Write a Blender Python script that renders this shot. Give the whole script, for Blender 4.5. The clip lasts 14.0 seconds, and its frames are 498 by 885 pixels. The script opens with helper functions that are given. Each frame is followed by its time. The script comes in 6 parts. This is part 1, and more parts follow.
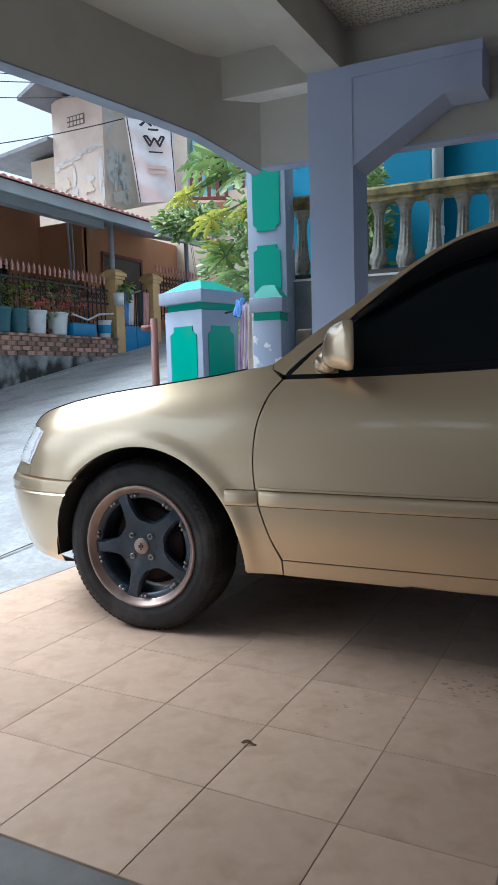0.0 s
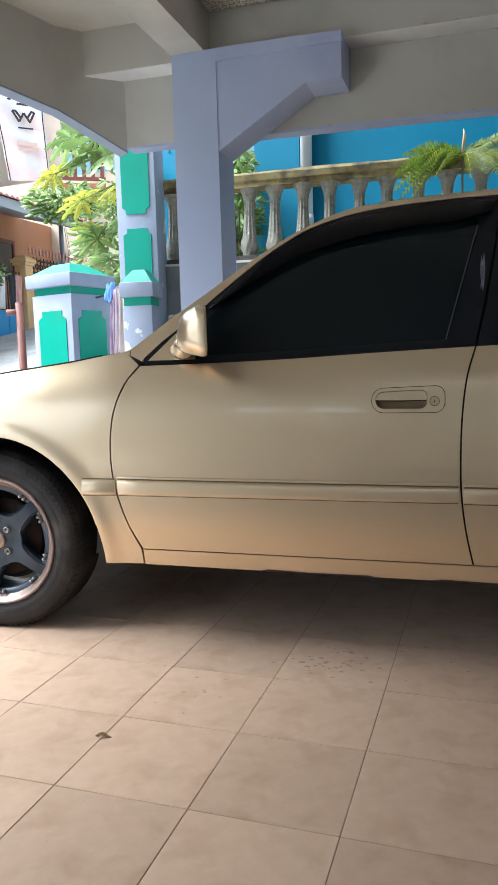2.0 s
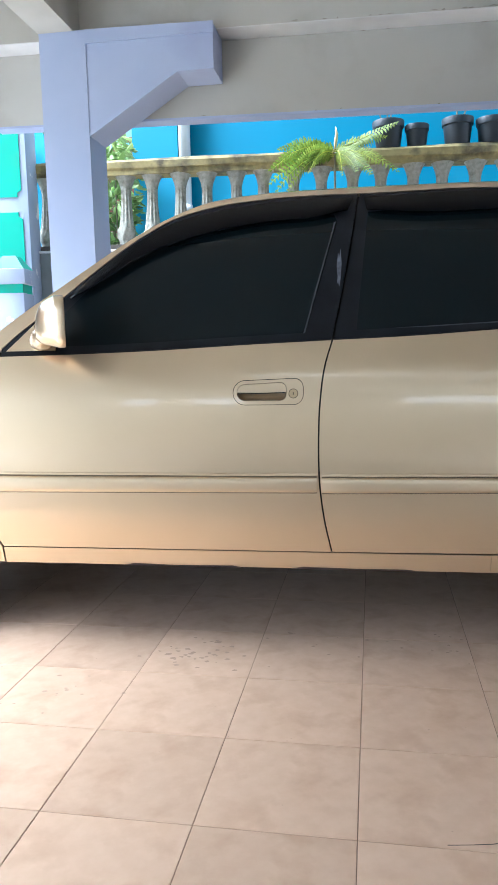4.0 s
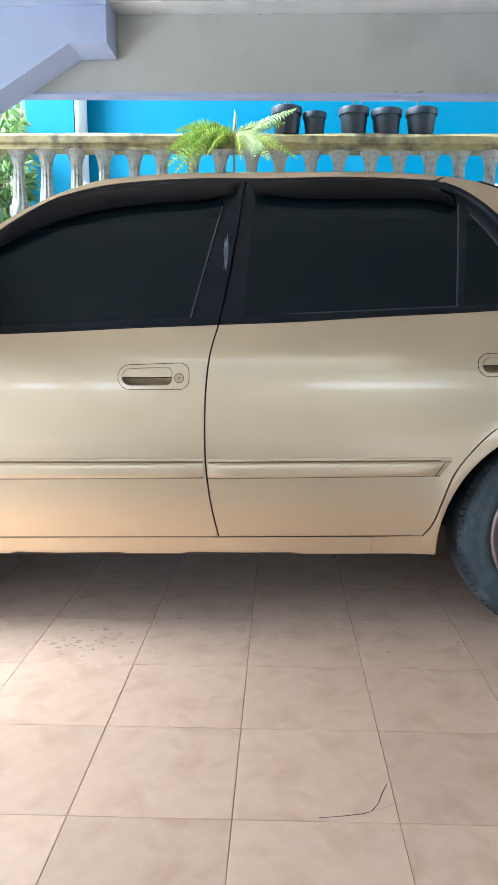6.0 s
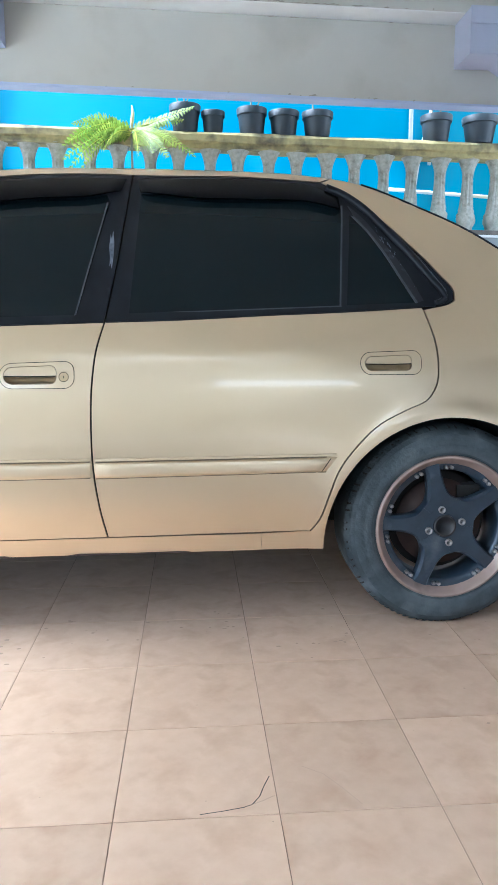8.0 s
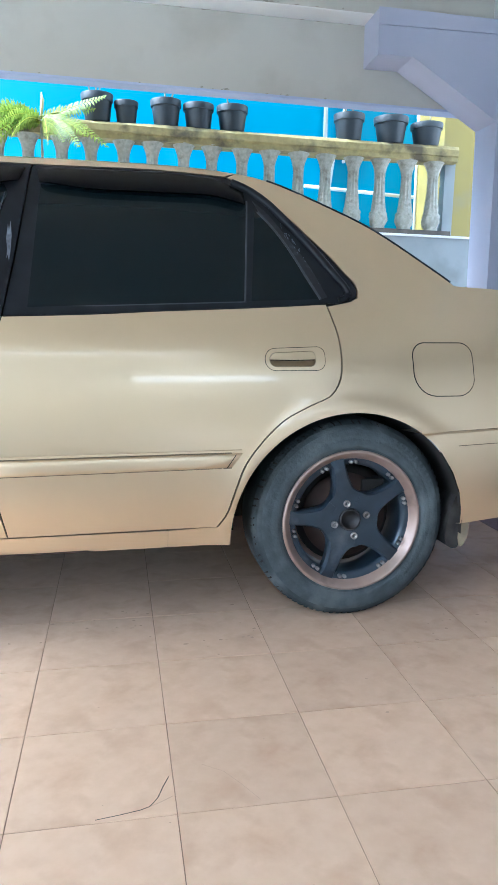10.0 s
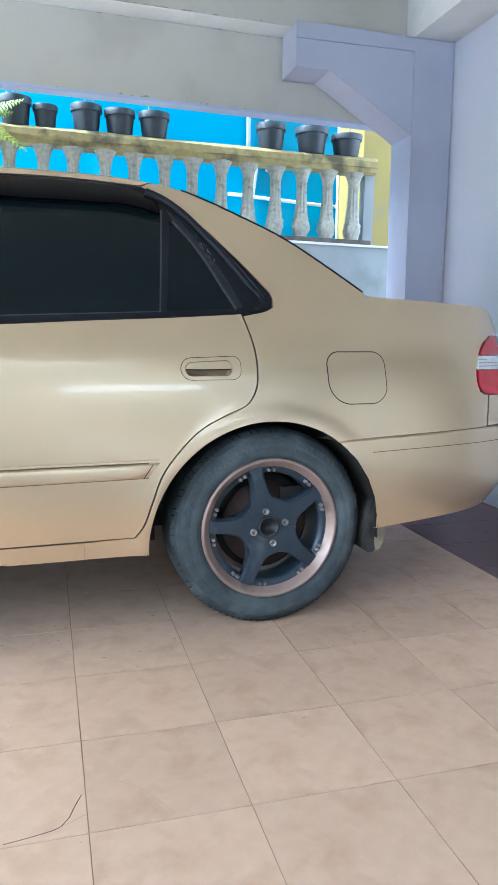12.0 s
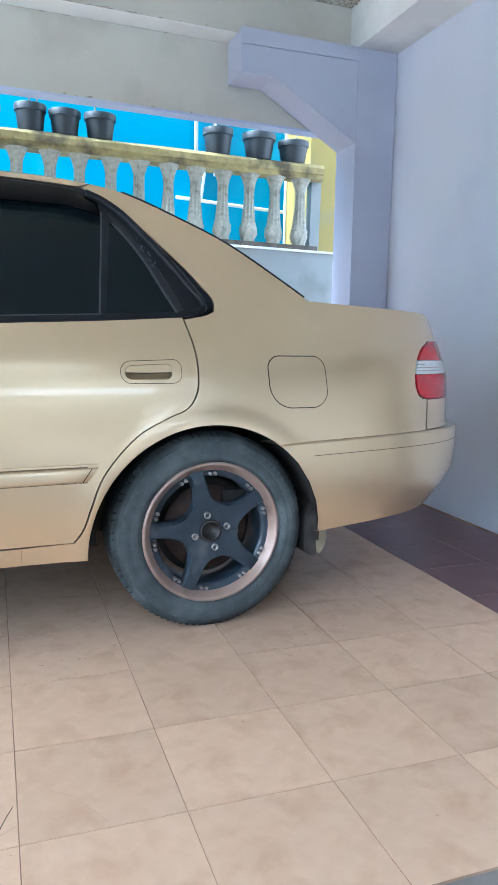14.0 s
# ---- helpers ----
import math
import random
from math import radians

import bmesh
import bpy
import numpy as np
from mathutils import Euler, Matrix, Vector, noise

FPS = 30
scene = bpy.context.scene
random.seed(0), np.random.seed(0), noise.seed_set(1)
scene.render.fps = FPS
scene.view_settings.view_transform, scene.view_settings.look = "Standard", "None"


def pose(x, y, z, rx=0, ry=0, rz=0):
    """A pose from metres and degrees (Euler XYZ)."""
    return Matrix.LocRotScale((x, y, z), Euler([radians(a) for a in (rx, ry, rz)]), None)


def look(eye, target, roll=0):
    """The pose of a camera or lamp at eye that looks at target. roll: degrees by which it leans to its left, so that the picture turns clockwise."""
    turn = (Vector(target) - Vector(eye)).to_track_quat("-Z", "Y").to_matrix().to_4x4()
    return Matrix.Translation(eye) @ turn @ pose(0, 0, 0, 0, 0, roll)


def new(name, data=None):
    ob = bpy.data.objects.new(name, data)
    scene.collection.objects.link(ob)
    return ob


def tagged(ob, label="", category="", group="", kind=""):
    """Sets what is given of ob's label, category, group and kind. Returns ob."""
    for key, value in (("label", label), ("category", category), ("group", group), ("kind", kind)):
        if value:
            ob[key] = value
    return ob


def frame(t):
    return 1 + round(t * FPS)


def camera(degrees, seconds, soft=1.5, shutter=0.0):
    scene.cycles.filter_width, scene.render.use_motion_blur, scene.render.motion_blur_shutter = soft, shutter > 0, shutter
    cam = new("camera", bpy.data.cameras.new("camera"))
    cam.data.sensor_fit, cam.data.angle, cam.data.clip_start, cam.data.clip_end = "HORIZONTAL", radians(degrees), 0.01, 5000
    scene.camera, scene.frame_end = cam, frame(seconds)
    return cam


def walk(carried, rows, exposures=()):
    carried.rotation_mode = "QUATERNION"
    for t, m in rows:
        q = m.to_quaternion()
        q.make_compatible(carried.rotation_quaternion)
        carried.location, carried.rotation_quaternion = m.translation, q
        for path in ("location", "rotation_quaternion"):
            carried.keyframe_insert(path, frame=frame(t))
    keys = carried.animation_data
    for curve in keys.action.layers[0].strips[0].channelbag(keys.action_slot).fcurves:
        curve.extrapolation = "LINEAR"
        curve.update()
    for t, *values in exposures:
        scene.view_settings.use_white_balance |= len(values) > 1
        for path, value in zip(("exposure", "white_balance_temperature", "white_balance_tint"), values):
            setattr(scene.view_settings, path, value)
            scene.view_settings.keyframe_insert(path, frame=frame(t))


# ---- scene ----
cam = camera(38.0, 14.0, 0.8)
PATH = [
    (0, (1.376, -1.849, 0.868), (0.46, -0.08, 0.686), -1.6),
    (0.5, (1.391, -1.831, 0.869), (0.552, -0.027, 0.665), -1.4),
    (1, (1.409, -1.818, 0.867), (0.648, 0.018, 0.645), -1.6),
    (1.5, (1.426, -1.81, 0.864), (0.729, 0.051, 0.64), -1.9),
    (2, (1.449, -1.805, 0.866), (0.822, 0.08, 0.637), -1.7),
    (2.5, (1.46, -1.801, 0.867), (0.894, 0.102, 0.63), -1.4),
    (3, (1.477, -1.79, 0.869), (0.996, 0.137, 0.628), -1.3),
    (3.5, (1.499, -1.795, 0.87), (1.092, 0.146, 0.614), -1.4),
    (3.7, (1.51, -1.792, 0.869), (1.132, 0.155, 0.611), -1.4),
    (5.8, (1.581, -1.779, 0.869), (1.467, 0.194, 0.565), 0.0),
    (6, (1.586, -1.777, 0.868), (1.499, 0.197, 0.561), -0.3),
    (6.5, (1.6, -1.779, 0.87), (1.575, 0.198, 0.567), -0.0),
    (7, (1.617, -1.782, 0.873), (1.64, 0.195, 0.574), -0.2),
    (7.5, (1.637, -1.78, 0.868), (1.727, 0.195, 0.571), -0.2),
    (8, (1.652, -1.78, 0.869), (1.805, 0.19, 0.556), 0.0),
    (10.5, (1.724, -1.773, 0.875), (2.136, 0.157, 0.549), 0.5),
    (11, (1.737, -1.772, 0.88), (2.207, 0.145, 0.559), 0.5),
    (11.5, (1.746, -1.783, 0.88), (2.25, 0.127, 0.566), 0.5),
    (12, (1.754, -1.787, 0.884), (2.288, 0.115, 0.573), 0.5),
    (12.5, (1.76, -1.789, 0.885), (2.329, 0.104, 0.578), 0.7),
    (13, (1.767, -1.79, 0.886), (2.368, 0.092, 0.576), 1.1),
    (13.5, (1.776, -1.792, 0.884), (2.411, 0.081, 0.587), 1.1),
    (14, (1.785, -1.795, 0.883), (2.445, 0.069, 0.585), 1.0),
]
walk(cam, [(t, look(eye, target, roll)) for t, eye, target, roll in PATH], [(0, 0.6, 5200, 5), (1, 0.97, 5400, 5), (2, 1.55, 5550, 6), (3, 1.92, 5450, 6), (3.6, 2.36, 5230, 6), (6, 2.9, 5080, 5), (7, 3.06, 4970, 4), (10.5, 3.27, 4920, 2), (14, 3.34, 4920, 2)])

# ---- light ----
world = bpy.data.worlds.new("sky")
scene.world = world
world.use_nodes = True
wn = world.node_tree.nodes
wl = world.node_tree.links
sky = wn.new("ShaderNodeTexSky")
sky.sky_type = "NISHITA"
sky.sun_disc = False
SUN_EL, SUN_AZ = radians(54), radians(254)
sky.sun_elevation, sky.sun_rotation = SUN_EL, SUN_AZ
sky.air_density, sky.dust_density, sky.ozone_density = 1.0, 4.0, 1.0
wn["Background"].inputs["Strength"].default_value = 0.15
haze = wn.new("ShaderNodeHueSaturation")
haze.inputs["Saturation"].default_value = 0.2
wl.new(sky.outputs["Color"], haze.inputs["Color"])
wl.new(haze.outputs["Color"], wn["Background"].inputs["Color"])
sun = new("sun", bpy.data.lights.new("sun", "SUN"))
sun.data.energy, sun.data.angle, sun.data.color = 3.5, radians(40), (1.0, 0.97, 0.92)
toward = Vector((math.sin(SUN_AZ) * math.cos(SUN_EL), math.cos(SUN_AZ) * math.cos(SUN_EL), math.sin(SUN_EL)))
sun.matrix_world = look(toward * 30, (0, 0, 0))


# ---- materials ----
def mat(name, a, b=None, scale=6.0, rough=0.6, metal=0.0, bump=0.0, bscale=60.0, c=None, cscale=1.2, cut=(0.55, 0.7), vary=0.0, rough2=None, coat=0.0, spec=0.5, island=0.0):
    """Base colour a to b by fine noise, patches of c by coarse noise; vary: brightness from piece to piece."""
    m = bpy.data.materials.new(name)
    m.use_nodes = True
    nd, ln = m.node_tree.nodes, m.node_tree.links
    p = nd["Principled BSDF"]
    p.inputs["Roughness"].default_value = rough
    p.inputs["Metallic"].default_value = metal
    p.inputs["Specular IOR Level"].default_value = spec
    p.inputs["Coat Weight"].default_value = coat
    p.inputs["Coat Roughness"].default_value = 0.06
    tc = nd.new("ShaderNodeTexCoord").outputs["Object"]

    def noise_of(s, detail=6.0):
        n = nd.new("ShaderNodeTexNoise")
        n.inputs["Scale"].default_value, n.inputs["Detail"].default_value = s, detail
        ln.new(tc, n.inputs["Vector"])
        return n.outputs["Fac"]

    def ramp(fac, lo, hi):
        r = nd.new("ShaderNodeMapRange")
        r.inputs["From Min"].default_value, r.inputs["From Max"].default_value = lo, hi
        ln.new(fac, r.inputs["Value"])
        return r.outputs["Result"]

    def mix(fac, one, two, kind="MIX"):
        x = nd.new("ShaderNodeMix")
        x.data_type, x.blend_type = "RGBA", kind
        for s, v in ((0, fac), (6, one), (7, two)):
            if isinstance(v, (tuple, float, int)):
                x.inputs[s].default_value = (*v, 1) if isinstance(v, tuple) else v
            else:
                ln.new(v, x.inputs[s])
        return x.outputs[2]

    col = mix(ramp(noise_of(scale), 0.35, 0.65), a, b or a)
    if c:
        patch = ramp(noise_of(cscale, 9.0), *cut)
        col = mix(patch, col, c)
        if rough2 is not None:
            rr = nd.new("ShaderNodeMapRange")
            rr.inputs["To Min"].default_value, rr.inputs["To Max"].default_value = rough, rough2
            ln.new(patch, rr.inputs["Value"])
            ln.new(rr.outputs["Result"], p.inputs["Roughness"])
    if vary or island:
        r = nd.new("ShaderNodeMapRange")
        amount = vary or island
        r.inputs["To Min"].default_value, r.inputs["To Max"].default_value = 1 - amount, 1 + amount
        src = nd.new("ShaderNodeObjectInfo").outputs["Random"] if vary else nd.new("ShaderNodeNewGeometry").outputs["Random Per Island"]
        ln.new(src, r.inputs["Value"])
        hsv = nd.new("ShaderNodeHueSaturation")
        ln.new(r.outputs["Result"], hsv.inputs["Value"])
        ln.new(col, hsv.inputs["Color"])
        col = hsv.outputs["Color"]
    ln.new(col, p.inputs["Base Color"])
    if bump:
        bn = nd.new("ShaderNodeBump")
        bn.inputs["Strength"].default_value, bn.inputs["Distance"].default_value = bump, 0.004
        ln.new(noise_of(bscale), bn.inputs["Height"])
        ln.new(bn.outputs["Normal"], p.inputs["Normal"])
    return m


M = {}
M["gold"] = mat("gold_paint", (0.64, 0.505, 0.325), (0.665, 0.525, 0.342), 3, rough=0.29, metal=0.72, coat=1.0, c=(0.615, 0.483, 0.31), cscale=2.5)
M["gold_dark"] = mat("gold_trim_paint", (0.47, 0.355, 0.20), (0.51, 0.385, 0.225), 8, rough=0.42, metal=0.5, coat=0.3)
# near-black for panel gaps, also for the painted shadow under the handle bars
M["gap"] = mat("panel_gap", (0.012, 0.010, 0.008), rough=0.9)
M["trim"] = mat("black_trim", (0.009, 0.010, 0.013), (0.013, 0.015, 0.019), 14, rough=0.36, bump=0.05, bscale=200, c=(0.03, 0.032, 0.037), cscale=9, cut=(0.66, 0.8), spec=0.14)
M["scuff"] = mat("scuffed_paint", (0.17, 0.19, 0.23), (0.07, 0.08, 0.10), 60, rough=0.7)
M["worn"] = mat("worn_black_plastic", (0.006, 0.008, 0.011), (0.011, 0.014, 0.018), 30, rough=0.5, c=(0.035, 0.042, 0.052), cscale=40, cut=(0.55, 0.7), spec=0.4)
M["glass"] = mat("tinted_glass", (0.004, 0.008, 0.010), rough=0.03, spec=0.22)
M["visor"] = mat("smoked_visor", (0.002, 0.0025, 0.004), rough=0.22, spec=0.07)
M["seal"] = mat("grey_seal", (0.045, 0.048, 0.055), (0.06, 0.065, 0.072), 20, rough=0.4)
M["rubber"] = mat("tyre_rubber", (0.020, 0.019, 0.019), (0.034, 0.032, 0.031), 14, rough=0.62, bump=0.3, bscale=110, c=(0.07, 0.064, 0.06), cscale=7, cut=(0.52, 0.74), spec=0.3)
M["rubber_dusty"] = mat("dusty_tyre_rubber", (0.031, 0.039, 0.044), (0.052, 0.064, 0.070), 14, rough=0.7, bump=0.3, bscale=110, c=(0.115, 0.132, 0.138), cscale=8, cut=(0.52, 0.72), spec=0.3)
M["alloy"] = mat("dark_wheel_paint", (0.022, 0.034, 0.050), (0.03, 0.045, 0.064), 20, rough=0.34, metal=0.15, c=(0.09, 0.105, 0.12), cscale=14, cut=(0.6, 0.78))
M["bronze"] = mat("bronze_rim_lip", (0.32, 0.235, 0.20), (0.38, 0.285, 0.245), 16, rough=0.38, metal=0.5, c=(0.22, 0.165, 0.145), cscale=10)
M["dusty"] = mat("dusty_sidewall", (0.038, 0.049, 0.056), (0.062, 0.077, 0.085), 26, rough=0.75, bump=0.4, bscale=90, c=(0.105, 0.125, 0.134), cscale=7, cut=(0.50, 0.70))
M["steel"] = mat("steel", (0.45, 0.44, 0.42), (0.3, 0.29, 0.28), 30, rough=0.35, metal=0.9)
M["rust"] = mat("rusty_iron", (0.035, 0.022, 0.018), (0.06, 0.035, 0.028), 20, rough=0.7, metal=0.3)
M["under"] = mat("underbody", (0.012, 0.011, 0.010), (0.02, 0.018, 0.016), 8, rough=0.9)
M["lamp_red"] = mat("red_lens", (0.50, 0.012, 0.022), (0.42, 0.01, 0.018), 40, rough=0.12, coat=0.6)
M["lamp_clear"] = mat("clear_lens", (0.80, 0.80, 0.80), (0.72, 0.73, 0.74), 60, rough=0.14, coat=0.6)
M["tile"] = mat("beige_tile", (0.585, 0.408, 0.282), (0.625, 0.448, 0.318), 24, rough=0.44, spec=0.28, bump=0.05, bscale=30, c=(0.485, 0.318, 0.208), cscale=9.0, cut=(0.50, 0.76), vary=0.07, rough2=0.56)
M["grout"] = mat("grout", (0.40, 0.285, 0.205), (0.22, 0.15, 0.105), 5, rough=0.95, spec=0.1)
M["flap_dust"] = mat("dusty_flap", (0.26, 0.22, 0.15), (0.20, 0.17, 0.12), 30, rough=0.8)
M["maroon"] = mat("maroon_tile", (0.115, 0.055, 0.06), (0.14, 0.07, 0.075), 8, rough=0.34, vary=0.06)
M["smudge"] = mat("floor_smudge", (0.43, 0.30, 0.215), (0.47, 0.335, 0.245), 60, rough=0.8)
M["pale_grout"] = mat("pale_grout", (0.42, 0.34, 0.33), (0.3, 0.24, 0.23), 9, rough=0.9)
# dark brown for lock parts and for shade lines painted along mouldings and bumper
M["pocket"] = mat("handle_pocket", (0.13, 0.10, 0.055), (0.17, 0.13, 0.075), 20, rough=0.6, metal=0.2)
M["concrete"] = mat("concrete", (0.17, 0.16, 0.15), (0.23, 0.215, 0.2), 9, rough=0.85, bump=0.5, bscale=80, c=(0.17, 0.16, 0.15), cscale=1.5)
M["road"] = mat("worn_concrete_road", (0.33, 0.325, 0.31), (0.43, 0.425, 0.41), 26, rough=0.9, bump=0.5, bscale=60, c=(0.26, 0.255, 0.245), cscale=2.6, cut=(0.48, 0.75))
M["cream"] = mat("cream_wall_paint", (0.46, 0.445, 0.40), (0.51, 0.492, 0.446), 1.3, rough=0.75, bump=0.16, bscale=18, c=(0.38, 0.352, 0.303), cscale=2.3, cut=(0.52, 0.80))
M["white"] = mat("white_wall_paint", (0.70, 0.70, 0.69), (0.77, 0.77, 0.76), 3, rough=0.75, bump=0.15, bscale=25, c=(0.48, 0.48, 0.47), cscale=1.8, cut=(0.5, 0.75))
M["lilac_pale"] = mat("faded_lilac_paint", (0.40, 0.42, 0.53), (0.43, 0.45, 0.56), 2, rough=0.6, bump=0.12, bscale=22, c=(0.37, 0.386, 0.49), cscale=1.4)
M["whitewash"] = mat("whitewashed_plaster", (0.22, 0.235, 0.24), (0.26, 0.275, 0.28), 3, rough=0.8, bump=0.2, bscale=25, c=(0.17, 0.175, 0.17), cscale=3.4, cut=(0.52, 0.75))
M["lilac"] = mat("lilac_paint", (0.39, 0.45, 0.635), (0.43, 0.49, 0.67), 2, rough=0.6, bump=0.12, bscale=22, c=(0.35, 0.38, 0.57), cscale=1.4)
M["lilac_dull"] = mat("dull_lilac_paint", (0.25, 0.285, 0.37), (0.29, 0.325, 0.41), 3, rough=0.7, c=(0.2, 0.22, 0.27), cscale=4)
M["lilac_wall"] = mat("pale_lilac_paint", (0.535, 0.553, 0.64), (0.575, 0.592, 0.675), 1.5, rough=0.65, bump=0.1, bscale=22, c=(0.485, 0.50, 0.61), cscale=1.0)
M["blue"] = mat("bright_blue_paint", (0.004, 0.20, 0.345), (0.007, 0.222, 0.372), 1.5, rough=0.6, bump=0.08, bscale=20, c=(0.025, 0.265, 0.43), cscale=1.5)
# greys of the added unseen walls, dark enough to tame reflections
M["yard_wall"] = mat("dull_grey_render", (0.20, 0.195, 0.185), (0.26, 0.25, 0.235), 1.5, rough=0.85, c=(0.15, 0.145, 0.14), cscale=0.8)
M["dark_wall"] = mat("dark_grey_render", (0.06, 0.06, 0.062), (0.08, 0.08, 0.083), 1.5, rough=0.85, c=(0.045, 0.045, 0.047), cscale=0.8)
M["rail"] = mat("mossy_yellow_rail", (0.33, 0.265, 0.11), (0.25, 0.20, 0.085), 22, rough=0.85, bump=0.5, bscale=40, c=(0.085, 0.068, 0.038), cscale=8, cut=(0.47, 0.66))
M["baluster"] = mat("weathered_baluster", (0.36, 0.35, 0.30), (0.28, 0.27, 0.225), 45, rough=0.85, bump=0.6, bscale=70, c=(0.13, 0.12, 0.085), cscale=22, cut=(0.54, 0.78))
M["yellow"] = mat("yellow_paint", (0.27, 0.21, 0.05), (0.25, 0.195, 0.055), 3, rough=0.7, c=(0.23, 0.19, 0.085), cscale=3)
M["pot"] = mat("black_plastic", (0.020, 0.026, 0.033), (0.030, 0.037, 0.045), 12, rough=0.5)
M["mould_dark"] = mat("dark_mould", (0.26, 0.24, 0.205), (0.36, 0.335, 0.29), 40, rough=0.95)
M["soot"] = mat("sooty_concrete", (0.05, 0.042, 0.036), (0.10, 0.085, 0.07), 14, rough=0.9, bump=0.4, bscale=50)
M["shoot"] = mat("pale_young_frond", (0.62, 0.56, 0.28), (0.58, 0.45, 0.25), 20, rough=0.6)
M["soil"] = mat("soil", (0.05, 0.035, 0.025), (0.09, 0.06, 0.04), 40, rough=1.0)
M["pvc"] = mat("white_pvc", (0.74, 0.75, 0.76), (0.68, 0.69, 0.7), 5, rough=0.4)
M["green"] = mat("emerald_paint", (0.004, 0.30, 0.205), (0.006, 0.335, 0.23), 3, rough=0.5, c=(0.02, 0.30, 0.19), cscale=4)
M["green_cap"] = mat("pale_emerald_paint", (0.02, 0.28, 0.20), (0.03, 0.33, 0.24), 6, rough=0.55, c=(0.3, 0.5, 0.42), cscale=5, cut=(0.6, 0.75))
M["post_white"] = mat("peeling_grey_white_paint", (0.28, 0.325, 0.42), (0.33, 0.375, 0.47), 4, rough=0.7, c=(0.66, 0.65, 0.63), cscale=6, cut=(0.59, 0.62))
M["post_grey"] = mat("grey_lilac_post_paint", (0.26, 0.295, 0.375), (0.31, 0.345, 0.425), 4, rough=0.7, c=(0.22, 0.245, 0.31), cscale=3)
M["leaf"] = mat("leaf_green", (0.13, 0.22, 0.055), (0.29, 0.38, 0.13), 3, rough=0.45, island=0.4)
M["leaf_yellow"] = mat("leaf_yellow_green", (0.34, 0.38, 0.05), (0.50, 0.46, 0.06), 3, rough=0.5, island=0.3)
M["fern"] = mat("fern_green", (0.12, 0.20, 0.025), (0.28, 0.33, 0.045), 5, rough=0.5, island=0.3)

M["gold"].node_tree.nodes["Principled BSDF"].inputs["Coat Roughness"].default_value = 0.05


def translucent(m, share=0.4):
    """Let light through thin leaves."""
    nd, ln = m.node_tree.nodes, m.node_tree.links
    p, out = nd["Principled BSDF"], nd["Material Output"]
    t, mx = nd.new("ShaderNodeBsdfTranslucent"), nd.new("ShaderNodeMixShader")
    mx.inputs["Fac"].default_value = share
    ln.new(p.inputs["Base Color"].links[0].from_socket, t.inputs["Color"])
    ln.new(p.outputs["BSDF"], mx.inputs[1])
    ln.new(t.outputs["BSDF"], mx.inputs[2])
    ln.new(mx.outputs["Shader"], out.inputs["Surface"])


for leafy in ("leaf", "leaf_yellow", "fern"):
    translucent(M[leafy])
M["bark"] = mat("bark", (0.22, 0.19, 0.14), (0.3, 0.26, 0.19), 12, rough=0.9, bump=0.5)
M["flower"] = mat("pink_flower", (0.6, 0.13, 0.13), (0.7, 0.25, 0.2), 9, rough=0.6, island=0.2)
M["orange"] = mat("orange_house_paint", (0.42, 0.20, 0.10), (0.47, 0.235, 0.12), 1.2, rough=0.8, c=(0.36, 0.17, 0.09), cscale=0.8)
M["ochre"] = mat("ochre_pillar_paint", (0.60, 0.38, 0.17), (0.65, 0.43, 0.2), 3, rough=0.75, c=(0.5, 0.33, 0.17), cscale=3)
M["brick"] = mat("old_brick", (0.34, 0.19, 0.14), (0.46, 0.29, 0.22), 9, rough=0.9, vary=0.5, c=(0.07, 0.06, 0.055), cscale=5, cut=(0.44, 0.60))
M["mortar"] = mat("dark_mortar", (0.12, 0.105, 0.095), (0.18, 0.16, 0.14), 12, rough=0.95)
M["mould"] = mat("mouldy_concrete", (0.34, 0.345, 0.34), (0.18, 0.185, 0.18), 5, rough=0.95, c=(0.035, 0.037, 0.035), cscale=2.6, cut=(0.47, 0.60))
M["iron"] = mat("black_iron", (0.025, 0.024, 0.026), (0.05, 0.045, 0.045), 20, rough=0.5, metal=0.4)
M["spear"] = mat("faded_red_spear", (0.56, 0.26, 0.22), (0.6, 0.34, 0.29), 10, rough=0.6)
M["roof_red"] = mat("red_roof_tile", (0.50, 0.20, 0.16), (0.56, 0.26, 0.21), 6, rough=0.7, island=0.15)
M["grey"] = mat("grey_paint", (0.34, 0.36, 0.38), (0.4, 0.42, 0.44), 2, rough=0.7, c=(0.28, 0.29, 0.31), cscale=1.2)
M["dark"] = mat("dark_window", (0.015, 0.017, 0.02), rough=0.15)
M["peach"] = mat("stained_peach_plaster", (0.54, 0.44, 0.36), (0.59, 0.485, 0.40), 1.2, rough=0.85, c=(0.48, 0.38, 0.31), cscale=1.5, cut=(0.5, 0.7))
M["pale_plaster"] = mat("pale_bare_plaster", (0.50, 0.465, 0.425), (0.57, 0.53, 0.485), 3, rough=0.9, c=(0.42, 0.40, 0.38), cscale=5)
M["tan"] = mat("tan_plaster", (0.55, 0.45, 0.34), (0.6, 0.5, 0.38), 1, rough=0.85)
M["sheet"] = mat("zinc_sheet", (0.17, 0.17, 0.18), (0.22, 0.22, 0.23), 3, rough=0.6, metal=0.3)
M["cyan"] = mat("pale_cyan_paint", (0.28, 0.58, 0.66), (0.32, 0.62, 0.7), 2, rough=0.7)
M["redbrown"] = mat("red_brown_wood", (0.17, 0.065, 0.05), (0.22, 0.085, 0.06), 5, rough=0.7)
M["cloth"] = mat("white_sack_cloth", (0.72, 0.72, 0.70), (0.66, 0.66, 0.64), 4, rough=0.9, bump=0.3, bscale=20)
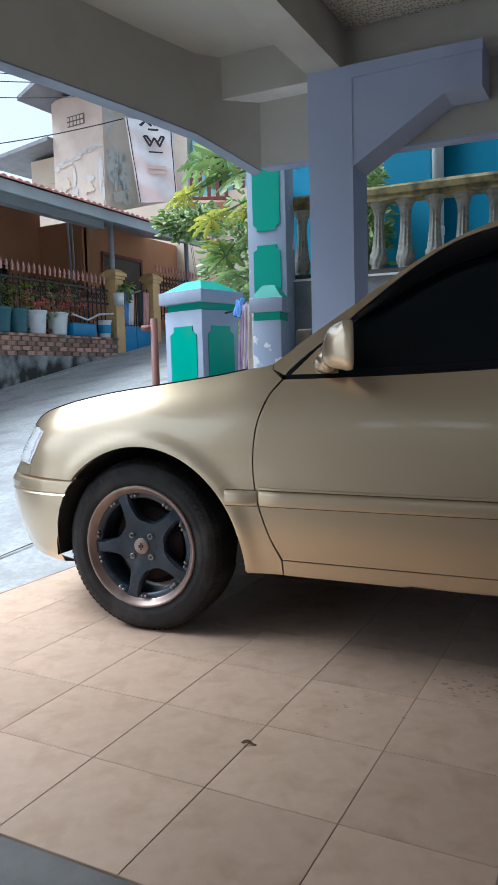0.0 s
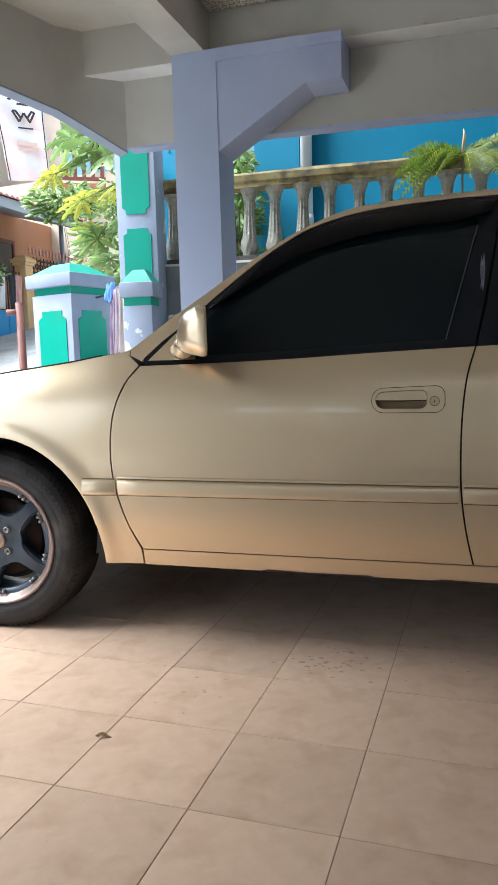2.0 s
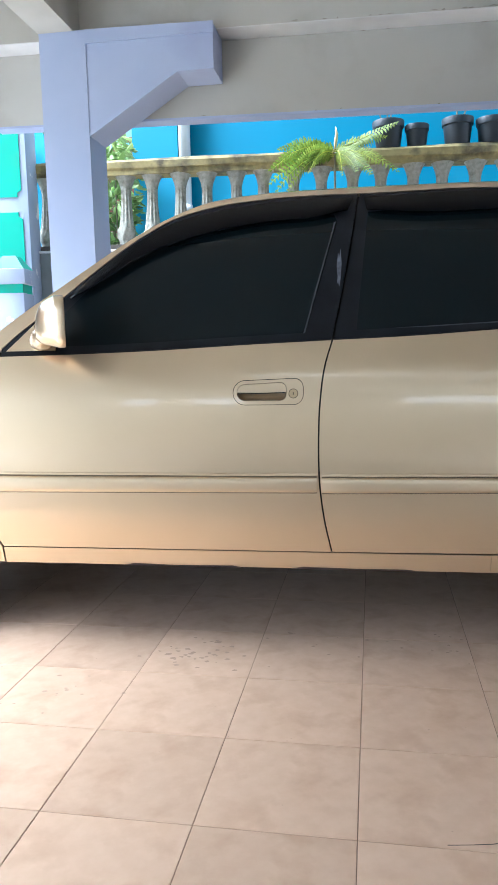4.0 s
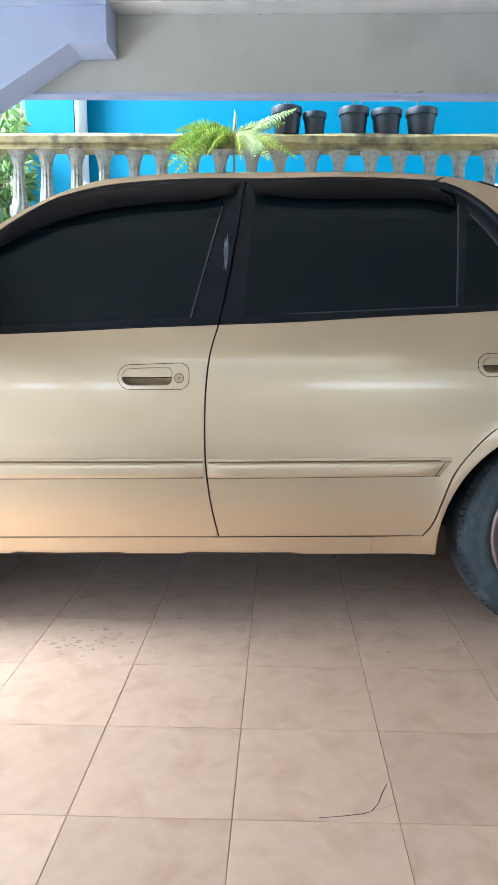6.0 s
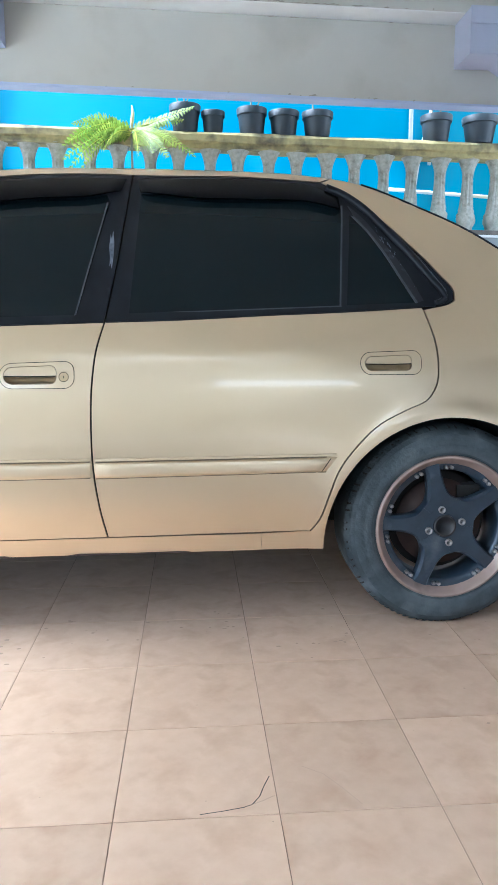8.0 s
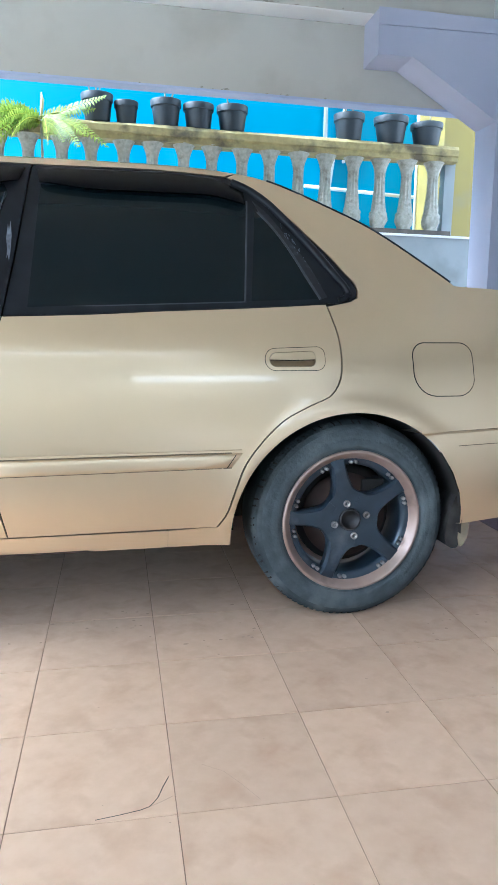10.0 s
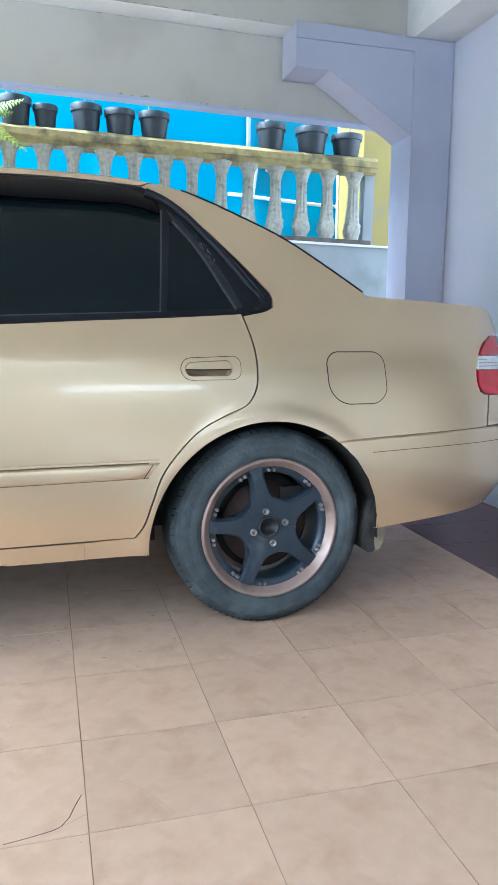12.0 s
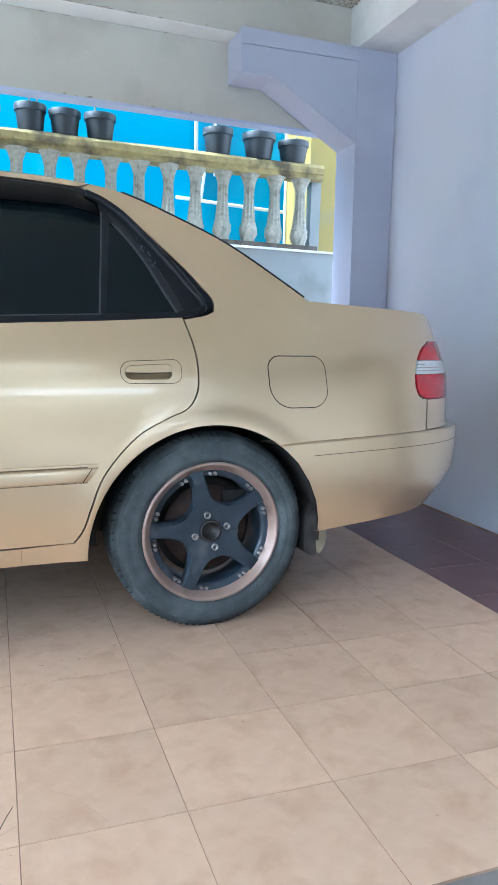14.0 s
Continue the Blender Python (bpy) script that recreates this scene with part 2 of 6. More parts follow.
M["ink"] = mat("black_ink", (0.03, 0.03, 0.035), rough=0.8)
M["ink_faint"] = mat("faded_orange_ink", (0.62, 0.5, 0.42), rough=0.9)
M["tealbin"] = mat("teal_plastic", (0.03, 0.11, 0.14), (0.04, 0.14, 0.17), 5, rough=0.45)
M["bluebin"] = mat("blue_plastic", (0.02, 0.20, 0.42), (0.03, 0.24, 0.48), 5, rough=0.4)
M["whitepot"] = mat("white_plastic", (0.68, 0.70, 0.72), (0.6, 0.62, 0.64), 5, rough=0.45, c=(0.45, 0.44, 0.4), cscale=6, cut=(0.6, 0.75))
M["purple"] = mat("purple_cloth", (0.19, 0.12, 0.21), (0.28, 0.22, 0.29), 10, rough=0.9)
M["beigecloth"] = mat("beige_cloth", (0.24, 0.205, 0.185), (0.33, 0.285, 0.26), 10, rough=0.9)
M["bluecloth"] = mat("blue_cloth", (0.10, 0.22, 0.55), (0.14, 0.28, 0.6), 10, rough=0.9)
M["dryleaf"] = mat("dry_leaf", (0.24, 0.15, 0.075), (0.32, 0.2, 0.1), 60, rough=0.8)
M["lace"] = mat("patterned_ceiling", (0.66, 0.62, 0.54), (0.62, 0.58, 0.5), 4, rough=0.7)
M["lace_ink"] = mat("dark_scroll", (0.17, 0.145, 0.13), rough=0.7)


# ---- shape helpers ----
def box(bm, x0, x1, y0, y1, z0, z1, bevel=0.0):
    vs = [bm.verts.new((x, y, z)) for z in (z0, z1) for y in (y0, y1) for x in (x0, x1)]
    fs = [bm.faces.new([vs[i] for i in q]) for q in ((0, 2, 3, 1), (4, 5, 7, 6), (0, 1, 5, 4), (2, 6, 7, 3), (0, 4, 6, 2), (1, 3, 7, 5))]
    if bevel:
        es = list({e for f in fs for e in f.edges})
        bmesh.ops.bevel(bm, geom=es, offset=bevel, segments=2, profile=0.5, affect="EDGES")
    return vs


def prism(bm, outline, y0, y1):
    """A solid from an outline of (x, z), between y0 and y1."""
    n = len(outline)
    a = [bm.verts.new((x, y0, z)) for x, z in outline]
    b = [bm.verts.new((x, y1, z)) for x, z in outline]
    bm.faces.new(a)
    bm.faces.new(b[::-1])
    for i in range(n):
        bm.faces.new((a[i], b[i], b[(i + 1) % n], a[(i + 1) % n]))
    bmesh.ops.recalc_face_normals(bm, faces=bm.faces[:])


def ring_frame(way):
    way = Vector(way).normalized()
    side = way.cross(Vector((0, 0, 1)) if abs(way.z) < 0.9 else Vector((1, 0, 0))).normalized()
    return side, way.cross(side).normalized()


def tube(bm, points, radii, seg=10, caps=True):
    pts = [Vector(p) for p in points]
    radii = radii if isinstance(radii, (list, tuple)) else [radii] * len(pts)
    rings = []
    for i, p in enumerate(pts):
        way = pts[min(i + 1, len(pts) - 1)] - pts[max(i - 1, 0)]
        u, v = ring_frame(way)
        rings.append([bm.verts.new(p + radii[i] * (math.cos(a) * u + math.sin(a) * v)) for a in (2 * math.pi * k / seg for k in range(seg))])
    for a, b in zip(rings, rings[1:]):
        for k in range(seg):
            f = bm.faces.new((a[k], a[(k + 1) % seg], b[(k + 1) % seg], b[k]))
            f.smooth = True
    if caps:
        bm.faces.new(rings[0][::-1])
        bm.faces.new(rings[-1])


def lathe(bm, profile, centre=(0, 0, 0), axis="z", seg=24, smooth=True, turn=0.0):
    """Turns (radius, height) points about an axis through centre."""
    cx, cy, cz = centre
    rings = []
    for r, h in profile:
        ring = []
        for k in range(seg):
            a = 2 * math.pi * k / seg + turn
            c, s = max(r, 1e-4) * math.cos(a), max(r, 1e-4) * math.sin(a)
            ring.append(bm.verts.new((cx + c, cy + s, cz + h) if axis == "z" else (cx + c, cy + h, cz + s)))
        rings.append(ring)
    for a, b in zip(rings, rings[1:]):
        for k in range(seg):
            q = (a[k], a[(k + 1) % seg], b[(k + 1) % seg], b[k])
            f = bm.faces.new(q if axis == "z" else q[::-1])
            f.smooth = smooth


def grid(bm, fn, nu, nv, smooth=True):
    vs = [[bm.verts.new(fn(u / nu, v / nv)) for v in range(nv + 1)] for u in range(nu + 1)]
    for i in range(nu):
        for j in range(nv):
            f = bm.faces.new((vs[i][j], vs[i + 1][j], vs[i + 1][j + 1], vs[i][j + 1]))
            f.smooth = smooth
    return vs


def part(name, bm, material, parent=None, label="", category="", kind="", group="", at=None, sharp=None):
    me = bpy.data.meshes.new(name)
    if sharp is not None:
        bm.normal_update()
        for f in bm.faces:
            f.smooth = True
        for e in bm.edges:
            e.smooth = not (len(e.link_faces) == 2 and e.calc_face_angle(0) > radians(sharp))
    bm.to_mesh(me)
    bm.free()
    me.materials.append(M[material] if isinstance(material, str) else material)
    ob = new(name, me)
    if parent is not None:
        ob.parent = parent
    if at is not None:
        ob.matrix_basis = at
    return tagged(ob, label, category, group, kind)


def empty(name, label, category, at=None, group=""):
    ob = new(name)
    ob.empty_display_size = 0.1
    if at is not None:
        ob.matrix_basis = at
    return tagged(ob, label, category, group)


def again(ob, parent, m=None):
    """One more object on the same mesh, under parent."""
    o = new(ob.name.split(".")[0], ob.data)
    o.parent = parent
    if m is not None:
        o.matrix_basis = m
    return o


def boxes(name, material, *bs, parent=None, bevel=0.0, sharp=None, **tags):
    bm = bmesh.new()
    for b in bs:
        box(bm, *b, bevel=bevel)
    return part(name, bm, material, parent, sharp=sharp, **tags)


def spline(pts):
    """A smooth function through (x, y) points."""
    xs, ys = [p[0] for p in pts], [p[1] for p in pts]
    n = len(xs)
    sl = [(ys[i + 1] - ys[i]) / (xs[i + 1] - xs[i]) for i in range(n - 1)]
    tg = [sl[0]] + [((sl[i - 1] * (xs[i + 1] - xs[i]) + sl[i] * (xs[i] - xs[i - 1])) / (xs[i + 1] - xs[i - 1])) for i in range(1, n - 1)] + [sl[-1]]

    def f(x):
        if x <= xs[0]:
            return ys[0] + tg[0] * (x - xs[0])
        if x >= xs[-1]:
            return ys[-1] + tg[-1] * (x - xs[-1])
        i = next(k for k in range(n - 1) if x <= xs[k + 1])
        h = xs[i + 1] - xs[i]
        t = (x - xs[i]) / h
        return (2 * t**3 - 3 * t**2 + 1) * ys[i] + (t**3 - 2 * t**2 + t) * h * tg[i] + (3 * t**2 - 2 * t**3) * ys[i + 1] + (t**3 - t**2) * h * tg[i + 1]

    return f


def path2(pts, step=0.02):
    """A smooth open run of (x, z) points."""
    d = [0.0]
    for a, b in zip(pts, pts[1:]):
        d.append(d[-1] + math.dist(a, b))
    fx, fz = spline([(s, p[0]) for s, p in zip(d, pts)]), spline([(s, p[1]) for s, p in zip(d, pts)])
    n = max(2, int(d[-1] / step))
    return [(fx(d[-1] * k / n), fz(d[-1] * k / n)) for k in range(n + 1)]


def arc2(cx, cz, r, a0, a1, n=28):
    return [(cx + r * math.cos(radians(a0 + (a1 - a0) * k / n)), cz + r * math.sin(radians(a0 + (a1 - a0) * k / n))) for k in range(n + 1)]


def rounded(x0, x1, z0, z1, r, n=6):
    out = []
    for cx, cz, a in ((x1 - r, z0 + r, -90), (x1 - r, z1 - r, 0), (x0 + r, z1 - r, 90), (x0 + r, z0 + r, 180)):
        out += arc2(cx, cz, r, a, a + 90, n)
    return out


# ---- the car: x to its tail from the front axle, y inward from the wheel face, z up ----
CAR = pose(-0.085, 0.14, 0, 0, 0, 1.62)
HALF = 0.805
WB = 2.469
BASE = spline([(0.10, 0.05), (0.17, 0.02), (0.25, -0.012), (0.30, -0.024), (0.36, -0.036), (0.47, -0.045), (0.56, -0.048), (0.66, -0.044), (0.72, -0.037), (0.78, -0.024),
               (0.83, -0.004), (0.88, 0.024), (0.93, 0.050), (1.0, 0.086), (1.1, 0.137), (1.2, 0.193), (1.27, 0.24), (1.32, 0.29), (1.36, 0.36)])
FT = spline([(-0.62, 0.665), (-0.55, 0.70), (-0.46, 0.745), (-0.32, 0.785), (-0.15, 0.818), (0.08, 0.847), (0.30, 0.873), (0.46, 0.895), (0.6, 0.895)])
RAIL = spline([(0.42, 0.868), (0.46, 0.880), (0.50, 0.906), (0.60, 0.983), (0.70, 1.054), (0.76, 1.097), (0.855, 1.165), (0.95, 1.227), (1.04, 1.274), (1.12, 1.306), (1.25, 1.328), (1.47, 1.338), (1.77, 1.338), (1.93, 1.336),
               (2.10, 1.325), (2.24, 1.30), (2.41, 1.228), (2.57, 1.148), (2.70, 1.06), (2.80, 0.988)])
BLACK = spline([(0.545, 0.872), (0.60, 0.924), (0.664, 0.975), (0.72, 1.026), (0.80, 1.095), (0.90, 1.176), (1.02, 1.250), (1.14, 1.287), (1.31, 1.308), (1.47, 1.314), (1.60, 1.312), (1.93, 1.313), (2.136, 1.300)])
DECK = spline([(2.80, 0.985), (2.92, 0.978), (3.045, 0.971), (3.187, 0.962), (3.258, 0.955), (3.298, 0.934), (3.32, 0.915)])
BELT = spline([(0.52, 0.855), (0.74, 0.857), (1.0, 0.863), (1.26, 0.874), (1.5, 0.882), (1.74, 0.89), (1.9, 0.899), (2.2, 0.913), (2.44, 0.928)])
ARCH_F, ARCH_R = (0.035, 0.272, 0.375), (2.455, 0.270, 0.354)
NOSE, TAIL, ROUND, SQUARE = -0.24, 2.85, 2.4, 4.0


def nose_reach(z):
    return 0.630 - 0.055 * min(max((z - 0.50) / 0.06, 0), 1) - 0.035 * min(max((z - 0.56) / 0.14, 0), 1) - 0.08 * min(max((0.40 - z) / 0.2, 0), 1)


def tail_reach(z):
    return 0.643 - 0.11 * min(max((0.47 - z) / 0.19, 0), 1) ** 1.5 - 0.055 * min(max((z - 0.565) / 0.03, 0), 1) - 0.035 * min(max((z - 0.75) / 0.18, 0), 1)


def side(x, z):
    """How far inward the left flank lies at (x, z)."""
    zz = z
    if x < 0.5:
        top = FT(x)
        k = min(max((z - 0.45) / (top - 0.45), 0), 1.3)
        zz = z + (0.895 - top) * k * k * (3 - 2 * k) if k < 1 else z + 0.895 - top
    y = BASE(zz)
    for cx, cz, r in (ARCH_F, ARCH_R):
        d = math.hypot(x - cx, z - cz) - r
        if d < 0.15:
            y -= 0.009 * math.exp(-((d - 0.010) / 0.034) ** 2)
    if x < NOSE:
        u = min((NOSE - x) / nose_reach(z), 0.9995)
        y = HALF - (HALF - y) * (1 - u**ROUND) ** (1 / ROUND)
    if x > TAIL:
        u = min((x - TAIL) / tail_reach(z), 0.9995)
        y = HALF - (HALF - y) * (1 - u**SQUARE) ** (1 / SQUARE)
    return y


def side_normal(x, z, e=0.004):
    return Vector(((side(x + e, z) - side(x - e, z)) / (2 * e), -1, (side(x, z + e) - side(x, z - e)) / (2 * e))).normalized()


def skin(name, outline, material, parent, off=0.0, cell=0.05, depth=0.014, roll=0.0025, label="", hole=None):
    """A pressed panel: the outline of (x, z) laid onto the flank, with its edge turned inward."""
    pts = []
    for a, b in zip(outline, outline[1:] + outline[:1]):
        if math.dist(a, b) < 1e-4:
            continue
        n = max(1, int(math.dist(a, b) / 0.03))
        pts += [(a[0] + (b[0] - a[0]) * k / n, a[1] + (b[1] - a[1]) * k / n) for k in range(n)]
    bm = bmesh.new()
    f = bm.faces.new([bm.verts.new((x, 0, z)) for x, z in pts])
    bm.normal_update()
    if f.normal.y > 0:
        bmesh.ops.reverse_faces(bm, faces=[f])
    for axis, no in ((0, (1, 0, 0)), (1, (0, 0, 1))):
        lo, hi = min(p[axis] for p in pts), max(p[axis] for p in pts)
        k = math.floor(lo / cell) + 1
        while k * cell < hi:
            bmesh.ops.bisect_plane(bm, geom=bm.verts[:] + bm.edges[:] + bm.faces[:], dist=1e-5, plane_co=(k * cell, 0, k * cell), plane_no=no)
            k += 1
    if hole:
        x0, x1, z0, z1 = min(q[0] for q in hole), max(q[0] for q in hole), min(q[1] for q in hole), max(q[1] for q in hole)
        mx, mz = (x0 + x1) / 2, (z0 + z1) / 2
        for (ax, az), (bx, bz) in zip(hole, hole[1:] + hole[:1]):
            if math.dist((ax, az), (bx, bz)) < 1e-5:
                continue
            near_faces = [f for f in bm.faces if min(v.co.x for v in f.verts) < x1 and max(v.co.x for v in f.verts) > x0 and min(v.co.z for v in f.verts) < z1 and max(v.co.z for v in f.verts) > z0]
            geom = list({v for f in near_faces for v in f.verts}) + list({e for f in near_faces for e in f.edges}) + near_faces
            bmesh.ops.bisect_plane(bm, geom=geom, dist=1e-6, plane_co=(ax, 0, az), plane_no=(bz - az, 0, ax - bx))

        def within(x, z):
            return all(((bx - ax) * (z - az) - (bz - az) * (x - ax)) * ((bx - ax) * (mz - az) - (bz - az) * (mx - ax)) > 0 for (ax, az), (bx, bz) in zip(hole, hole[1:] + hole[:1]) if math.dist((ax, az), (bx, bz)) > 1e-5)

        bmesh.ops.delete(bm, geom=[f for f in bm.faces if within(f.calc_center_median().x, f.calc_center_median().z)], context="FACES")
    rim = {v for e in bm.edges if len(e.link_faces) == 1 for v in e.verts}
    for v in bm.verts:
        v.co.y = side(v.co.x, v.co.z) + off + (roll if v in rim else 0)
    top = set(bm.faces)
    normals = {}
    if depth:
        edges = [e for e in bm.edges if len(e.link_faces) == 1]
        made = bmesh.ops.extrude_edge_only(bm, edges=edges)["geom"]
        for v in made:
            if isinstance(v, bmesh.types.BMVert):
                v.co.y += depth
        for e in edges:
            e.smooth = False
    bm.faces.index_update()
    is_top = [f in top for f in bm.faces]
    for f in bm.faces:
        f.smooth = f in top
    me = bpy.data.meshes.new(name)
    bm.to_mesh(me)
    bm.free()
    me.materials.append(M[material])
    vn = [side_normal(v.co.x, v.co.z) for v in me.vertices]
    out = []
    for p in me.polygons:
        for li in p.loop_indices:
            out.append(vn[me.loops[li].vertex_index] if is_top[p.index] else Vector((0, 0, 0)))
    me.normals_split_custom_set(out)
    ob = new(name, me)
    ob.parent = parent
    return tagged(ob, label)


def mirrored(ob, parent=None):
    """The same part on the car's other flank."""
    o = new(ob.name.split(".")[0], ob.data)
    o.parent = parent or ob.parent
    o.matrix_basis = Matrix.Translation((0, 2 * HALF, 0)) @ Matrix.Diagonal((1, -1, 1, 1)) if parent is None else Matrix.Identity(4)
    if "label" in ob:
        o["label"] = ob["label"]
    return o


def mirror_tree(ob):
    top = mirrored(ob)
    for ch in ob.children:
        mirrored(ch, top)
    return top


def wheel(name, x, y, steer, first, cap, nuts=14):
    """One wheel: tyre, rim lip, barrel, five spokes, bolts, hub and brake disc. The face looks to -y."""
    w = new(name)
    w.empty_display_size = 0.1
    w.parent = car
    w.matrix_basis = pose(x, y, 0.297, 0, 0, steer)
    bm = bmesh.new()
    lathe(bm, [(0.206, 0.17), (0.235, 0.19), (0.27, 0.188), (0.291, 0.176), (0.2985, 0.155), (0.3, 0.09), (0.2985, 0.028), (0.293, 0.012), (0.284, 0.003), (0.272, -0.004),
               (0.252, -0.010), (0.249, -0.0085), (0.244, -0.0105), (0.228, -0.010), (0.222, -0.0065), (0.215, -0.006), (0.208, 0.0)], axis="y", seg=72)
    for k in range(90):
        a = 2 * math.pi * k / 90
        for r0, r1, h in ((0.2875, 0.2992, 0.0085),):
            c, s, t = math.cos(a), math.sin(a), 0.006
            q = [bm.verts.new((r * c - u * s, yy, r * s + u * c)) for r, u, yy in ((r0, -t, -0.001 + h * 0.2), (r0, t, -0.001 + h * 0.2), (r1, t, 0.022), (r1, -t, 0.022))]
            bm.faces.new(q)
    tyre = part("tyre", bm, "rubber_dusty" if x > 1 else "rubber", w, "black low-profile tyre with dusty sidewall")
    bm = bmesh.new()
    lathe(bm, [(0.2195, -0.0068), (0.2235, -0.0086), (0.2285, -0.0110), (0.2435, -0.0114), (0.2485, -0.0096), (0.2525, -0.0108), (0.2700, -0.0054), (0.2735, -0.0036)], axis="y", seg=72)
    part("sidewall", bm, "dusty" if x > 1 else "rubber", tyre, "dusty grey tyre sidewall" if x > 1 else "dark tyre sidewall")
    bm = bmesh.new()
    for k in range(64):
        a = 2 * math.pi * (k + 0.3 * (k % 2)) / 64
        c, s, t = math.cos(a), math.sin(a), 0.0028
        q = [bm.verts.new((r * c - u * s, yy, r * s + u * c)) for r, u, yy in ((0.2885, -t, 0.0055), (0.2885, t, 0.0055), (0.2935, t + 0.002, 0.0105), (0.2935, -t + 0.002, 0.0105), (0.2992, t + 0.006, 0.0255), (0.2992, -t + 0.006, 0.0255))]
        bm.faces.new((q[0], q[1], q[2], q[3]))
        bm.faces.new((q[3], q[2], q[4], q[5]))
    part("tread_pattern", bm, "gap", tyre, kind="stuff")
    bm = bmesh.new()
    for a0, n in ((62, 9), (150, 7), (245, 9)):
        for k in range(n):
            a, r = radians(a0 - k * 4.6), 0.262
            c, s = math.cos(a), math.sin(a)
            hw, hh = (0.0035, 0.009) if k % 3 else (0.006, 0.009)
            vs = [bm.verts.new(((r + dr) * c - u * s, -0.0098 if dr > 0 else -0.0118, (r + dr) * s + u * c)) for dr, u in ((-hh, -hw), (-hh, hw), (hh, hw), (hh, -hw))]
            bm.faces.new(vs)
    if cap:
        band = []
        for k in range(15):
            t = radians(98 + 4.2 * k)
            band.append([bm.verts.new((r * math.cos(t), yy, r * math.sin(t))) for r, yy in ((0.2555, -0.0112), (0.279, -0.0020))])
        for p, q in zip(band, band[1:]):
            bm.faces.new((p[0], p[1], q[1], q[0]))
    part("sidewall_lettering", bm, "dusty" if x > 1 else "rubber", tyre, "raised illegible sidewall marks", kind="stuff")
    bm = bmesh.new()
    lathe(bm, [(0.2115, 0.004), (0.2125, -0.008), (0.2085, -0.0125), (0.203, -0.011), (0.199, -0.004), (0.190, 0.003), (0.187, 0.010), (0.184, 0.012)], axis="y", seg=72)
    part("rim_lip", bm, "bronze", w, "bronze painted rim lip")
    bm = bmesh.new()
    lathe(bm, [(0.186, 0.011), (0.180, 0.013), (0.168, 0.014), (0.164, 0.03), (0.163, 0.09), (0.178, 0.16), (0.205, 0.17)], axis="y", seg=60)
    part("rim_barrel", bm, "alloy", w)
    for k in range(5):
        bm = bmesh.new()
        a = radians(first + 72 * k)
        c, s = math.cos(a), math.sin(a)
        rows = [(0.046, 0.0334, 0.0105, 0.0002), (0.0705, 0.0512, 0.0095, 0.0004), (0.0765, 0.0437, 0.009, 0.004), (0.084, 0.0378, 0.008, 0.006), (0.094, 0.0328, 0.007, 0.007), (0.107, 0.0285, 0.006, 0.007),
                (0.124, 0.0252, 0.005, 0.007), (0.146, 0.0232, 0.004, 0.007), (0.166, 0.0228, 0.005, 0.007), (0.187, 0.0275, 0.010, 0.007)]
        rings = []
        for r, hw, h, ch in rows:
            rings.append([bm.verts.new((r * c - u * s, yy, r * s + u * c)) for u, yy in
                          ((-hw, h + 0.034), (-hw, h + 1.4 * ch), (-hw + ch, h), (hw - ch, h), (hw, h + 1.4 * ch), (hw, h + 0.034))])
        for p, q in zip(rings, rings[1:]):
            for j in range(5):
                bm.faces.new((p[j], p[j + 1], q[j + 1], q[j]))
        bm.faces.new(rings[0][::-1])
        bm.faces.new(rings[-1])
        bmesh.ops.recalc_face_normals(bm, faces=bm.faces[:])
        part("spoke", bm, "alloy", w, sharp=32)
    bm = bmesh.new()
    lathe(bm, [(0.062, 0.045), (0.062, 0.014), (0.057, 0.010), (0.036, 0.010), (0.033, 0.012), (0.031, 0.034), (0.0, 0.034)] if not cap else
          [(0.062, 0.045), (0.062, 0.014), (0.057, 0.010), (0.034, 0.010), (0.0, 0.010)], axis="y", seg=36)
    part("hub", bm, "alloy", w, sharp=30)
    bm = bmesh.new()
    if cap:
        lathe(bm, [(0.029, 0.012), (0.028, 0.005), (0.024, 0.003), (0.0, 0.002)], axis="y", seg=28)
        hubcap = part("hub_cap", bm, "bronze", w, "dull bronze hub cap with a worn emblem")
        bm = bmesh.new()
        for u in (-0.007, 0.0, 0.007):
            box(bm, u - 0.002, u + 0.002, 0.0008, 0.0022, -0.012 + abs(u), 0.012 - abs(u))
        part("emblem", bm, "rust", hubcap)
    else:
        lathe(bm, [(0.0325, 0.024), (0.0325, 0.006), (0.027, 0.0055), (0.0255, 0.030), (0.0, 0.030)], axis="y", seg=28)
        part("hub_ring", bm, "iron", w)
    for k in range(4):
        a = radians(nuts + 90 * k)
        bm = bmesh.new()
        lathe(bm, [(0.0105, 0.016), (0.0105, 0.002), (0.0075, 0.0005), (0.0065, 0.010), (0.0, 0.010)], (0.051 * math.cos(a), 0, 0.051 * math.sin(a)), "y", 12)
        part("lug_nut", bm, "steel", w)
    for k in range(5):
        for d in (-17.5, -12.5, 12.5, 17.5):
            a = radians(first + 72 * k + d)
            bm = bmesh.new()
            lathe(bm, [(0.0055, 0.022), (0.0055, 0.002), (0.0035, -0.001), (0.0, -0.001)], (0.175 * math.cos(a), 0, 0.175 * math.sin(a)), "y", 8)
            part("rim_bolt", bm, "steel", w)
    bm = bmesh.new()
    lathe(bm, [(0.130, 0.075), (0.130, 0.064), (0.085, 0.064), (0.08, 0.05), (0.0, 0.05)], axis="y", seg=40)
    part("brake_disc", bm, "rust", w, "rusty brake disc")
    bm = bmesh.new()
    lathe(bm, [(0.150, 0.09), (0.0, 0.09)], axis="y", seg=32)
    box(bm, 0.05, 0.12, 0.055, 0.11, 0.045, 0.11)
    part("caliper", bm, "under", w)
    return w


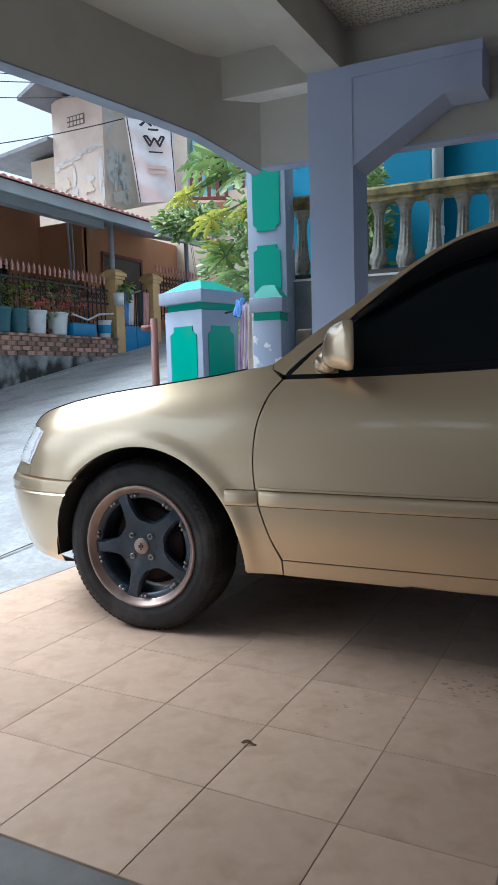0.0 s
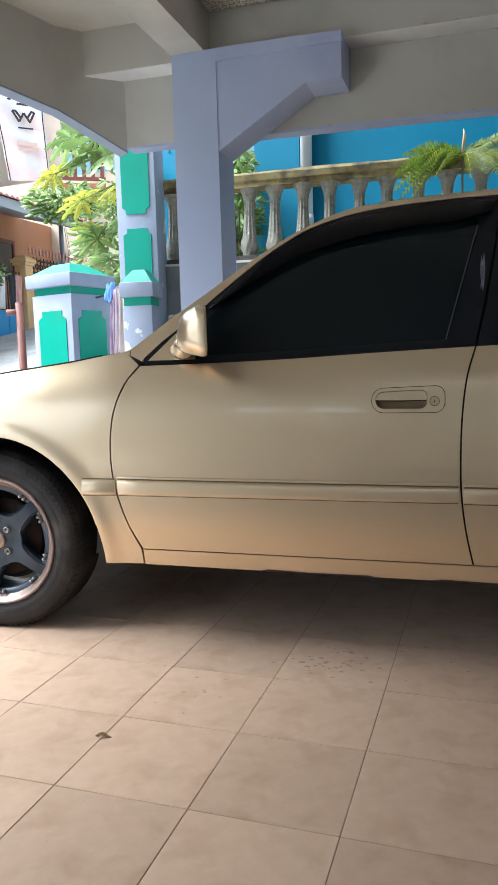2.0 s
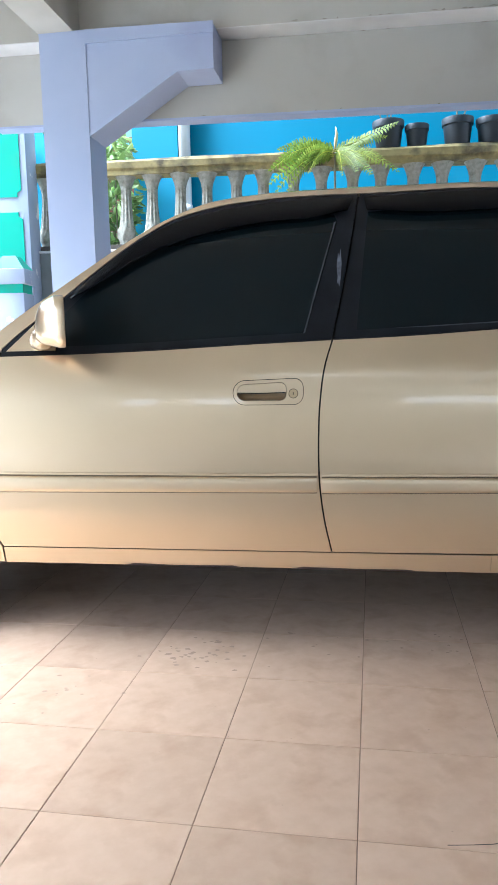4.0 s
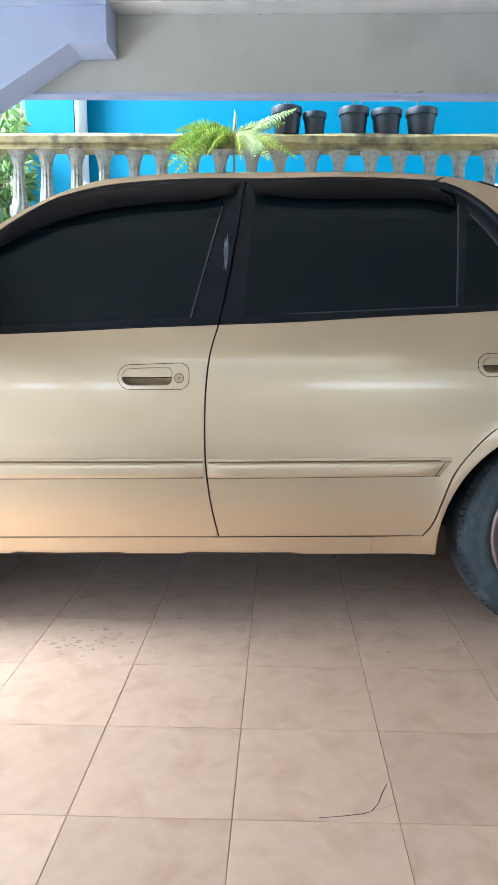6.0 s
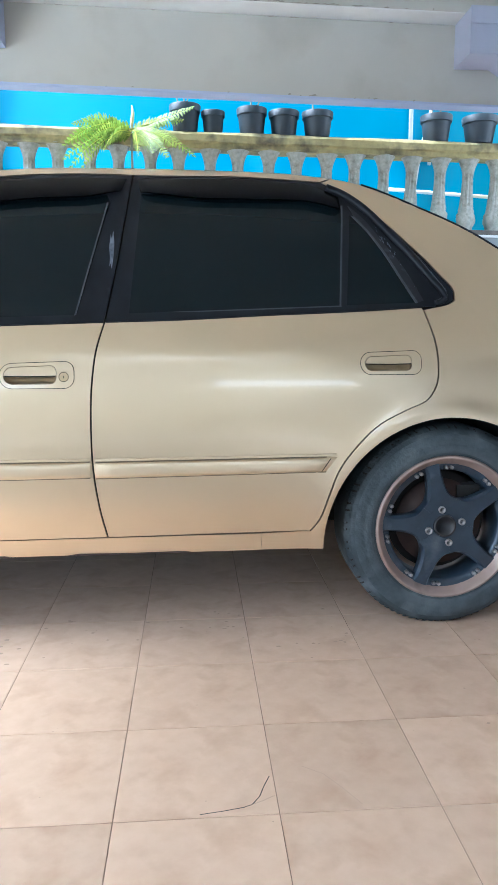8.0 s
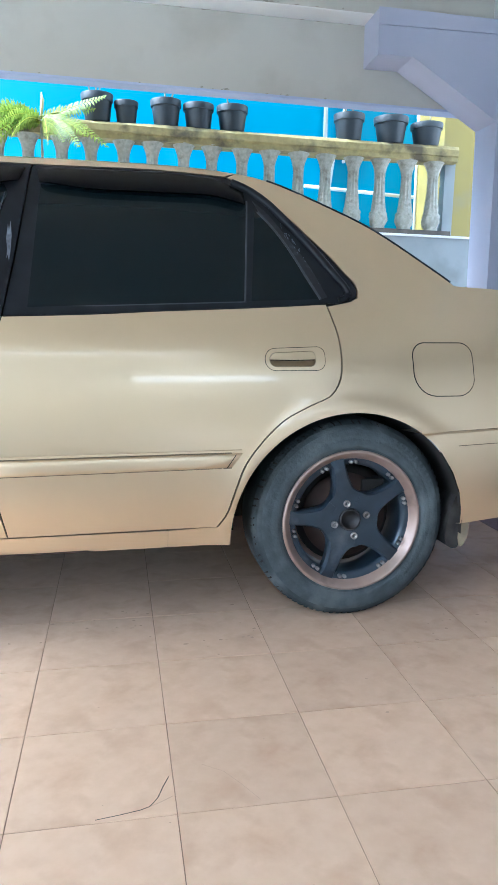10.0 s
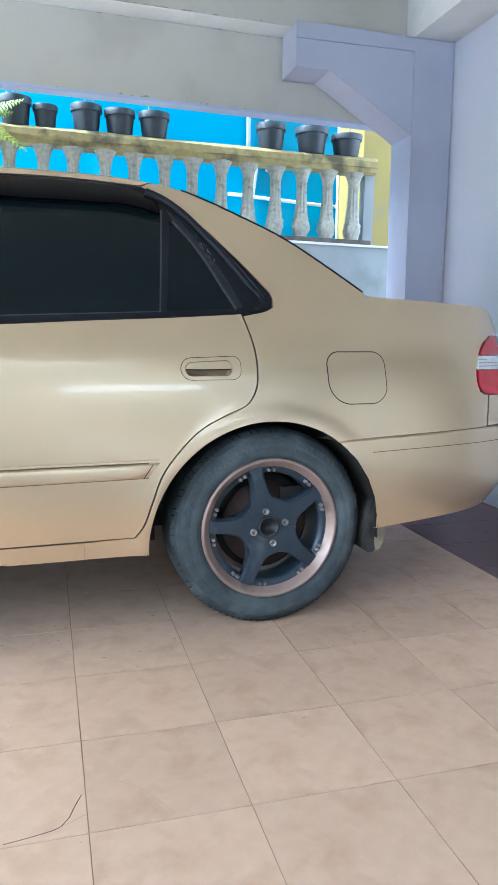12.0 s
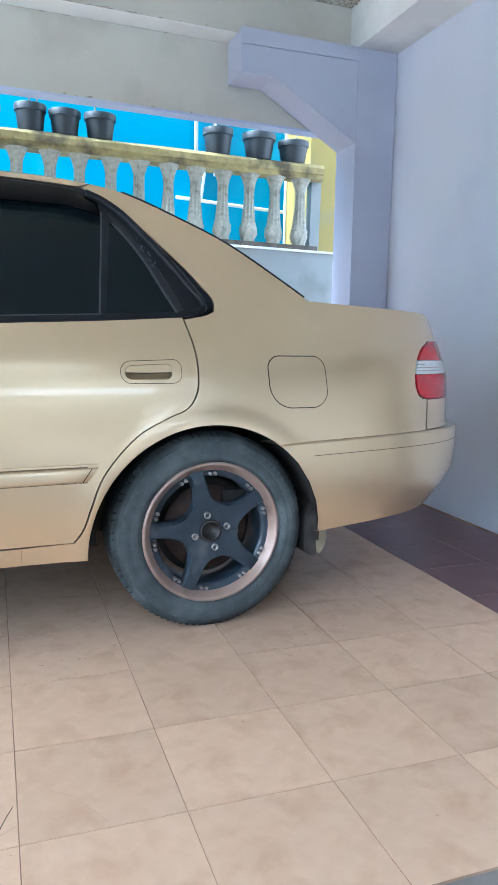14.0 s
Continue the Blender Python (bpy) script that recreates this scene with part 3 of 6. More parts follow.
car = empty("parked_car", "gold four-door sedan with dark wheels parked on beige tiles", "car", CAR)
gp = 0.0022
FS = [(0.300, 0.536), (0.375, 0.502), (0.453, 0.476), (0.514, 0.463), (0.584, 0.457), (0.654, 0.459), (0.733, 0.472), (0.81, 0.503), (0.857, 0.538)]
front_seam = [(x, z) for z, x in FS]
mid_seam = [(1.50, 0.303), (1.482, 0.39), (1.469, 0.497), (1.467, 0.604), (1.472, 0.725), (1.484, 0.814), (1.504, 0.884)]
mid_up = [(1.504, 0.884), (1.528, 1.0), (1.554, 1.15), (1.578, 1.312)]
rear_seam = [(2.392, 0.919), (2.409, 0.854), (2.416, 0.777), (2.410, 0.715), (2.388, 0.677), (2.324, 0.646), (2.246, 0.605), (2.184, 0.546), (2.138, 0.483), (2.108, 0.404), (2.081, 0.331), (2.062, 0.305)]


def moved(pts, dx=0.0, dz=0.0):
    return [(x + dx, z + dz) for x, z in pts]


def run(fn, x0, x1, n=24, dz=0.0):
    return [(x0 + (x1 - x0) * k / n, fn(x0 + (x1 - x0) * k / n) + dz) for k in range(n + 1)]


# dark lining behind the seams
skin("inner_shell", [(0.36, 0.27), (0.46, 0.27), (2.08, 0.27), (2.12, 0.40), (2.2, 0.56), (2.32, 0.645), (2.46, 0.66), (2.62, 0.62), (2.70, 0.58), (2.85, 0.50), (3.2, 0.5), (3.2, 0.93), (2.8, 0.96), (2.48, 1.12), (2.26, 1.27),
                     (2.0, 1.30), (1.5, 1.31), (1.15, 1.29), (0.9, 1.18), (0.56, 0.92), (0.3, 0.84), (0.0, 0.80), (-0.3, 0.76), (-0.45, 0.70), (-0.45, 0.52), (-0.24, 0.55), (-0.1, 0.64), (0.1, 0.66), (0.3, 0.57), (0.40, 0.42)],
     "gap", car, off=0.026, depth=0)
fender = skin("front_fender", arc2(ARCH_F[0], ARCH_F[1], ARCH_F[2], 137.6, -3.4, 40) + [(0.534, 0.252)] + path2(moved(front_seam, -gp)) + [(0.4993, 0.8868), (0.4993, 0.9042), (0.478, 0.899)] + run(FT, 0.45, -0.545, 28, -0.001) + [(-0.547, 0.7005), (-0.47, 0.706)]
              + path2([(-0.40, 0.695), (-0.425, 0.63), (-0.462, 0.572)]) + [(-0.462, 0.530)], "gold", car, cell=0.022)


def strip(x0, x1, low, high, parent, name="side_moulding", thick=0.012, slant=0.0):
    """A rounded strip swept along the flank between two heights."""
    bm = bmesh.new()
    sec = [(0.0, 0.0), (0.0, 0.35), (0.03, 0.75), (0.10, 0.97), (0.24, 1.0), (0.62, 0.94), (0.80, 0.85), (0.91, 0.66), (0.98, 0.35), (1.0, 0.0)]
    n = max(3, int((x1 - x0) / 0.04))
    rings = []
    for k in range(n + 1):
        t = k / n
        x = x0 + (x1 - x0) * t
        ends = min(1.0, 0.25 + min(t, 1 - t) * (x1 - x0) / 0.006)
        ring = []
        for u, h in sec:
            xx = x + slant * u * t
            z = low(x) + (high(x) - low(x)) * u
            ring.append(bm.verts.new((xx, side(xx, z) - thick * h * ends + 0.001, z)))
        rings.append(ring)
    for p, q in zip(rings, rings[1:]):
        for j in range(len(sec) - 1):
            bm.faces.new((p[j], q[j], q[j + 1], p[j + 1]))
    bm.faces.new(rings[0])
    bm.faces.new(rings[-1][::-1])
    bmesh.ops.recalc_face_normals(bm, faces=bm.faces[:])
    return part(name, bm, "gold", parent, sharp=42)


lo_f, hi_f = (lambda x: 0.4705 + 0.0035 * (x - 0.47)), (lambda x: 0.5185 - 0.002 * (x - 0.47))
lo_r, hi_r = (lambda x: 0.472 + 0.0095 * (x - 1.47)), (lambda x: 0.515 + 0.005 * (x - 1.47))
up = lambda fn, d: (lambda x: fn(x) + d)
strip(0.360, 0.470, lo_f, hi_f, fender)
skin("lamp_surround", [(-0.466, 0.530), (-0.466, 0.563), (-0.60, 0.571), (-0.69, 0.575), (-0.70, 0.530)], "gold", fender)


def pull_outline(x0, z0, length, height, grow=0.0):
    """A handle opening: flat foot, rising top, round ends; convex."""
    r = height * 0.46
    pts = arc2(x0 + r, z0 + r, r + grow, 180, 270, 5) + arc2(x0 + length - r * 0.8, z0 + r * 0.8, r * 0.8 + grow, 270, 360, 5) + arc2(x0 + length - r * 0.75, z0 + height - r * 0.75, r * 0.75 + grow, 0, 88, 5)
    return pts + arc2(x0 + r, z0 + height - r - 0.004, r + grow, 96, 180, 5)


PULLS = {"front": (1.2465, 0.7235, 0.1355, 0.0490), "rear": (2.2065, 0.7530, 0.1320, 0.0430)}
front_door = skin("front_door", path2(moved(front_seam[1:-1], gp)) + run(BELT, 0.543, 1.501, 20) + path2(moved(mid_seam, -gp)[::-1]) + [(0.540, 0.303)], "gold", car, hole=pull_outline(*PULLS["front"], 0.001))
strip(0.476, 1.4625, lo_f, hi_f, front_door)
strip(0.476, 1.4625, up(hi_f, 0.003), up(hi_f, 0.0105), front_door, "moulding_rib", 0.006)
rear_door = skin("rear_door", path2(moved(mid_seam, gp)) + run(BELT, 1.507, 2.388, 18) + path2(moved(rear_seam, -gp, 0.001)), "gold", car, hole=pull_outline(*PULLS["rear"], 0.001))
strip(1.474, 2.098, lo_r, hi_r, rear_door, slant=0.032)
strip(1.474, 2.128, up(hi_r, 0.003), up(hi_r, 0.0105), rear_door, "moulding_rib", 0.006)
for door, x0, x1, low, high in ((fender, 0.362, 0.468, lo_f, hi_f), (front_door, 0.478, 1.461, lo_f, hi_f), (rear_door, 1.476, 2.10, lo_r, hi_r)):
    # dark lines for the moulding's seam together with the shadow along it
    skin("moulding_seam", run(low, x0, x1, 12, -0.0022) + run(low, x1, x0, 12, 0.0008), "pocket", door, off=-0.0008, depth=0.001, roll=0)
    skin("moulding_seam", run(high, x0, x1, 12, -0.0005) + run(high, x1, x0, 12, 0.0025), "pocket", door, off=-0.0012, depth=0.001, roll=0)
skin("moulding_end_seam", [(2.084, 0.479), (2.0865, 0.479), (2.1115, 0.5165), (2.109, 0.5165)], "gap", rear_door, off=-0.0122, depth=0)
sill = skin("side_sill", [(0.539, 0.251), (1.9245, 0.2498), (1.9252, 0.3003), (0.539, 0.2995)], "gold", car)
skin("sill_chip", [(0.9, 0.249), (1.25, 0.249), (1.22, 0.2545), (1.05, 0.2525), (0.93, 0.256)], "rust", sill, off=-0.001, depth=0.02)
skin("sill_chip", [(1.38, 0.249), (1.75, 0.249), (1.7, 0.2535), (1.58, 0.2525), (1.42, 0.255)], "rust", sill, off=-0.001, depth=0.02)
quarter = skin("rear_quarter_panel", path2(moved(rear_seam, gp))[::-1][0:] [::-1] + [(1.926, 0.3003), (1.925, 0.2496)] + arc2(ARCH_R[0], ARCH_R[1], ARCH_R[2], 183.3, 55.0, 40) + path2([(2.90, 0.571), (3.186, 0.5845)], 0.05)
               + path2([(3.190, 0.682), (3.158, 0.690), (3.144, 0.715), (3.141, 0.76), (3.158, 0.808), (3.190, 0.845), (3.238, 0.870)]) + path2([(3.300, 0.870), (3.306, 0.90), (3.298, 0.934), (3.258, 0.955), (3.187, 0.962), (3.045, 0.971), (2.92, 0.978), (2.80, 0.985)], 0.015)
               + run(RAIL, 2.77, 2.245, 24) + [(2.17, 1.316), (2.140, 1.300)] + path2([(2.236, 1.252), (2.35, 1.137), (2.455, 1.022), (2.492, 0.968), (2.488, 0.945), (2.46, 0.932), (2.43, 0.926)]), "gold", car, cell=0.022)
def flap_outline(grow):
    """A square with soft corners, the lower front one cut wide."""
    x0, x1, z0, z1 = 2.6295, 2.8165, 0.6685, 0.8175
    return arc2(x0 + 0.074, z0 + 0.072, 0.072 + grow, 186, 266, 8) + arc2(x1 - 0.048, z0 + 0.048, 0.048 + grow, 275, 356, 7) + arc2(x1 - 0.040, z1 - 0.036, 0.036 + grow, 4, 86, 7) + arc2(x0 + 0.038, z1 - 0.038, 0.038 + grow, 92, 176, 7)


skin("fuel_flap_gap", flap_outline(0.0028), "gap", quarter, off=-0.0006, depth=0.001, roll=0, cell=0.02)
skin("fuel_flap", flap_outline(0.0), "gold", quarter, off=-0.0022, depth=0.0012, roll=0.0006, cell=0.02, label="rounded square fuel flap")
rail = skin("roof_rail", [(0.5012, 0.8875)] + run(RAIL, 0.5009, 2.24, 70) + [(2.165, 1.316)] + run(BLACK, 2.133, 0.552, 60, 0.003) + [(0.545, 0.868)], "gold", car)
skin("filler_strip", [(0.506, 0.886), (0.5455, 0.8645), (0.5425, 0.862), (0.503, 0.8835)], "gap", rail, off=0.001, depth=0)

# window frames, glass and visors
frame_f = skin("window_frame", run(BLACK, 0.549, 1.573, 50) + path2(moved(mid_up, -0.003)[::-1]) + run(BELT, 1.498, 0.549, 24, 0.003), "trim", front_door, off=0.002, label="black window frame with scuffed pillar")
frame_r = skin("window_frame", run(BLACK, 1.582, 2.136, 20) + path2([(2.230, 1.249), (2.345, 1.134), (2.452, 1.019), (2.488, 0.967), (2.484, 0.948), (2.455, 0.935), (2.43, 0.929)]) + run(BELT, 2.40, 1.512, 20, 0.003)
               + path2(moved(mid_up, 0.003)), "trim", rear_door, off=0.002, label="black window frame with chipped trailing edge")
front_glass = skin("window_glass", path2([(0.655, 0.882), (0.72, 0.968), (0.80, 1.052), (0.90, 1.128), (1.02, 1.188), (1.16, 1.226), (1.32, 1.244), (1.505, 1.246)]) + [(1.515, 1.222), (1.430, 0.903)] + run(BELT, 1.42, 0.68, 14, 0.024), "glass", front_door, off=0.0012, depth=0.004, roll=0)
rear_glass = skin("window_glass", [(1.603, 1.25), (2.10, 1.262), (2.142, 1.256), (2.172, 1.238), (2.187, 1.208), (2.154, 0.931), (1.569, 0.908)], "glass", rear_door, off=0.0012, depth=0.004, roll=0)
skin("quarter_glass", [(2.208, 1.196)] + path2([(2.214, 1.190), (2.256, 1.139), (2.298, 1.074), (2.335, 1.005), (2.370, 0.940)]) + [(2.173, 0.932)], "glass", rear_door, off=0.0012, depth=0.004, roll=0)
skin("glass_divider", [(2.188, 1.222), (2.206, 1.200), (2.172, 0.930), (2.153, 0.930)], "trim", rear_door, off=-0.002, depth=0.006, label="black bar between the rear panes")
skin("glass_seal", [(2.186, 1.226), (2.1905, 1.226), (2.156, 0.931), (2.1515, 0.931)], "seal", rear_door, off=-0.003, depth=0.006)
skin("glass_seal", [(1.5065, 1.222), (1.510, 1.222), (1.4285, 0.903), (1.4245, 0.903)], "seal", front_door, off=-0.005, depth=0.008)
skin("glass_seal", [(1.571, 0.9085), (2.158, 0.9315), (2.158, 0.928), (1.571, 0.905)], "seal", rear_door, off=-0.0005, depth=0.004)
hyp = [(2.214, 1.192), (2.256, 1.141), (2.298, 1.076), (2.335, 1.006), (2.372, 0.938)]
skin("glass_seal", path2(hyp) + path2(moved(hyp, 0.006, 0.002))[::-1], "seal", rear_door, off=-0.003, depth=0.006)
skin("chipped_strip", path2(moved(hyp, 0.0065, 0.002)) + path2([(2.396, 0.946), (2.352, 1.037), (2.296, 1.118), (2.243, 1.191), (2.206, 1.226)]), "worn", rear_door, off=-0.0025, depth=0.006, label="chipped grey-black plastic strip")
bm = bmesh.new()
bead = path2([(2.150, 1.283), (2.184, 1.268), (2.244, 1.226), (2.306, 1.159), (2.368, 1.086), (2.424, 1.012), (2.456, 0.968), (2.458, 0.952), (2.447, 0.943), (2.428, 0.938)], 0.008)
tube(bm, [(x, side(x, z) + 0.0005, z) for x, z in bead], [0.0115 - 0.003 * min(max((k - 0.72 * len(bead)) / (0.28 * len(bead)), 0), 1) for k in range(len(bead))], 10)
part("outer_seal", bm, "trim", rear_door, "raised black weather seal")
rimline = path2([(2.196, 1.267), (2.252, 1.229), (2.314, 1.163), (2.376, 1.091), (2.431, 1.018), (2.463, 0.972)], 0.01)
bm = bmesh.new()
tube(bm, [(x, side(x, z) - 0.0078, z) for x, z in rimline], 0.0022, 6)
part("seal_edge", bm, "seal", rear_door)


def visor(door, high, low):
    """A thin smoked deflector swept between its upper and lower edge, flaring away from the glass."""
    bm = bmesh.new()
    top, foot = path2(high, 0.01), path2(low, 0.01)
    at = lambda run_, t: tuple(run_[min(int(t * (len(run_) - 1)), len(run_) - 2)][i] + (run_[min(int(t * (len(run_) - 1)), len(run_) - 2) + 1][i] - run_[min(int(t * (len(run_) - 1)), len(run_) - 2)][i]) * (t * (len(run_) - 1) - min(int(t * (len(run_) - 1)), len(run_) - 2)) for i in (0, 1))

    def fn(u, v):
        (ax, az), (bx, bz) = at(top, u), at(foot, u)
        x, z = ax + (bx - ax) * min(v / 0.9, 1), az + (bz - az) * min(v / 0.9, 1)
        ends = min(1.0, 0.15 + min(u, 1 - u) / 0.03)
        flare = 0.003 + 0.019 * math.sin(0.5 * math.pi * min(v / 0.9, 1)) * ends
        return (x, side(x, z) - (flare if v < 0.95 else flare * 0.3), z)

    grid(bm, fn, 48, 10)
    return part("wind_visor", bm, "visor", door, "smoked plastic wind visor", sharp=50)


visor(front_door, [(0.735, 1.025), (0.80, 1.088), (0.90, 1.171), (1.02, 1.238), (1.14, 1.273), (1.31, 1.294), (1.47, 1.301), (1.560, 1.298)], [(0.742, 1.020), (0.81, 1.052), (0.91, 1.112), (1.03, 1.172), (1.16, 1.208), (1.31, 1.230), (1.46, 1.240), (1.545, 1.258)])
visor(rear_door, [(1.592, 1.299), (1.80, 1.304), (2.0, 1.300), (2.105, 1.288), (2.180, 1.252)], [(1.600, 1.255), (1.75, 1.240), (1.95, 1.238), (2.09, 1.234), (2.182, 1.212)])
skin("pillar_scuff", [(1.514, 1.09), (1.518, 1.13), (1.521, 1.115), (1.525, 1.14), (1.528, 1.10), (1.526, 1.06), (1.522, 1.03), (1.518, 1.045), (1.515, 1.035), (1.517, 1.06)], "scuff", frame_f, off=-0.0002, depth=0, roll=0)
chips = random.Random(3)
for k in range(34):
    u = min(max(chips.gauss(0.5, 0.24), 0.02), 0.97)
    cx, cz = 2.226 + 0.150 * u + chips.uniform(0.004, 0.022), 1.205 - 0.245 * u + 0.012
    rr = chips.uniform(0.0004, 0.0017) * (1.4 if 0.35 < u < 0.75 else 0.7)
    skin("trim_chip", [(cx - rr, cz + rr * 1.0), (cx, cz + rr * 1.6), (cx + rr * 1.2, cz - rr), (cx + rr * 0.5, cz - rr * 2.2)], "scuff", frame_r, off=-0.0032, depth=0, roll=0)

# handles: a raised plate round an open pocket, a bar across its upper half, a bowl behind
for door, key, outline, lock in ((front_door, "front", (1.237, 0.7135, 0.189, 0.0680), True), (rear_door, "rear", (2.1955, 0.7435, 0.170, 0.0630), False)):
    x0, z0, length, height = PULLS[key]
    plate = pull_outline(*outline)
    h = skin("door_handle", plate, "gold", door, off=-0.0035, depth=0.0035, roll=0.0022, cell=0.02, label="gold pull handle in a rounded plate", hole=pull_outline(*PULLS[key]))
    skin("plate_gap", pull_outline(*outline, 0.0016), "gap", h, off=-0.0008, depth=0.001, roll=0, hole=pull_outline(*PULLS[key], 0.0015))
    bm = bmesh.new()
    rings = []
    for grow, deep in ((0.001, -0.001), (0.0005, 0.010), (-0.003, 0.018), (-0.009, 0.0215)):
        rings.append([bm.verts.new((x, side(x, z) + deep, z)) for x, z in pull_outline(x0 - grow * 0, z0, length, height, grow)])
    for p, q in zip(rings, rings[1:]):
        for k in range(len(p)):
            bm.faces.new((p[k], p[(k + 1) % len(p)], q[(k + 1) % len(p)], q[k]))
    bm.faces.new(rings[-1])
    bmesh.ops.recalc_face_normals(bm, faces=bm.faces[:])
    part("pocket_bowl", bm, "gold_dark", h, sharp=40)
    full = pull_outline(x0, z0, length, height, -0.0012)
    bar_low = z0 + height * 0.47
    skin("grip", [q for q in full if q[1] > bar_low + 0.002] + [(x0 + 0.0015, bar_low), (x0 + length * 0.5, bar_low - 0.0012), (x0 + length - 0.0015, bar_low)], "gold", h, off=-0.0065, depth=0.011, roll=0.003, cell=0.008)
    # dark strip painted where the bar shades the pocket
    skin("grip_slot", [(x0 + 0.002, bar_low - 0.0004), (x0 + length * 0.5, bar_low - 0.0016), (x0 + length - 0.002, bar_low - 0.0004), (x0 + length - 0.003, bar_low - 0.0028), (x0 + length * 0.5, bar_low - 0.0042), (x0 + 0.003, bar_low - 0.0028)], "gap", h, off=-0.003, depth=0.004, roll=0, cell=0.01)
    if lock:
        skin("lock_ring", rounded(1.3875, 1.4135, 0.7295, 0.7555, 0.0125), "pocket", h, off=-0.0040, depth=0.0005, roll=0)
        skin("lock_barrel", rounded(1.3895, 1.4115, 0.7315, 0.7535, 0.0105), "gold_dark", h, off=-0.0055, depth=0.002, roll=0.0012)
        skin("key_slot", rounded(1.3990, 1.4020, 0.739, 0.746, 0.001), "pocket", h, off=-0.0057, depth=0, roll=0)

# door mirror
skin("mirror_sail", [(0.566, 0.870), (0.715, 0.870), (0.715, 0.97), (0.640, 0.948)], "gold", front_door, off=-0.004, depth=0.008)
bm = bmesh.new()


def mirror_shape(u, v):
    """A rounded shell: full and upright at the back, shrinking forward and down to its foot."""
    a = 2 * math.pi * u
    sg = lambda q, e: math.copysign(abs(q) ** e, q)
    back = [(0.0, 0.022), (0.90, 0.020), (0.95, 0.0), (1.0, 0.003), (1.0, 0.036), (0.955, 0.044), (0.90, 0.062), (0.76, 0.086), (0.46, 0.102), (0.0, 0.108)]
    t = v * (len(back) - 1)
    i = min(int(t), len(back) - 2)
    f = t - i
    r = back[i][0] + (back[i + 1][0] - back[i][0]) * f
    d = back[i][1] + (back[i + 1][1] - back[i][1]) * f
    e = 0.5 + 0.42 * min(max((d - 0.03) / 0.06, 0), 1)
    y, z = sg(math.cos(a), e), sg(math.sin(a), e)
    yy = -0.074 + 0.078 * y * r
    low = min(max((0.92 - (0.945 + 0.068 * z * r)) / 0.06, 0), 1)
    return (0.818 - 0.80 * d - 0.44 * (yy + 0.152) + 0.016 * low * math.sin(math.pi * min(d / 0.11, 1)), yy, 0.946 + 0.070 * z * r - 0.30 * d * (1 - r))


grid(bm, mirror_shape, 32, 16)
bmesh.ops.remove_doubles(bm, verts=bm.verts[:], dist=1e-4)
bmesh.ops.recalc_face_normals(bm, faces=bm.faces[:])
mirror = part("door_mirror", bm, "gold", front_door, "gold painted door mirror")
bm = bmesh.new()
tube(bm, [(0.640, 0.045, 0.893), (0.660, 0.022, 0.897), (0.682, -0.004, 0.902), (0.703, -0.028, 0.906), (0.720, -0.05, 0.912), (0.730, -0.062, 0.914)], [0.012, 0.024, 0.031, 0.033, 0.026, 0.010], 18)
tube(bm, [(0.672, 0.020, 0.930), (0.690, -0.002, 0.936), (0.710, -0.026, 0.938), (0.726, -0.05, 0.938)], [0.008, 0.024, 0.028, 0.012], 16)
part("mirror_stalk", bm, "gold", mirror)
bm = bmesh.new()
grid(bm, lambda u, v: mirror_shape(u, 0.9 / 9 * v), 32, 3)
for vert in bm.verts:
    vert.co.x += 0.002
part("mirror_glass", bm, "glass", mirror)

# lamps
lamp = skin("headlight", path2([(-0.402, 0.690), (-0.428, 0.628), (-0.465, 0.574)]) + path2([(-0.53, 0.574), (-0.60, 0.576), (-0.68, 0.580)]) + path2([(-0.67, 0.62), (-0.645, 0.652), (-0.60, 0.676), (-0.548, 0.6985)]) + [(-0.47, 0.703)], "lamp_clear", car, off=-0.002, label="ribbed clear headlight and indicator")
for k in range(9):
    z = 0.585 + 0.012 * k
    skin("lens_rib", [(-0.668 + 0.009 * k, z), (-0.468 + 0.0058 * k, z), (-0.466 + 0.0058 * k, z + 0.005), (-0.664 + 0.009 * k, z + 0.005)], "lamp_clear", lamp, off=-0.006, depth=0.004)
tail = skin("tail_light", path2([(3.196, 0.6845), (3.163, 0.692), (3.148, 0.717), (3.145, 0.762)]) + [(3.395, 0.762), (3.40, 0.686)], "lamp_red", car, off=-0.006, label="red and clear tail light")
skin("upper_lens", [(3.162, 0.808), (3.385, 0.805)] + path2([(3.375, 0.835), (3.35, 0.868)]) + path2([(3.242, 0.867), (3.194, 0.842), (3.163, 0.808)]), "lamp_red", tail, off=-0.006)
skin("clear_lens", [(3.144, 0.764), (3.393, 0.764), (3.387, 0.803), (3.161, 0.806)], "lamp_clear", tail, off=-0.006)
for k in range(3):
    skin("lens_line", [(3.150, 0.7725 + 0.01 * k), (3.388, 0.7725 + 0.01 * k), (3.388, 0.7755 + 0.01 * k), (3.150, 0.7755 + 0.01 * k)], "steel", tail, off=-0.007, depth=0.0)
skin("lamp_filler", [(3.1905, 0.586), (3.405, 0.592), (3.402, 0.682), (3.1945, 0.681)], "gold", quarter)
near = [fender, front_door, rear_door, sill, quarter, rail, lamp, tail]
for ob in near:
    mirror_tree(ob)


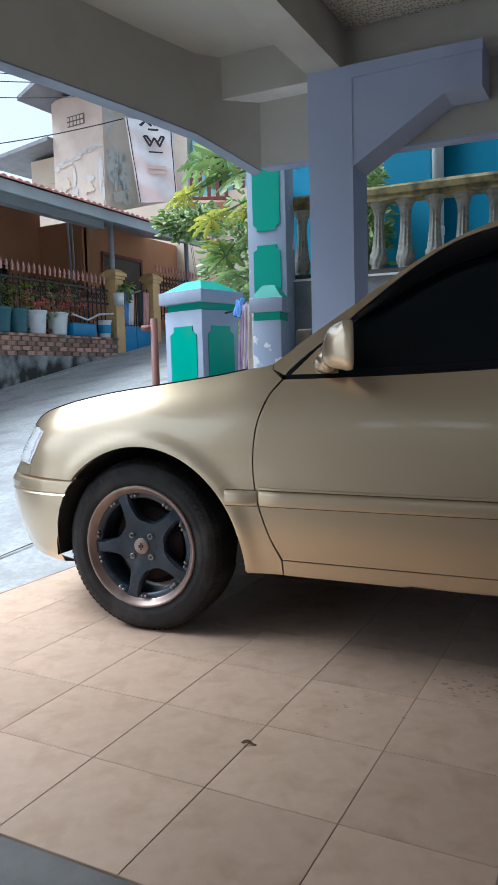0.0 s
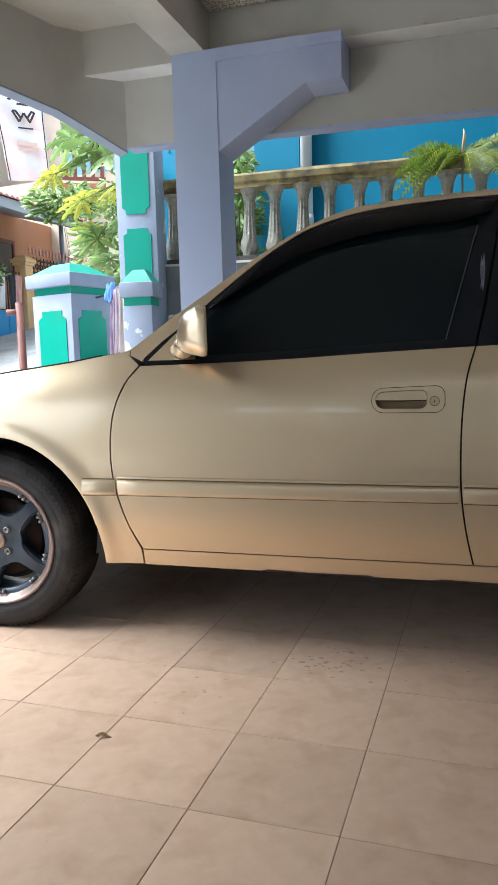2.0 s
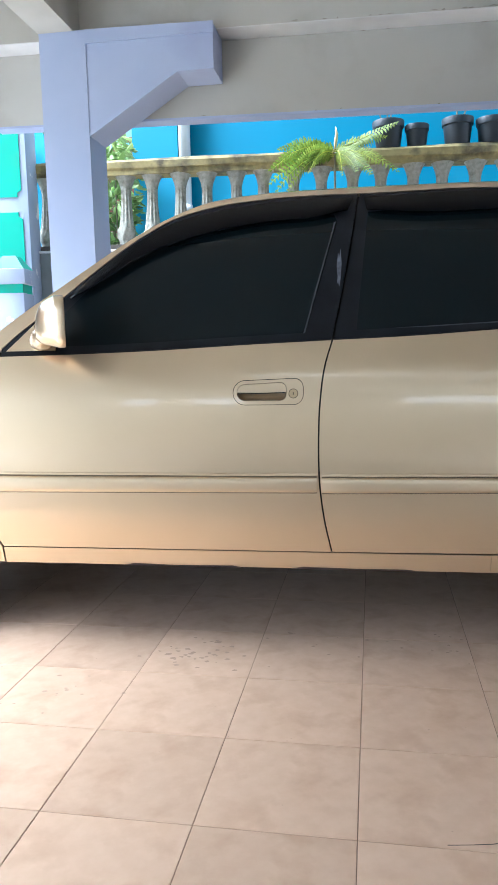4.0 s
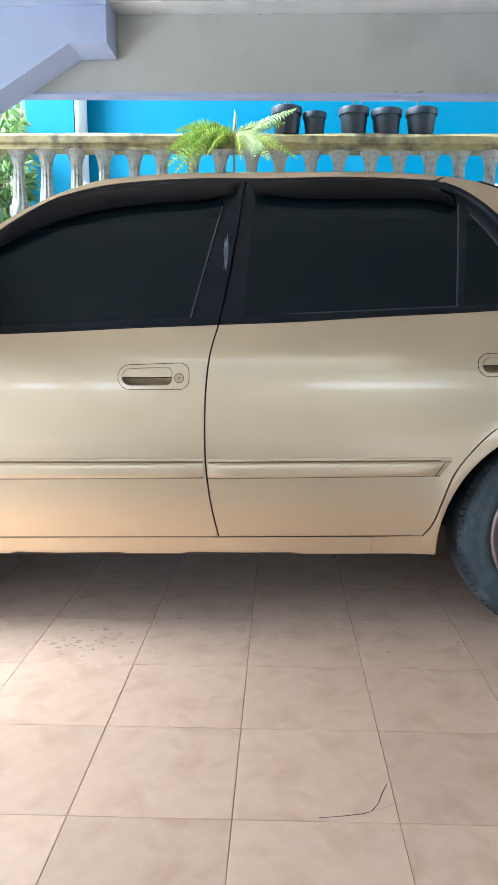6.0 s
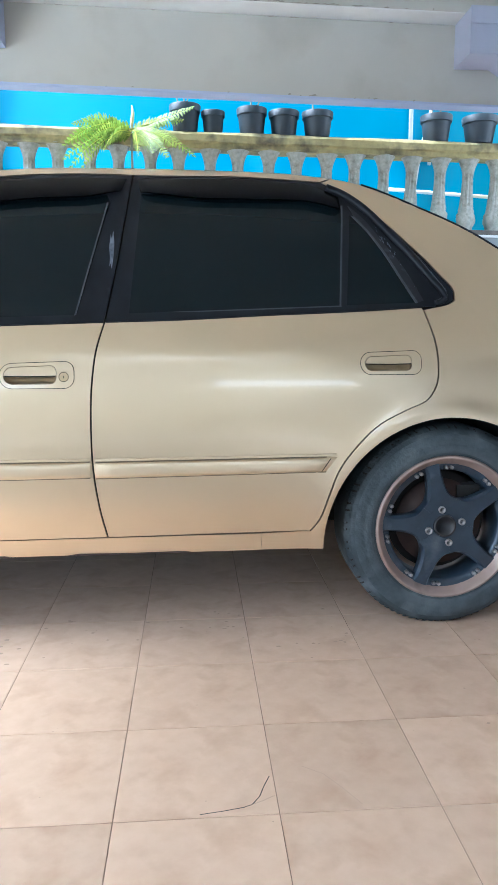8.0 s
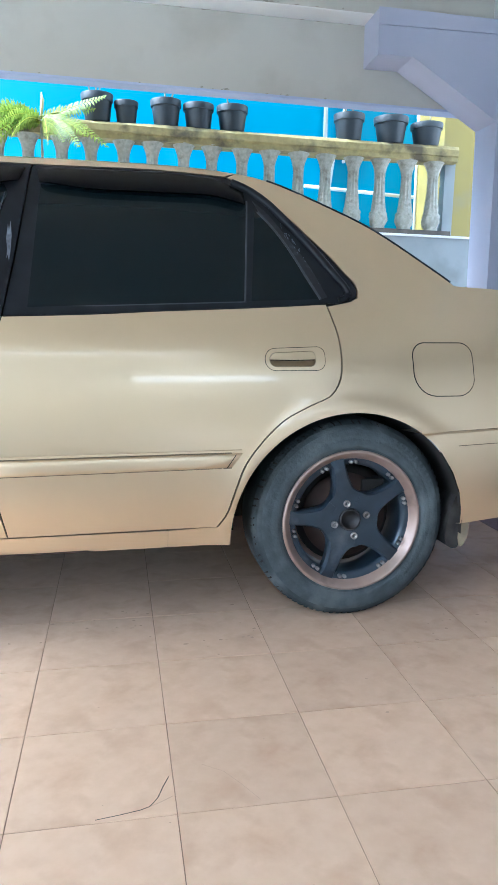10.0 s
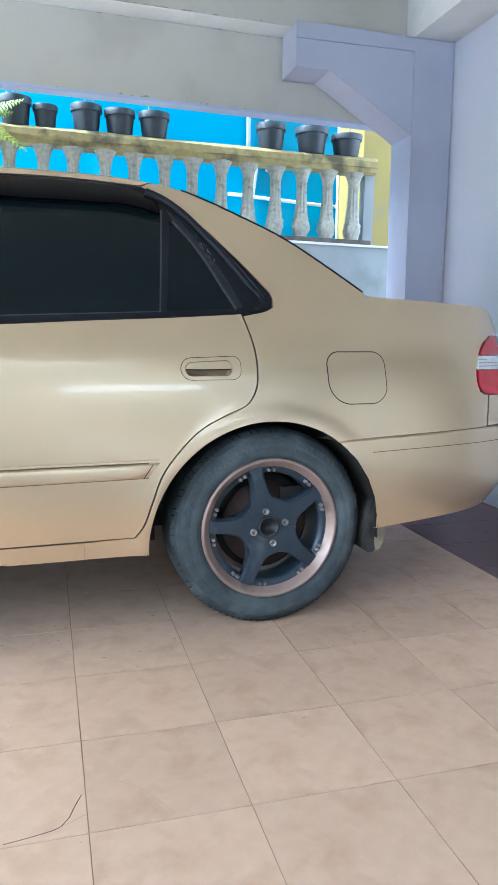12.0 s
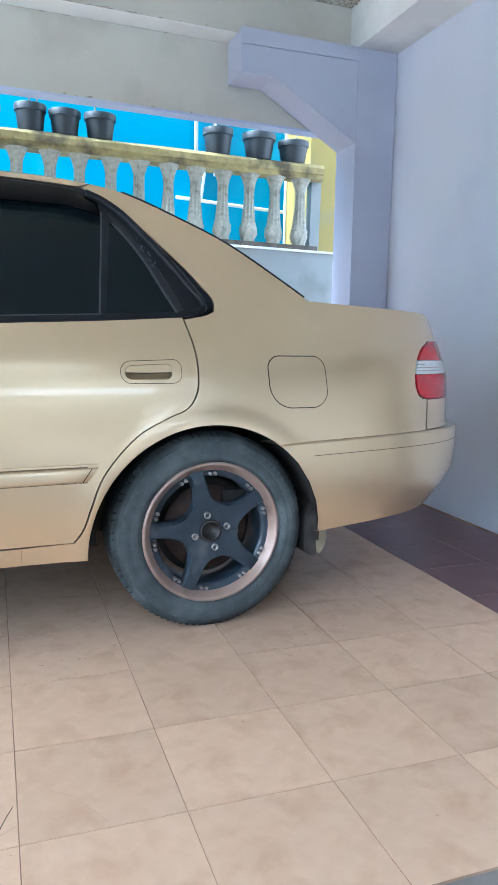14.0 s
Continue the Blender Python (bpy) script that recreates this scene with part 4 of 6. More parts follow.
def wrap(z, x0, front):
    """The plan curve round a bumper corner at height z, from x0 to the middle of the car."""
    reach, start, sign = (nose_reach(z), NOSE, -1) if front else (tail_reach(z), TAIL, 1)
    b, e = HALF - BASE(z), ROUND if front else SQUARE
    first = (min(max((x0 - start) * sign / reach, 0), 1)) ** (e / 2)
    a0 = math.asin(min(first, 1))
    out = []
    if (x0 - start) * sign < 0:
        out.append((x0, BASE(z)))
    for k in range(22):
        a = a0 + (math.pi / 2 - a0) * k / 21
        out.append((start + sign * reach * math.sin(a) ** (2 / e), HALF - b * max(math.cos(a), 0) ** (2 / e)))
    return out


def shell(name, rows, material, label=""):
    """Stacked plan curves, mirrored over the middle, as one mesh."""
    bm = bmesh.new()
    n = min(len(r) for _, r in rows)
    vs = []
    for z, r in rows:
        r = r[len(r) - n:]
        full = r + [(x, 2 * HALF - y) for x, y in r[-2::-1]]
        vs.append([bm.verts.new((x, y, z)) for x, y in full])
    for a, b in zip(vs, vs[1:]):
        for k in range(len(a) - 1):
            bm.faces.new((a[k], a[k + 1], b[k + 1], b[k]))
    bmesh.ops.recalc_face_normals(bm, faces=bm.faces[:])
    return part(name, bm, material, car, label, sharp=28)


def arch_x(z, c, sign):
    return c[0] + sign * math.sqrt(max(c[2] ** 2 - (z - c[1]) ** 2, 0))


def bumper(front):
    rows = []
    if front:
        zs = [(0.205, 0.05, -0.29), (0.215, 0.0, None), (0.25, -0.003, None), (0.30, 0.0, None), (0.36, 0.0, None), (0.42, 0.0, None), (0.466, 0.0, None), (0.472, 0.005, None), (0.478, 0.0, None), (0.50, 0.0, None), (0.518, 0.004, None), (0.525, 0.012, None), (0.5275, 0.06, None)]
    else:
        zs = [(0.262, 0.06, None), (0.275, 0.0, None), (0.32, 0.0, None), (0.38, 0.0, None), (0.44, 0.0, None), (0.50, 0.0, None), (0.535, 0.0, None), (0.553, 0.001, None), (0.559, 0.005, None), (0.562, 0.07, None)]
    for z, inn, x in zs:
        x0 = x if x is not None else arch_x(z, ARCH_F if front else ARCH_R, -1 if front else 1)
        rows.append((z, z, inn, x0))
    out = []
    for z, zz, inn, x0 in rows:
        r = wrap(zz, x0, front)
        if not front:
            # the tail end sweeps up towards the rear
            lift = lambda x: 0.055 * min(max((x - 2.8) / 0.5, 0), 1) * max(0.0, (0.45 - z) / 0.19) + 0.026 * min(max((x - 2.66) / 0.62, 0), 1) * min(max((z - 0.45) / 0.1, 0), 1)
        else:
            lift = lambda x: 0.02 * min(max((-0.3 - x) / 0.3, 0), 1) * max(0.0, (0.4 - z) / 0.19)
        c = (sum(p[0] for p in r) / len(r), HALF)
        r = [(x - (inn * 0.5 if x < 1 else -inn * 0.5) * -1 * (1 if abs(x - c[0]) > 0 else 0), y + inn, z + lift(x)) for x, y in r]
        out.append(r)
    bm = bmesh.new()
    n = 22
    vs = []
    for r in out:
        r = r[len(r) - n:] if len(r) == n else [r[0]] + r[len(r) - n + 1:]
        full = r + [(x, 2 * HALF - y, z) for x, y, z in r[-2::-1]]
        vs.append([bm.verts.new(p) for p in full])
    for a, b in zip(vs, vs[1:]):
        for k in range(len(a) - 1):
            bm.faces.new((a[k], a[k + 1], b[k + 1], b[k]))
    bmesh.ops.recalc_face_normals(bm, faces=bm.faces[:])
    return part("front_bumper" if front else "rear_bumper", bm, "gold", car, "gold painted plastic bumper", sharp=24)


bumper(True)
bm = bmesh.new()
tube(bm, [(x, side(x, FT(x)) + 0.004, FT(x) + 0.0005) for x in (-0.54 + 0.035 * k for k in range(28))], 0.0032, 6)
part("bonnet_gap", bm, "gap", fender)
rear_bumper = bumper(False)
# flat dark strip paints the shade of a groove that is not modelled
skin("bumper_groove", run(lambda x: 0.521 + 0.0405 * (x - 2.78), 2.775, 3.40, 20, 0.0012) + run(lambda x: 0.521 + 0.0405 * (x - 2.78), 3.40, 2.775, 20, -0.0010), "pocket", rear_bumper, off=-0.0006, depth=0.0, roll=0)
for cx, cz, rr in ((3.30, 0.335, 0.004), (3.36, 0.345, 0.005), (3.375, 0.375, 0.004), (3.19, 0.335, 0.0035), (3.395, 0.50, 0.005), (3.365, 0.40, 0.003)):
    skin("paint_chip", [(cx - rr, cz), (cx - rr * 0.3, cz + rr * 1.3), (cx + rr, cz + rr * 0.4), (cx + rr * 0.4, cz - rr)], "lamp_clear", rear_bumper, off=-0.003, depth=0.002, roll=0)
rows = [(z, [(x + 0.06 * (z - 0.53) / 0.17, y + 0.08 * (z - 0.53) / 0.17) for x, y in wrap(z, -0.66, True)]) for z in (0.53, 0.58, 0.63, 0.66)]
shell("nose_panel", rows, "gold")
rows = [(z, wrap(z, 3.402 if z < 0.9 else 3.35, False)) for z in (0.585, 0.64, 0.7, 0.76, 0.82, 0.87, 0.905, 0.935)]
shell("tail_panel", rows, "gold")


def lid(name, fn_edge, x0, x1, crown, material, n=26, label="", wrap_front=None):
    bm = bmesh.new()

    def fn(u, v):
        x = x0 + (x1 - x0) * u
        z = fn_edge(x)
        y0 = side(x, z) + 0.002
        y = y0 + (2 * (HALF - y0)) * v
        w = (2 * v - 1) ** 2
        return (x, y, z + crown * (1 - w * w * 0.6 - 0.4 * w))

    grid(bm, fn, n, 24)
    bmesh.ops.recalc_face_normals(bm, faces=bm.faces[:])
    return part(name, bm, material, car, label)


lid("bonnet", lambda x: FT(x), -0.72, 0.50, 0.022, "gold", label="gold bonnet")
lid("boot_lid", lambda x: DECK(x), 2.79, 3.318, 0.022, "gold", label="gold boot lid")
lid("roof_panel", lambda x: RAIL(x), 1.06, 2.26, 0.042, "gold", label="gold roof")
for name, x0, x1, bow in (("windscreen", 0.53, 1.06, -0.17), ("rear_window", 2.26, 2.79, 0.12)):
    bm = bmesh.new()

    def screen(u, v):
        x = x0 + (x1 - x0) * u
        z = RAIL(x) - 0.010
        y0 = side(x, z) + 0.012
        y = y0 + 2 * (HALF - y0) * v
        w = 1 - (2 * v - 1) ** 2
        near_roof = u if bow < 0 else 1 - u
        return (x + bow * w * (1 - 0.55 * near_roof), y, z + 0.046 * w * near_roof)

    grid(bm, screen, 14, 18)
    bmesh.ops.recalc_face_normals(bm, faces=bm.faces[:])
    glass = part(name, bm, "glass", car, "dark tinted screen")
    bm = bmesh.new()
    pts = []
    for k in range(25):
        x = x0 + (x1 - x0) * k / 24
        pts.append((x, side(x, RAIL(x)) + (0.014 if bow < 0 else 0.006), RAIL(x) - (0.008 if bow < 0 else -0.001)))
    tube(bm, pts, 0.005, 6)
    part("screen_rubber", bm, "trim", glass)

# underside and wheel wells
boxes("underbody", "under", (0.45, 2.05, 0.10, 1.51, 0.225, 0.30), (0.30, 2.20, 0.46, 1.15, 0.150, 0.30), (-0.5, 3.1, 0.34, 1.27, 0.27, 0.36), (0.42, 2.08, 0.04, 1.57, 0.26, 0.34), parent=car)
for cx, cz, r in (ARCH_F, ARCH_R):
    bm = bmesh.new()
    rr = r + 0.004

    def liner(u, v):
        a = radians(-4 + 188 * u)
        return (cx + rr * math.cos(a), -0.022 + 0.33 * v, cz + rr * math.sin(a))

    grid(bm, liner, 30, 2)
    bm.faces.new([bm.verts.new((x, 0.30, z)) for x, z in arc2(cx, cz, rr, -4, 184, 30)])
    o = part("wheel_well", bm, "under", car)
    mirrored(o)
bm = bmesh.new()
prism(bm, path2([(2.800, 0.360), (2.838, 0.357)], 0.05) + path2([(2.838, 0.295), (2.826, 0.225), (2.806, 0.193), (2.775, 0.205), (2.772, 0.25), (2.79, 0.33)]), -0.004, 0.16)
flap = part("mud_flap", bm, "rubber", car, "bent black rubber mud flap")
bm = bmesh.new()
prism(bm, path2([(2.816, 0.352), (2.846, 0.352)], 0.05) + path2([(2.847, 0.285), (2.836, 0.215), (2.820, 0.196), (2.812, 0.225), (2.820, 0.290)]), -0.008, -0.0045)
part("flap_edge", bm, "flap_dust", flap, "dusty tan edge of the mud flap")
mirrored(flap)
bm = bmesh.new()
tube(bm, [(3.0, 0.5, 0.25), (3.3, 0.5, 0.26), (3.44, 0.5, 0.27)], 0.022, 10)
part("exhaust_pipe", bm, "rust", car)
wheel("front_wheel", 0.0, 0.002, 3, 40, True, 45)
wheel("rear_wheel", WB, 0.002, 0, 32, False)
for x, first in ((0.0, 10), (WB, 50)):
    w = wheel("front_wheel" if x < 1 else "rear_wheel", x, 2 * HALF, 180, first, False)


# ---- ground and street ----
def street(x, y):
    return max(-1.2, min(0.2 * y + 0.05 * x - 0.07, 3.2))


def terrain(x, y):
    k = min(max((-0.96 - x) / 0.5, 0), 1)
    flat = -0.03
    if y > 3.25:
        flat = 1.32
    return flat + (street(x, y) - flat) * k


bm = bmesh.new()
xs = sorted({-300, -150, -80, -50, -30, -20, -14, 14, 20, 30, 50, 80, 150, 300} | {-10 + 0.5 * k for k in range(16)} | {-2.2, -1.8, -1.5, -1.4, -1.3, -1.2, -1.1, -1.0, -0.96, -0.9, 4, 6, 8, 10})
ys = sorted({-300, -150, -80, -50, -30, -20, -14, 17, 22, 30, 50, 80, 150, 300} | {-10 + 0.75 * k for k in range(34)} | {3.2, 3.26})
vs = [[bm.verts.new((x, y, terrain(x, y))) for y in ys] for x in xs]
for i in range(len(xs) - 1):
    for j in range(len(ys) - 1):
        bm.faces.new((vs[i][j], vs[i + 1][j], vs[i + 1][j + 1], vs[i][j + 1])).smooth = True
part("ground", bm, "road", label="pale worn concrete street climbing a hill", category="ground", kind="structure")
boxes("floor_slab", "grout", (-0.915, 3.93, -0.90, 3.1, -0.06, -0.0014), label="brown grout bed under the tiles", category="floor", kind="structure")
floor = bpy.data.objects["floor_slab"]
boxes("apron", "concrete", (-1.6, 8.0, -8.0, -0.896, -0.06, -0.006), label="rough grey concrete apron", category="pavement", kind="structure")
boxes("gutter_strip", "road", (-1.24, -0.93, -3.0, 2.9, -0.10, -0.022), label="grey concrete strip along the tiles", category="pavement", kind="structure")

bm = bmesh.new()
row = []
for k in range(9):
    x, y = -1.395 + 0.008 * k, 0.65 + 0.045 * k
    row.append([bm.verts.new((x + d, y + 0.01 * d, terrain(x + d, y) + 0.004)) for d in (-0.006, 0.006)])
for p, q in zip(row, row[1:]):
    bm.faces.new((p[0], p[1], q[1], q[0]))
part("street_joint", bm, "under", bpy.data.objects["ground"], "dark joint at the street edge")

# ---- carport ----
def beam_z(x):
    """The beams' underside falls a little towards the house wall."""
    return 2.481 - 0.0185 * (x + 0.16)


def fascia_z(x):
    """The hanging fascia's lower edge, which falls the same way."""
    return 2.094 - 0.0215 * x


def slab(name, material, x0, x1, y0, y1, zlo, zhi, **tags):
    bm = bmesh.new()
    vs = box(bm, x0, x1, y0, y1, 0, 1, 0)
    for v in vs:
        v.co.z = (zlo if v.co.z < 0.5 else zhi)(v.co.x)
    return part(name, bm, material, **tags)


# two slabs out of view, added to limit the light from the yard
slab("ceiling_yard", "cream", -2.35, 0.8, -4.7, -2.4, lambda x: beam_z(x) + 0.235, lambda x: beam_z(x) + 0.36, label="unseen cream slab over the yard, added to cut the skylight", category="ceiling", kind="structure")
slab("ceiling_yard_east", "cream", 2.6, 4.3, -4.2, -2.4, lambda x: beam_z(x) + 0.235, lambda x: beam_z(x) + 0.36, label="unseen cream slab beside the house, added to dim the car tail", category="ceiling", kind="structure")
slab("ceiling", "cream", -1.80, 4.3, -2.4, 2.27, lambda x: beam_z(x) + 0.235, lambda x: beam_z(x) + 0.36, label="cream painted concrete ceiling", category="ceiling", kind="structure")
slab("beam_long", "cream", -0.86, 3.93, 2.02, 2.17, beam_z, lambda x: beam_z(x) + 0.235, label="cream concrete beam over the columns", category="beam", kind="structure")
# white strip puts the light bounced off the street into the underside's colour
slab("beam_soffit", "white", -0.83, 3.92, 2.022, 2.168, lambda x: beam_z(x) - 0.004, beam_z, label="white strip for the bounced light under the long beam", category="beam", kind="structure")
slab("beam_fascia", "cream", -0.57, 4.3, 2.17, 2.265, lambda x: fascia_z(x) + 0.011, lambda x: beam_z(x) + 0.36, label="cream hanging fascia beam with stained face", category="beam", kind="structure")
slab("fascia_edge", "lilac", -0.57, 4.3, 2.168, 2.267, fascia_z, lambda x: fascia_z(x) + 0.011, label="lilac painted lower edge of the fascia", category="trim", kind="structure")
slab("beam_cross_1", "cream", -0.17, 0.022, -4.7, 2.02, beam_z, lambda x: beam_z(x) + 0.235, label="cream concrete cross beam", category="beam", kind="structure")
slab("beam_cross_2", "white", 3.685, 3.93, -2.4, 2.02, lambda x: beam_z(3.7), lambda x: beam_z(3.7) + 0.235, label="white concrete cross beam along the wall", category="beam", kind="structure")

# street-side fascia, with a splayed corner and a bowed lower edge
line = [((-0.57, 2.17), 2.085), ((-0.72, 2.045), 2.19), ((-0.85, 1.90), 2.278), ((-0.95, 1.50), 2.298), ((-1.04, 1.05), 2.30), ((-1.13, 0.62), 2.30), ((-2.29, -4.7), 2.30)]
for name, material, lo, hi, label in (("beam_street", "cream", 0.009, 2.81, "cream curved beam towards the street"), ("street_edge", "lilac_dull", 0.0, 0.009, "lilac lower edge of the street beam")):
    bm = bmesh.new()
    rings = []
    for (x, y), z in line:
        out = 0.0 if hi > 1 else 0.002
        zt = hi if hi > 1 else z + hi
        rings.append([bm.verts.new((x + out, y, z + lo)), bm.verts.new((x + out, y, zt)), bm.verts.new((x - 0.075 - out, y + 0.06, zt)), bm.verts.new((x - 0.075 - out, y + 0.06, z + lo))])
    for a, b in zip(rings, rings[1:]):
        for k in range(4):
            bm.faces.new((a[k], a[(k + 1) % 4], b[(k + 1) % 4], b[k]))
    bm.faces.new(rings[0])
    bm.faces.new(rings[-1][::-1])
    bmesh.ops.recalc_face_normals(bm, faces=bm.faces[:])
    part(name, bm, material, label=label, category="beam", kind="structure", sharp=40)

# unseen block, added to keep sun and sky off the blue wall
slab("upper_storey", "cream", -1.2, 4.3, -2.4, 2.26, lambda x: beam_z(x) + 0.37, lambda x: 11.0, label="unseen plain cream block over the carport, added as a sun shade", category="wall", kind="structure")

bm = bmesh.new()
rnd = random.Random(12)
for x0, x1, y, zf, n in ((0.78, 3.05, 2.0185, lambda x: beam_z(x) + 0.003, 34), (0.78, 3.05, 2.1665, lambda x: beam_z(x) - 0.004, 26), (0.3, 3.6, 2.1665, lambda x: fascia_z(x) + 0.013, 14)):
    for k in range(n):
        x = rnd.choice((rnd.uniform(x0, x1), rnd.gauss((x0 + x1) / 2 + 0.5, 0.25)))
        if x0 < x < x1:
            w, h, z = rnd.uniform(0.003, 0.022), rnd.uniform(0.001, 0.004), zf(x) + rnd.uniform(-0.002, 0.003)
            bm.faces.new([bm.verts.new(q) for q in ((x - w, y, z), (x - w * 0.2, y, z - h), (x + w, y, z), (x + w * 0.3, y, z + h * 1.6))])
part("mould_specks", bm, "mould_dark", bpy.data.objects["beam_long"], "dark mould specks along the beam edges", kind="stuff")

# columns with brackets
for n, x0, x1, sign, block, haunch in ((1, -0.165, 0.085, 1, 0.235, 0.515), (2, 3.69, 3.925, -1, 0.205, 0.487)):
    top = beam_z(x0) - 0.002
    o = boxes(f"column_{n}", "lilac" if n == 1 else "lilac_pale", (x0, x1, 1.93, 2.165, -0.03, top), label="lilac painted concrete column", category="column", kind="structure")
    bm = bmesh.new()
    a = x1 if sign > 0 else x0
    prism(bm, [(a, top - 0.001), (a + sign * 0.66, beam_z(a + sign * 0.66) - 0.003), (a + sign * 0.66, top - block), (a + sign * 0.475, top - block), (a, top - haunch)], 1.936, 2.162)
    part("bracket", bm, "lilac" if n == 1 else "lilac_pale", o, "lilac haunched bracket")
    bm = bmesh.new()
    prism(bm, [(a, top - 0.0005), (a + sign * 0.664, beam_z(a + sign * 0.66) - 0.0025), (a + sign * 0.664, top - 0.068), (a, top - 0.068)], 1.926, 1.9365)
    part("bracket_band", bm, "lilac" if n == 1 else "lilac_pale", o)

# two walls out of view, added dark against a glow on the rear quarter
boxes("wall_house_south", "dark_wall", (3.93, 4.13, -6.0, -2.2, -0.06, 2.75), label="unseen dark grey wall, added to dim the car reflections", category="wall", kind="structure")
boxes("wall_porch", "yard_wall", (3.93, 4.13, -2.2, -0.55, -0.06, 2.75), label="unseen dull grey wall, added to dim the car reflections", category="wall", kind="structure")
boxes("wall_house", "lilac_wall", (3.93, 4.13, -0.55, 2.165, -0.06, 2.75), label="smooth pale lilac house wall", category="wall", kind="structure")
# added unseen wall; its openings make the bright streaks mirrored in the doors
boxes("wall_behind", "cream", (-3.0, 8.0, -6.2, -6.0, -0.06, 2.05), label="unseen cream lower wall, added to brighten the car flank", category="wall", kind="structure")
boxes("wall_behind_upper", "yard_wall", (-3.0, -1.10, -6.2, -6.0, 2.05, 2.50), (-0.60, -0.25, -6.2, -6.0, 2.05, 2.50), (0.40, 2.25, -6.2, -6.0, 2.05, 2.50), (3.95, 8.0, -6.2, -6.0, 2.05, 2.50), (-3.0, 8.0, -6.2, -6.0, 2.50, 5.1),
      label="unseen dull grey upper wall, openings set for streaks on the doors", category="wall", kind="structure")

# patterned ceiling board
brd = slab("ceiling_board", "lace", 0.03, 3.68, -0.4, 2.012, lambda x: beam_z(x) + 0.222, lambda x: beam_z(x) + 0.234, label="cream ceiling board with dark scroll print", category="ceiling panel", kind="structure")
bm = bmesh.new()
rnd = random.Random(5)
for i in range(100):
    for j in range(12):
        cx, cy = 0.05 + i * 0.0365 + 0.01 * (j % 2), 1.995 - j * 0.0365
        r = 0.0155
        if i % 7 == 3 and j % 3 == 1:
            r = 0.019
        a0 = rnd.uniform(0, 6.28)
        pts = []
        for k in range(9):
            a = a0 + 4.6 * k / 8
            rr = r * (1 - 0.07 * k)
            pts.append((cx + rr * math.cos(a), cy + rr * math.sin(a)))
        z = beam_z(cx) + 0.2205
        w = 0.0027
        prev = None
        for (px, py), (qx, qy) in zip(pts, pts[1:]):
            nx, ny = -(qy - py), qx - px
            q = math.hypot(nx, ny)
            nx, ny = nx / q * w, ny / q * w
            bm.faces.new([bm.verts.new(p) for p in ((px - nx, py - ny, z), (px + nx, py + ny, z), (qx + nx, qy + ny, z), (qx - nx, qy - ny, z))])
part("scroll_print", bm, "lace_ink", brd)

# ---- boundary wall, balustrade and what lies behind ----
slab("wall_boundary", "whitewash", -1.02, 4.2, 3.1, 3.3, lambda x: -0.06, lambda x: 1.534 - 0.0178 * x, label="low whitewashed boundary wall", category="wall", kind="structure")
slab("wall_coping", "white", -0.86, 4.2, 3.085, 3.31, lambda x: 1.534 - 0.0178 * x, lambda x: 1.549 - 0.0178 * x, label="thin white coping of the boundary wall", category="trim", kind="structure")
bal = empty("balustrade", "weathered concrete balustrade with mossy yellow handrail", "balustrade", pose(0, 3.2, 0, 0, 1.02, 0))
bm = bmesh.new()
prof = [(-0.075, 2.045), (0.075, 2.045), (0.075, 2.075), (0.085, 2.085), (0.085, 2.125), (0.07, 2.145), (-0.07, 2.145), (-0.085, 2.125), (-0.085, 2.085), (-0.075, 2.075)]
n = 24
rings = []
for i in range(n + 1):
    x = -0.86 + (4.02 + 0.86) * i / n
    rings.append([bm.verts.new((x, y + 0.003 * math.sin(9 * x + j), z + 0.003 * math.sin(7 * x + 2 * j))) for j, (y, z) in enumerate(prof)])
for a, b in zip(rings, rings[1:]):
    for k in range(len(prof)):
        bm.faces.new((a[k], b[k], b[(k + 1) % len(prof)], a[(k + 1) % len(prof)]))
bm.faces.new(rings[0])
bm.faces.new(rings[-1][::-1])
bmesh.ops.recalc_face_normals(bm, faces=bm.faces[:])
part("handrail", bm, "rail", bal, "mossy yellow concrete handrail")
boxes("base_rail", "soot", (-0.86, 4.0, -0.07, 0.07, 1.549, 1.585), parent=bal, label="soot-blackened foot rail")
boxes("end_post", "whitewash", (3.965, 4.04, 0.0, 0.08, 1.549, 2.05), parent=bal)
bm = bmesh.new()
lathe(bm, [(0.046, 1.583), (0.050, 1.592), (0.045, 1.603), (0.052, 1.617), (0.059, 1.640), (0.061, 1.665), (0.057, 1.692), (0.049, 1.712), (0.051, 1.722), (0.046, 1.733), (0.042, 1.77), (0.037, 1.83), (0.034, 1.88), (0.034, 1.92), (0.037, 1.955), (0.043, 1.985), (0.052, 2.01), (0.062, 2.032), (0.076, 2.050)], seg=80)
for v in bm.verts:
    a, r = math.atan2(v.co.y, v.co.x), 0.0
    if 1.73 < v.co.z < 1.93:
        r = 0.085 * math.cos(10 * a)
    elif 1.60 < v.co.z < 1.715:
        r = 0.10 * math.cos(5 * a + 9 * math.sin(26 * (v.co.z - 1.6))) + 0.05 * math.cos(10 * a - 60 * (v.co.z - 1.6))
    v.co.x *= 1 + r
    v.co.y *= 1 + r
first = part("baluster", bm, "baluster", bal)
first.matrix_basis = pose(-0.78, 0, 0)
for k in range(1, 25):
    again(first, bal, pose(-0.78 + 0.194 * k + 0.006 * math.sin(3 * k), 0, 0, 0, 0, 23 * k))

# carried far up out of view to narrow the strip of skylight
boxes("wall_blue", "blue", (-0.30, 4.25, 3.92, 4.1, 1.2, 10.5), label="bright blue painted neighbour wall", category="wall", kind="structure")
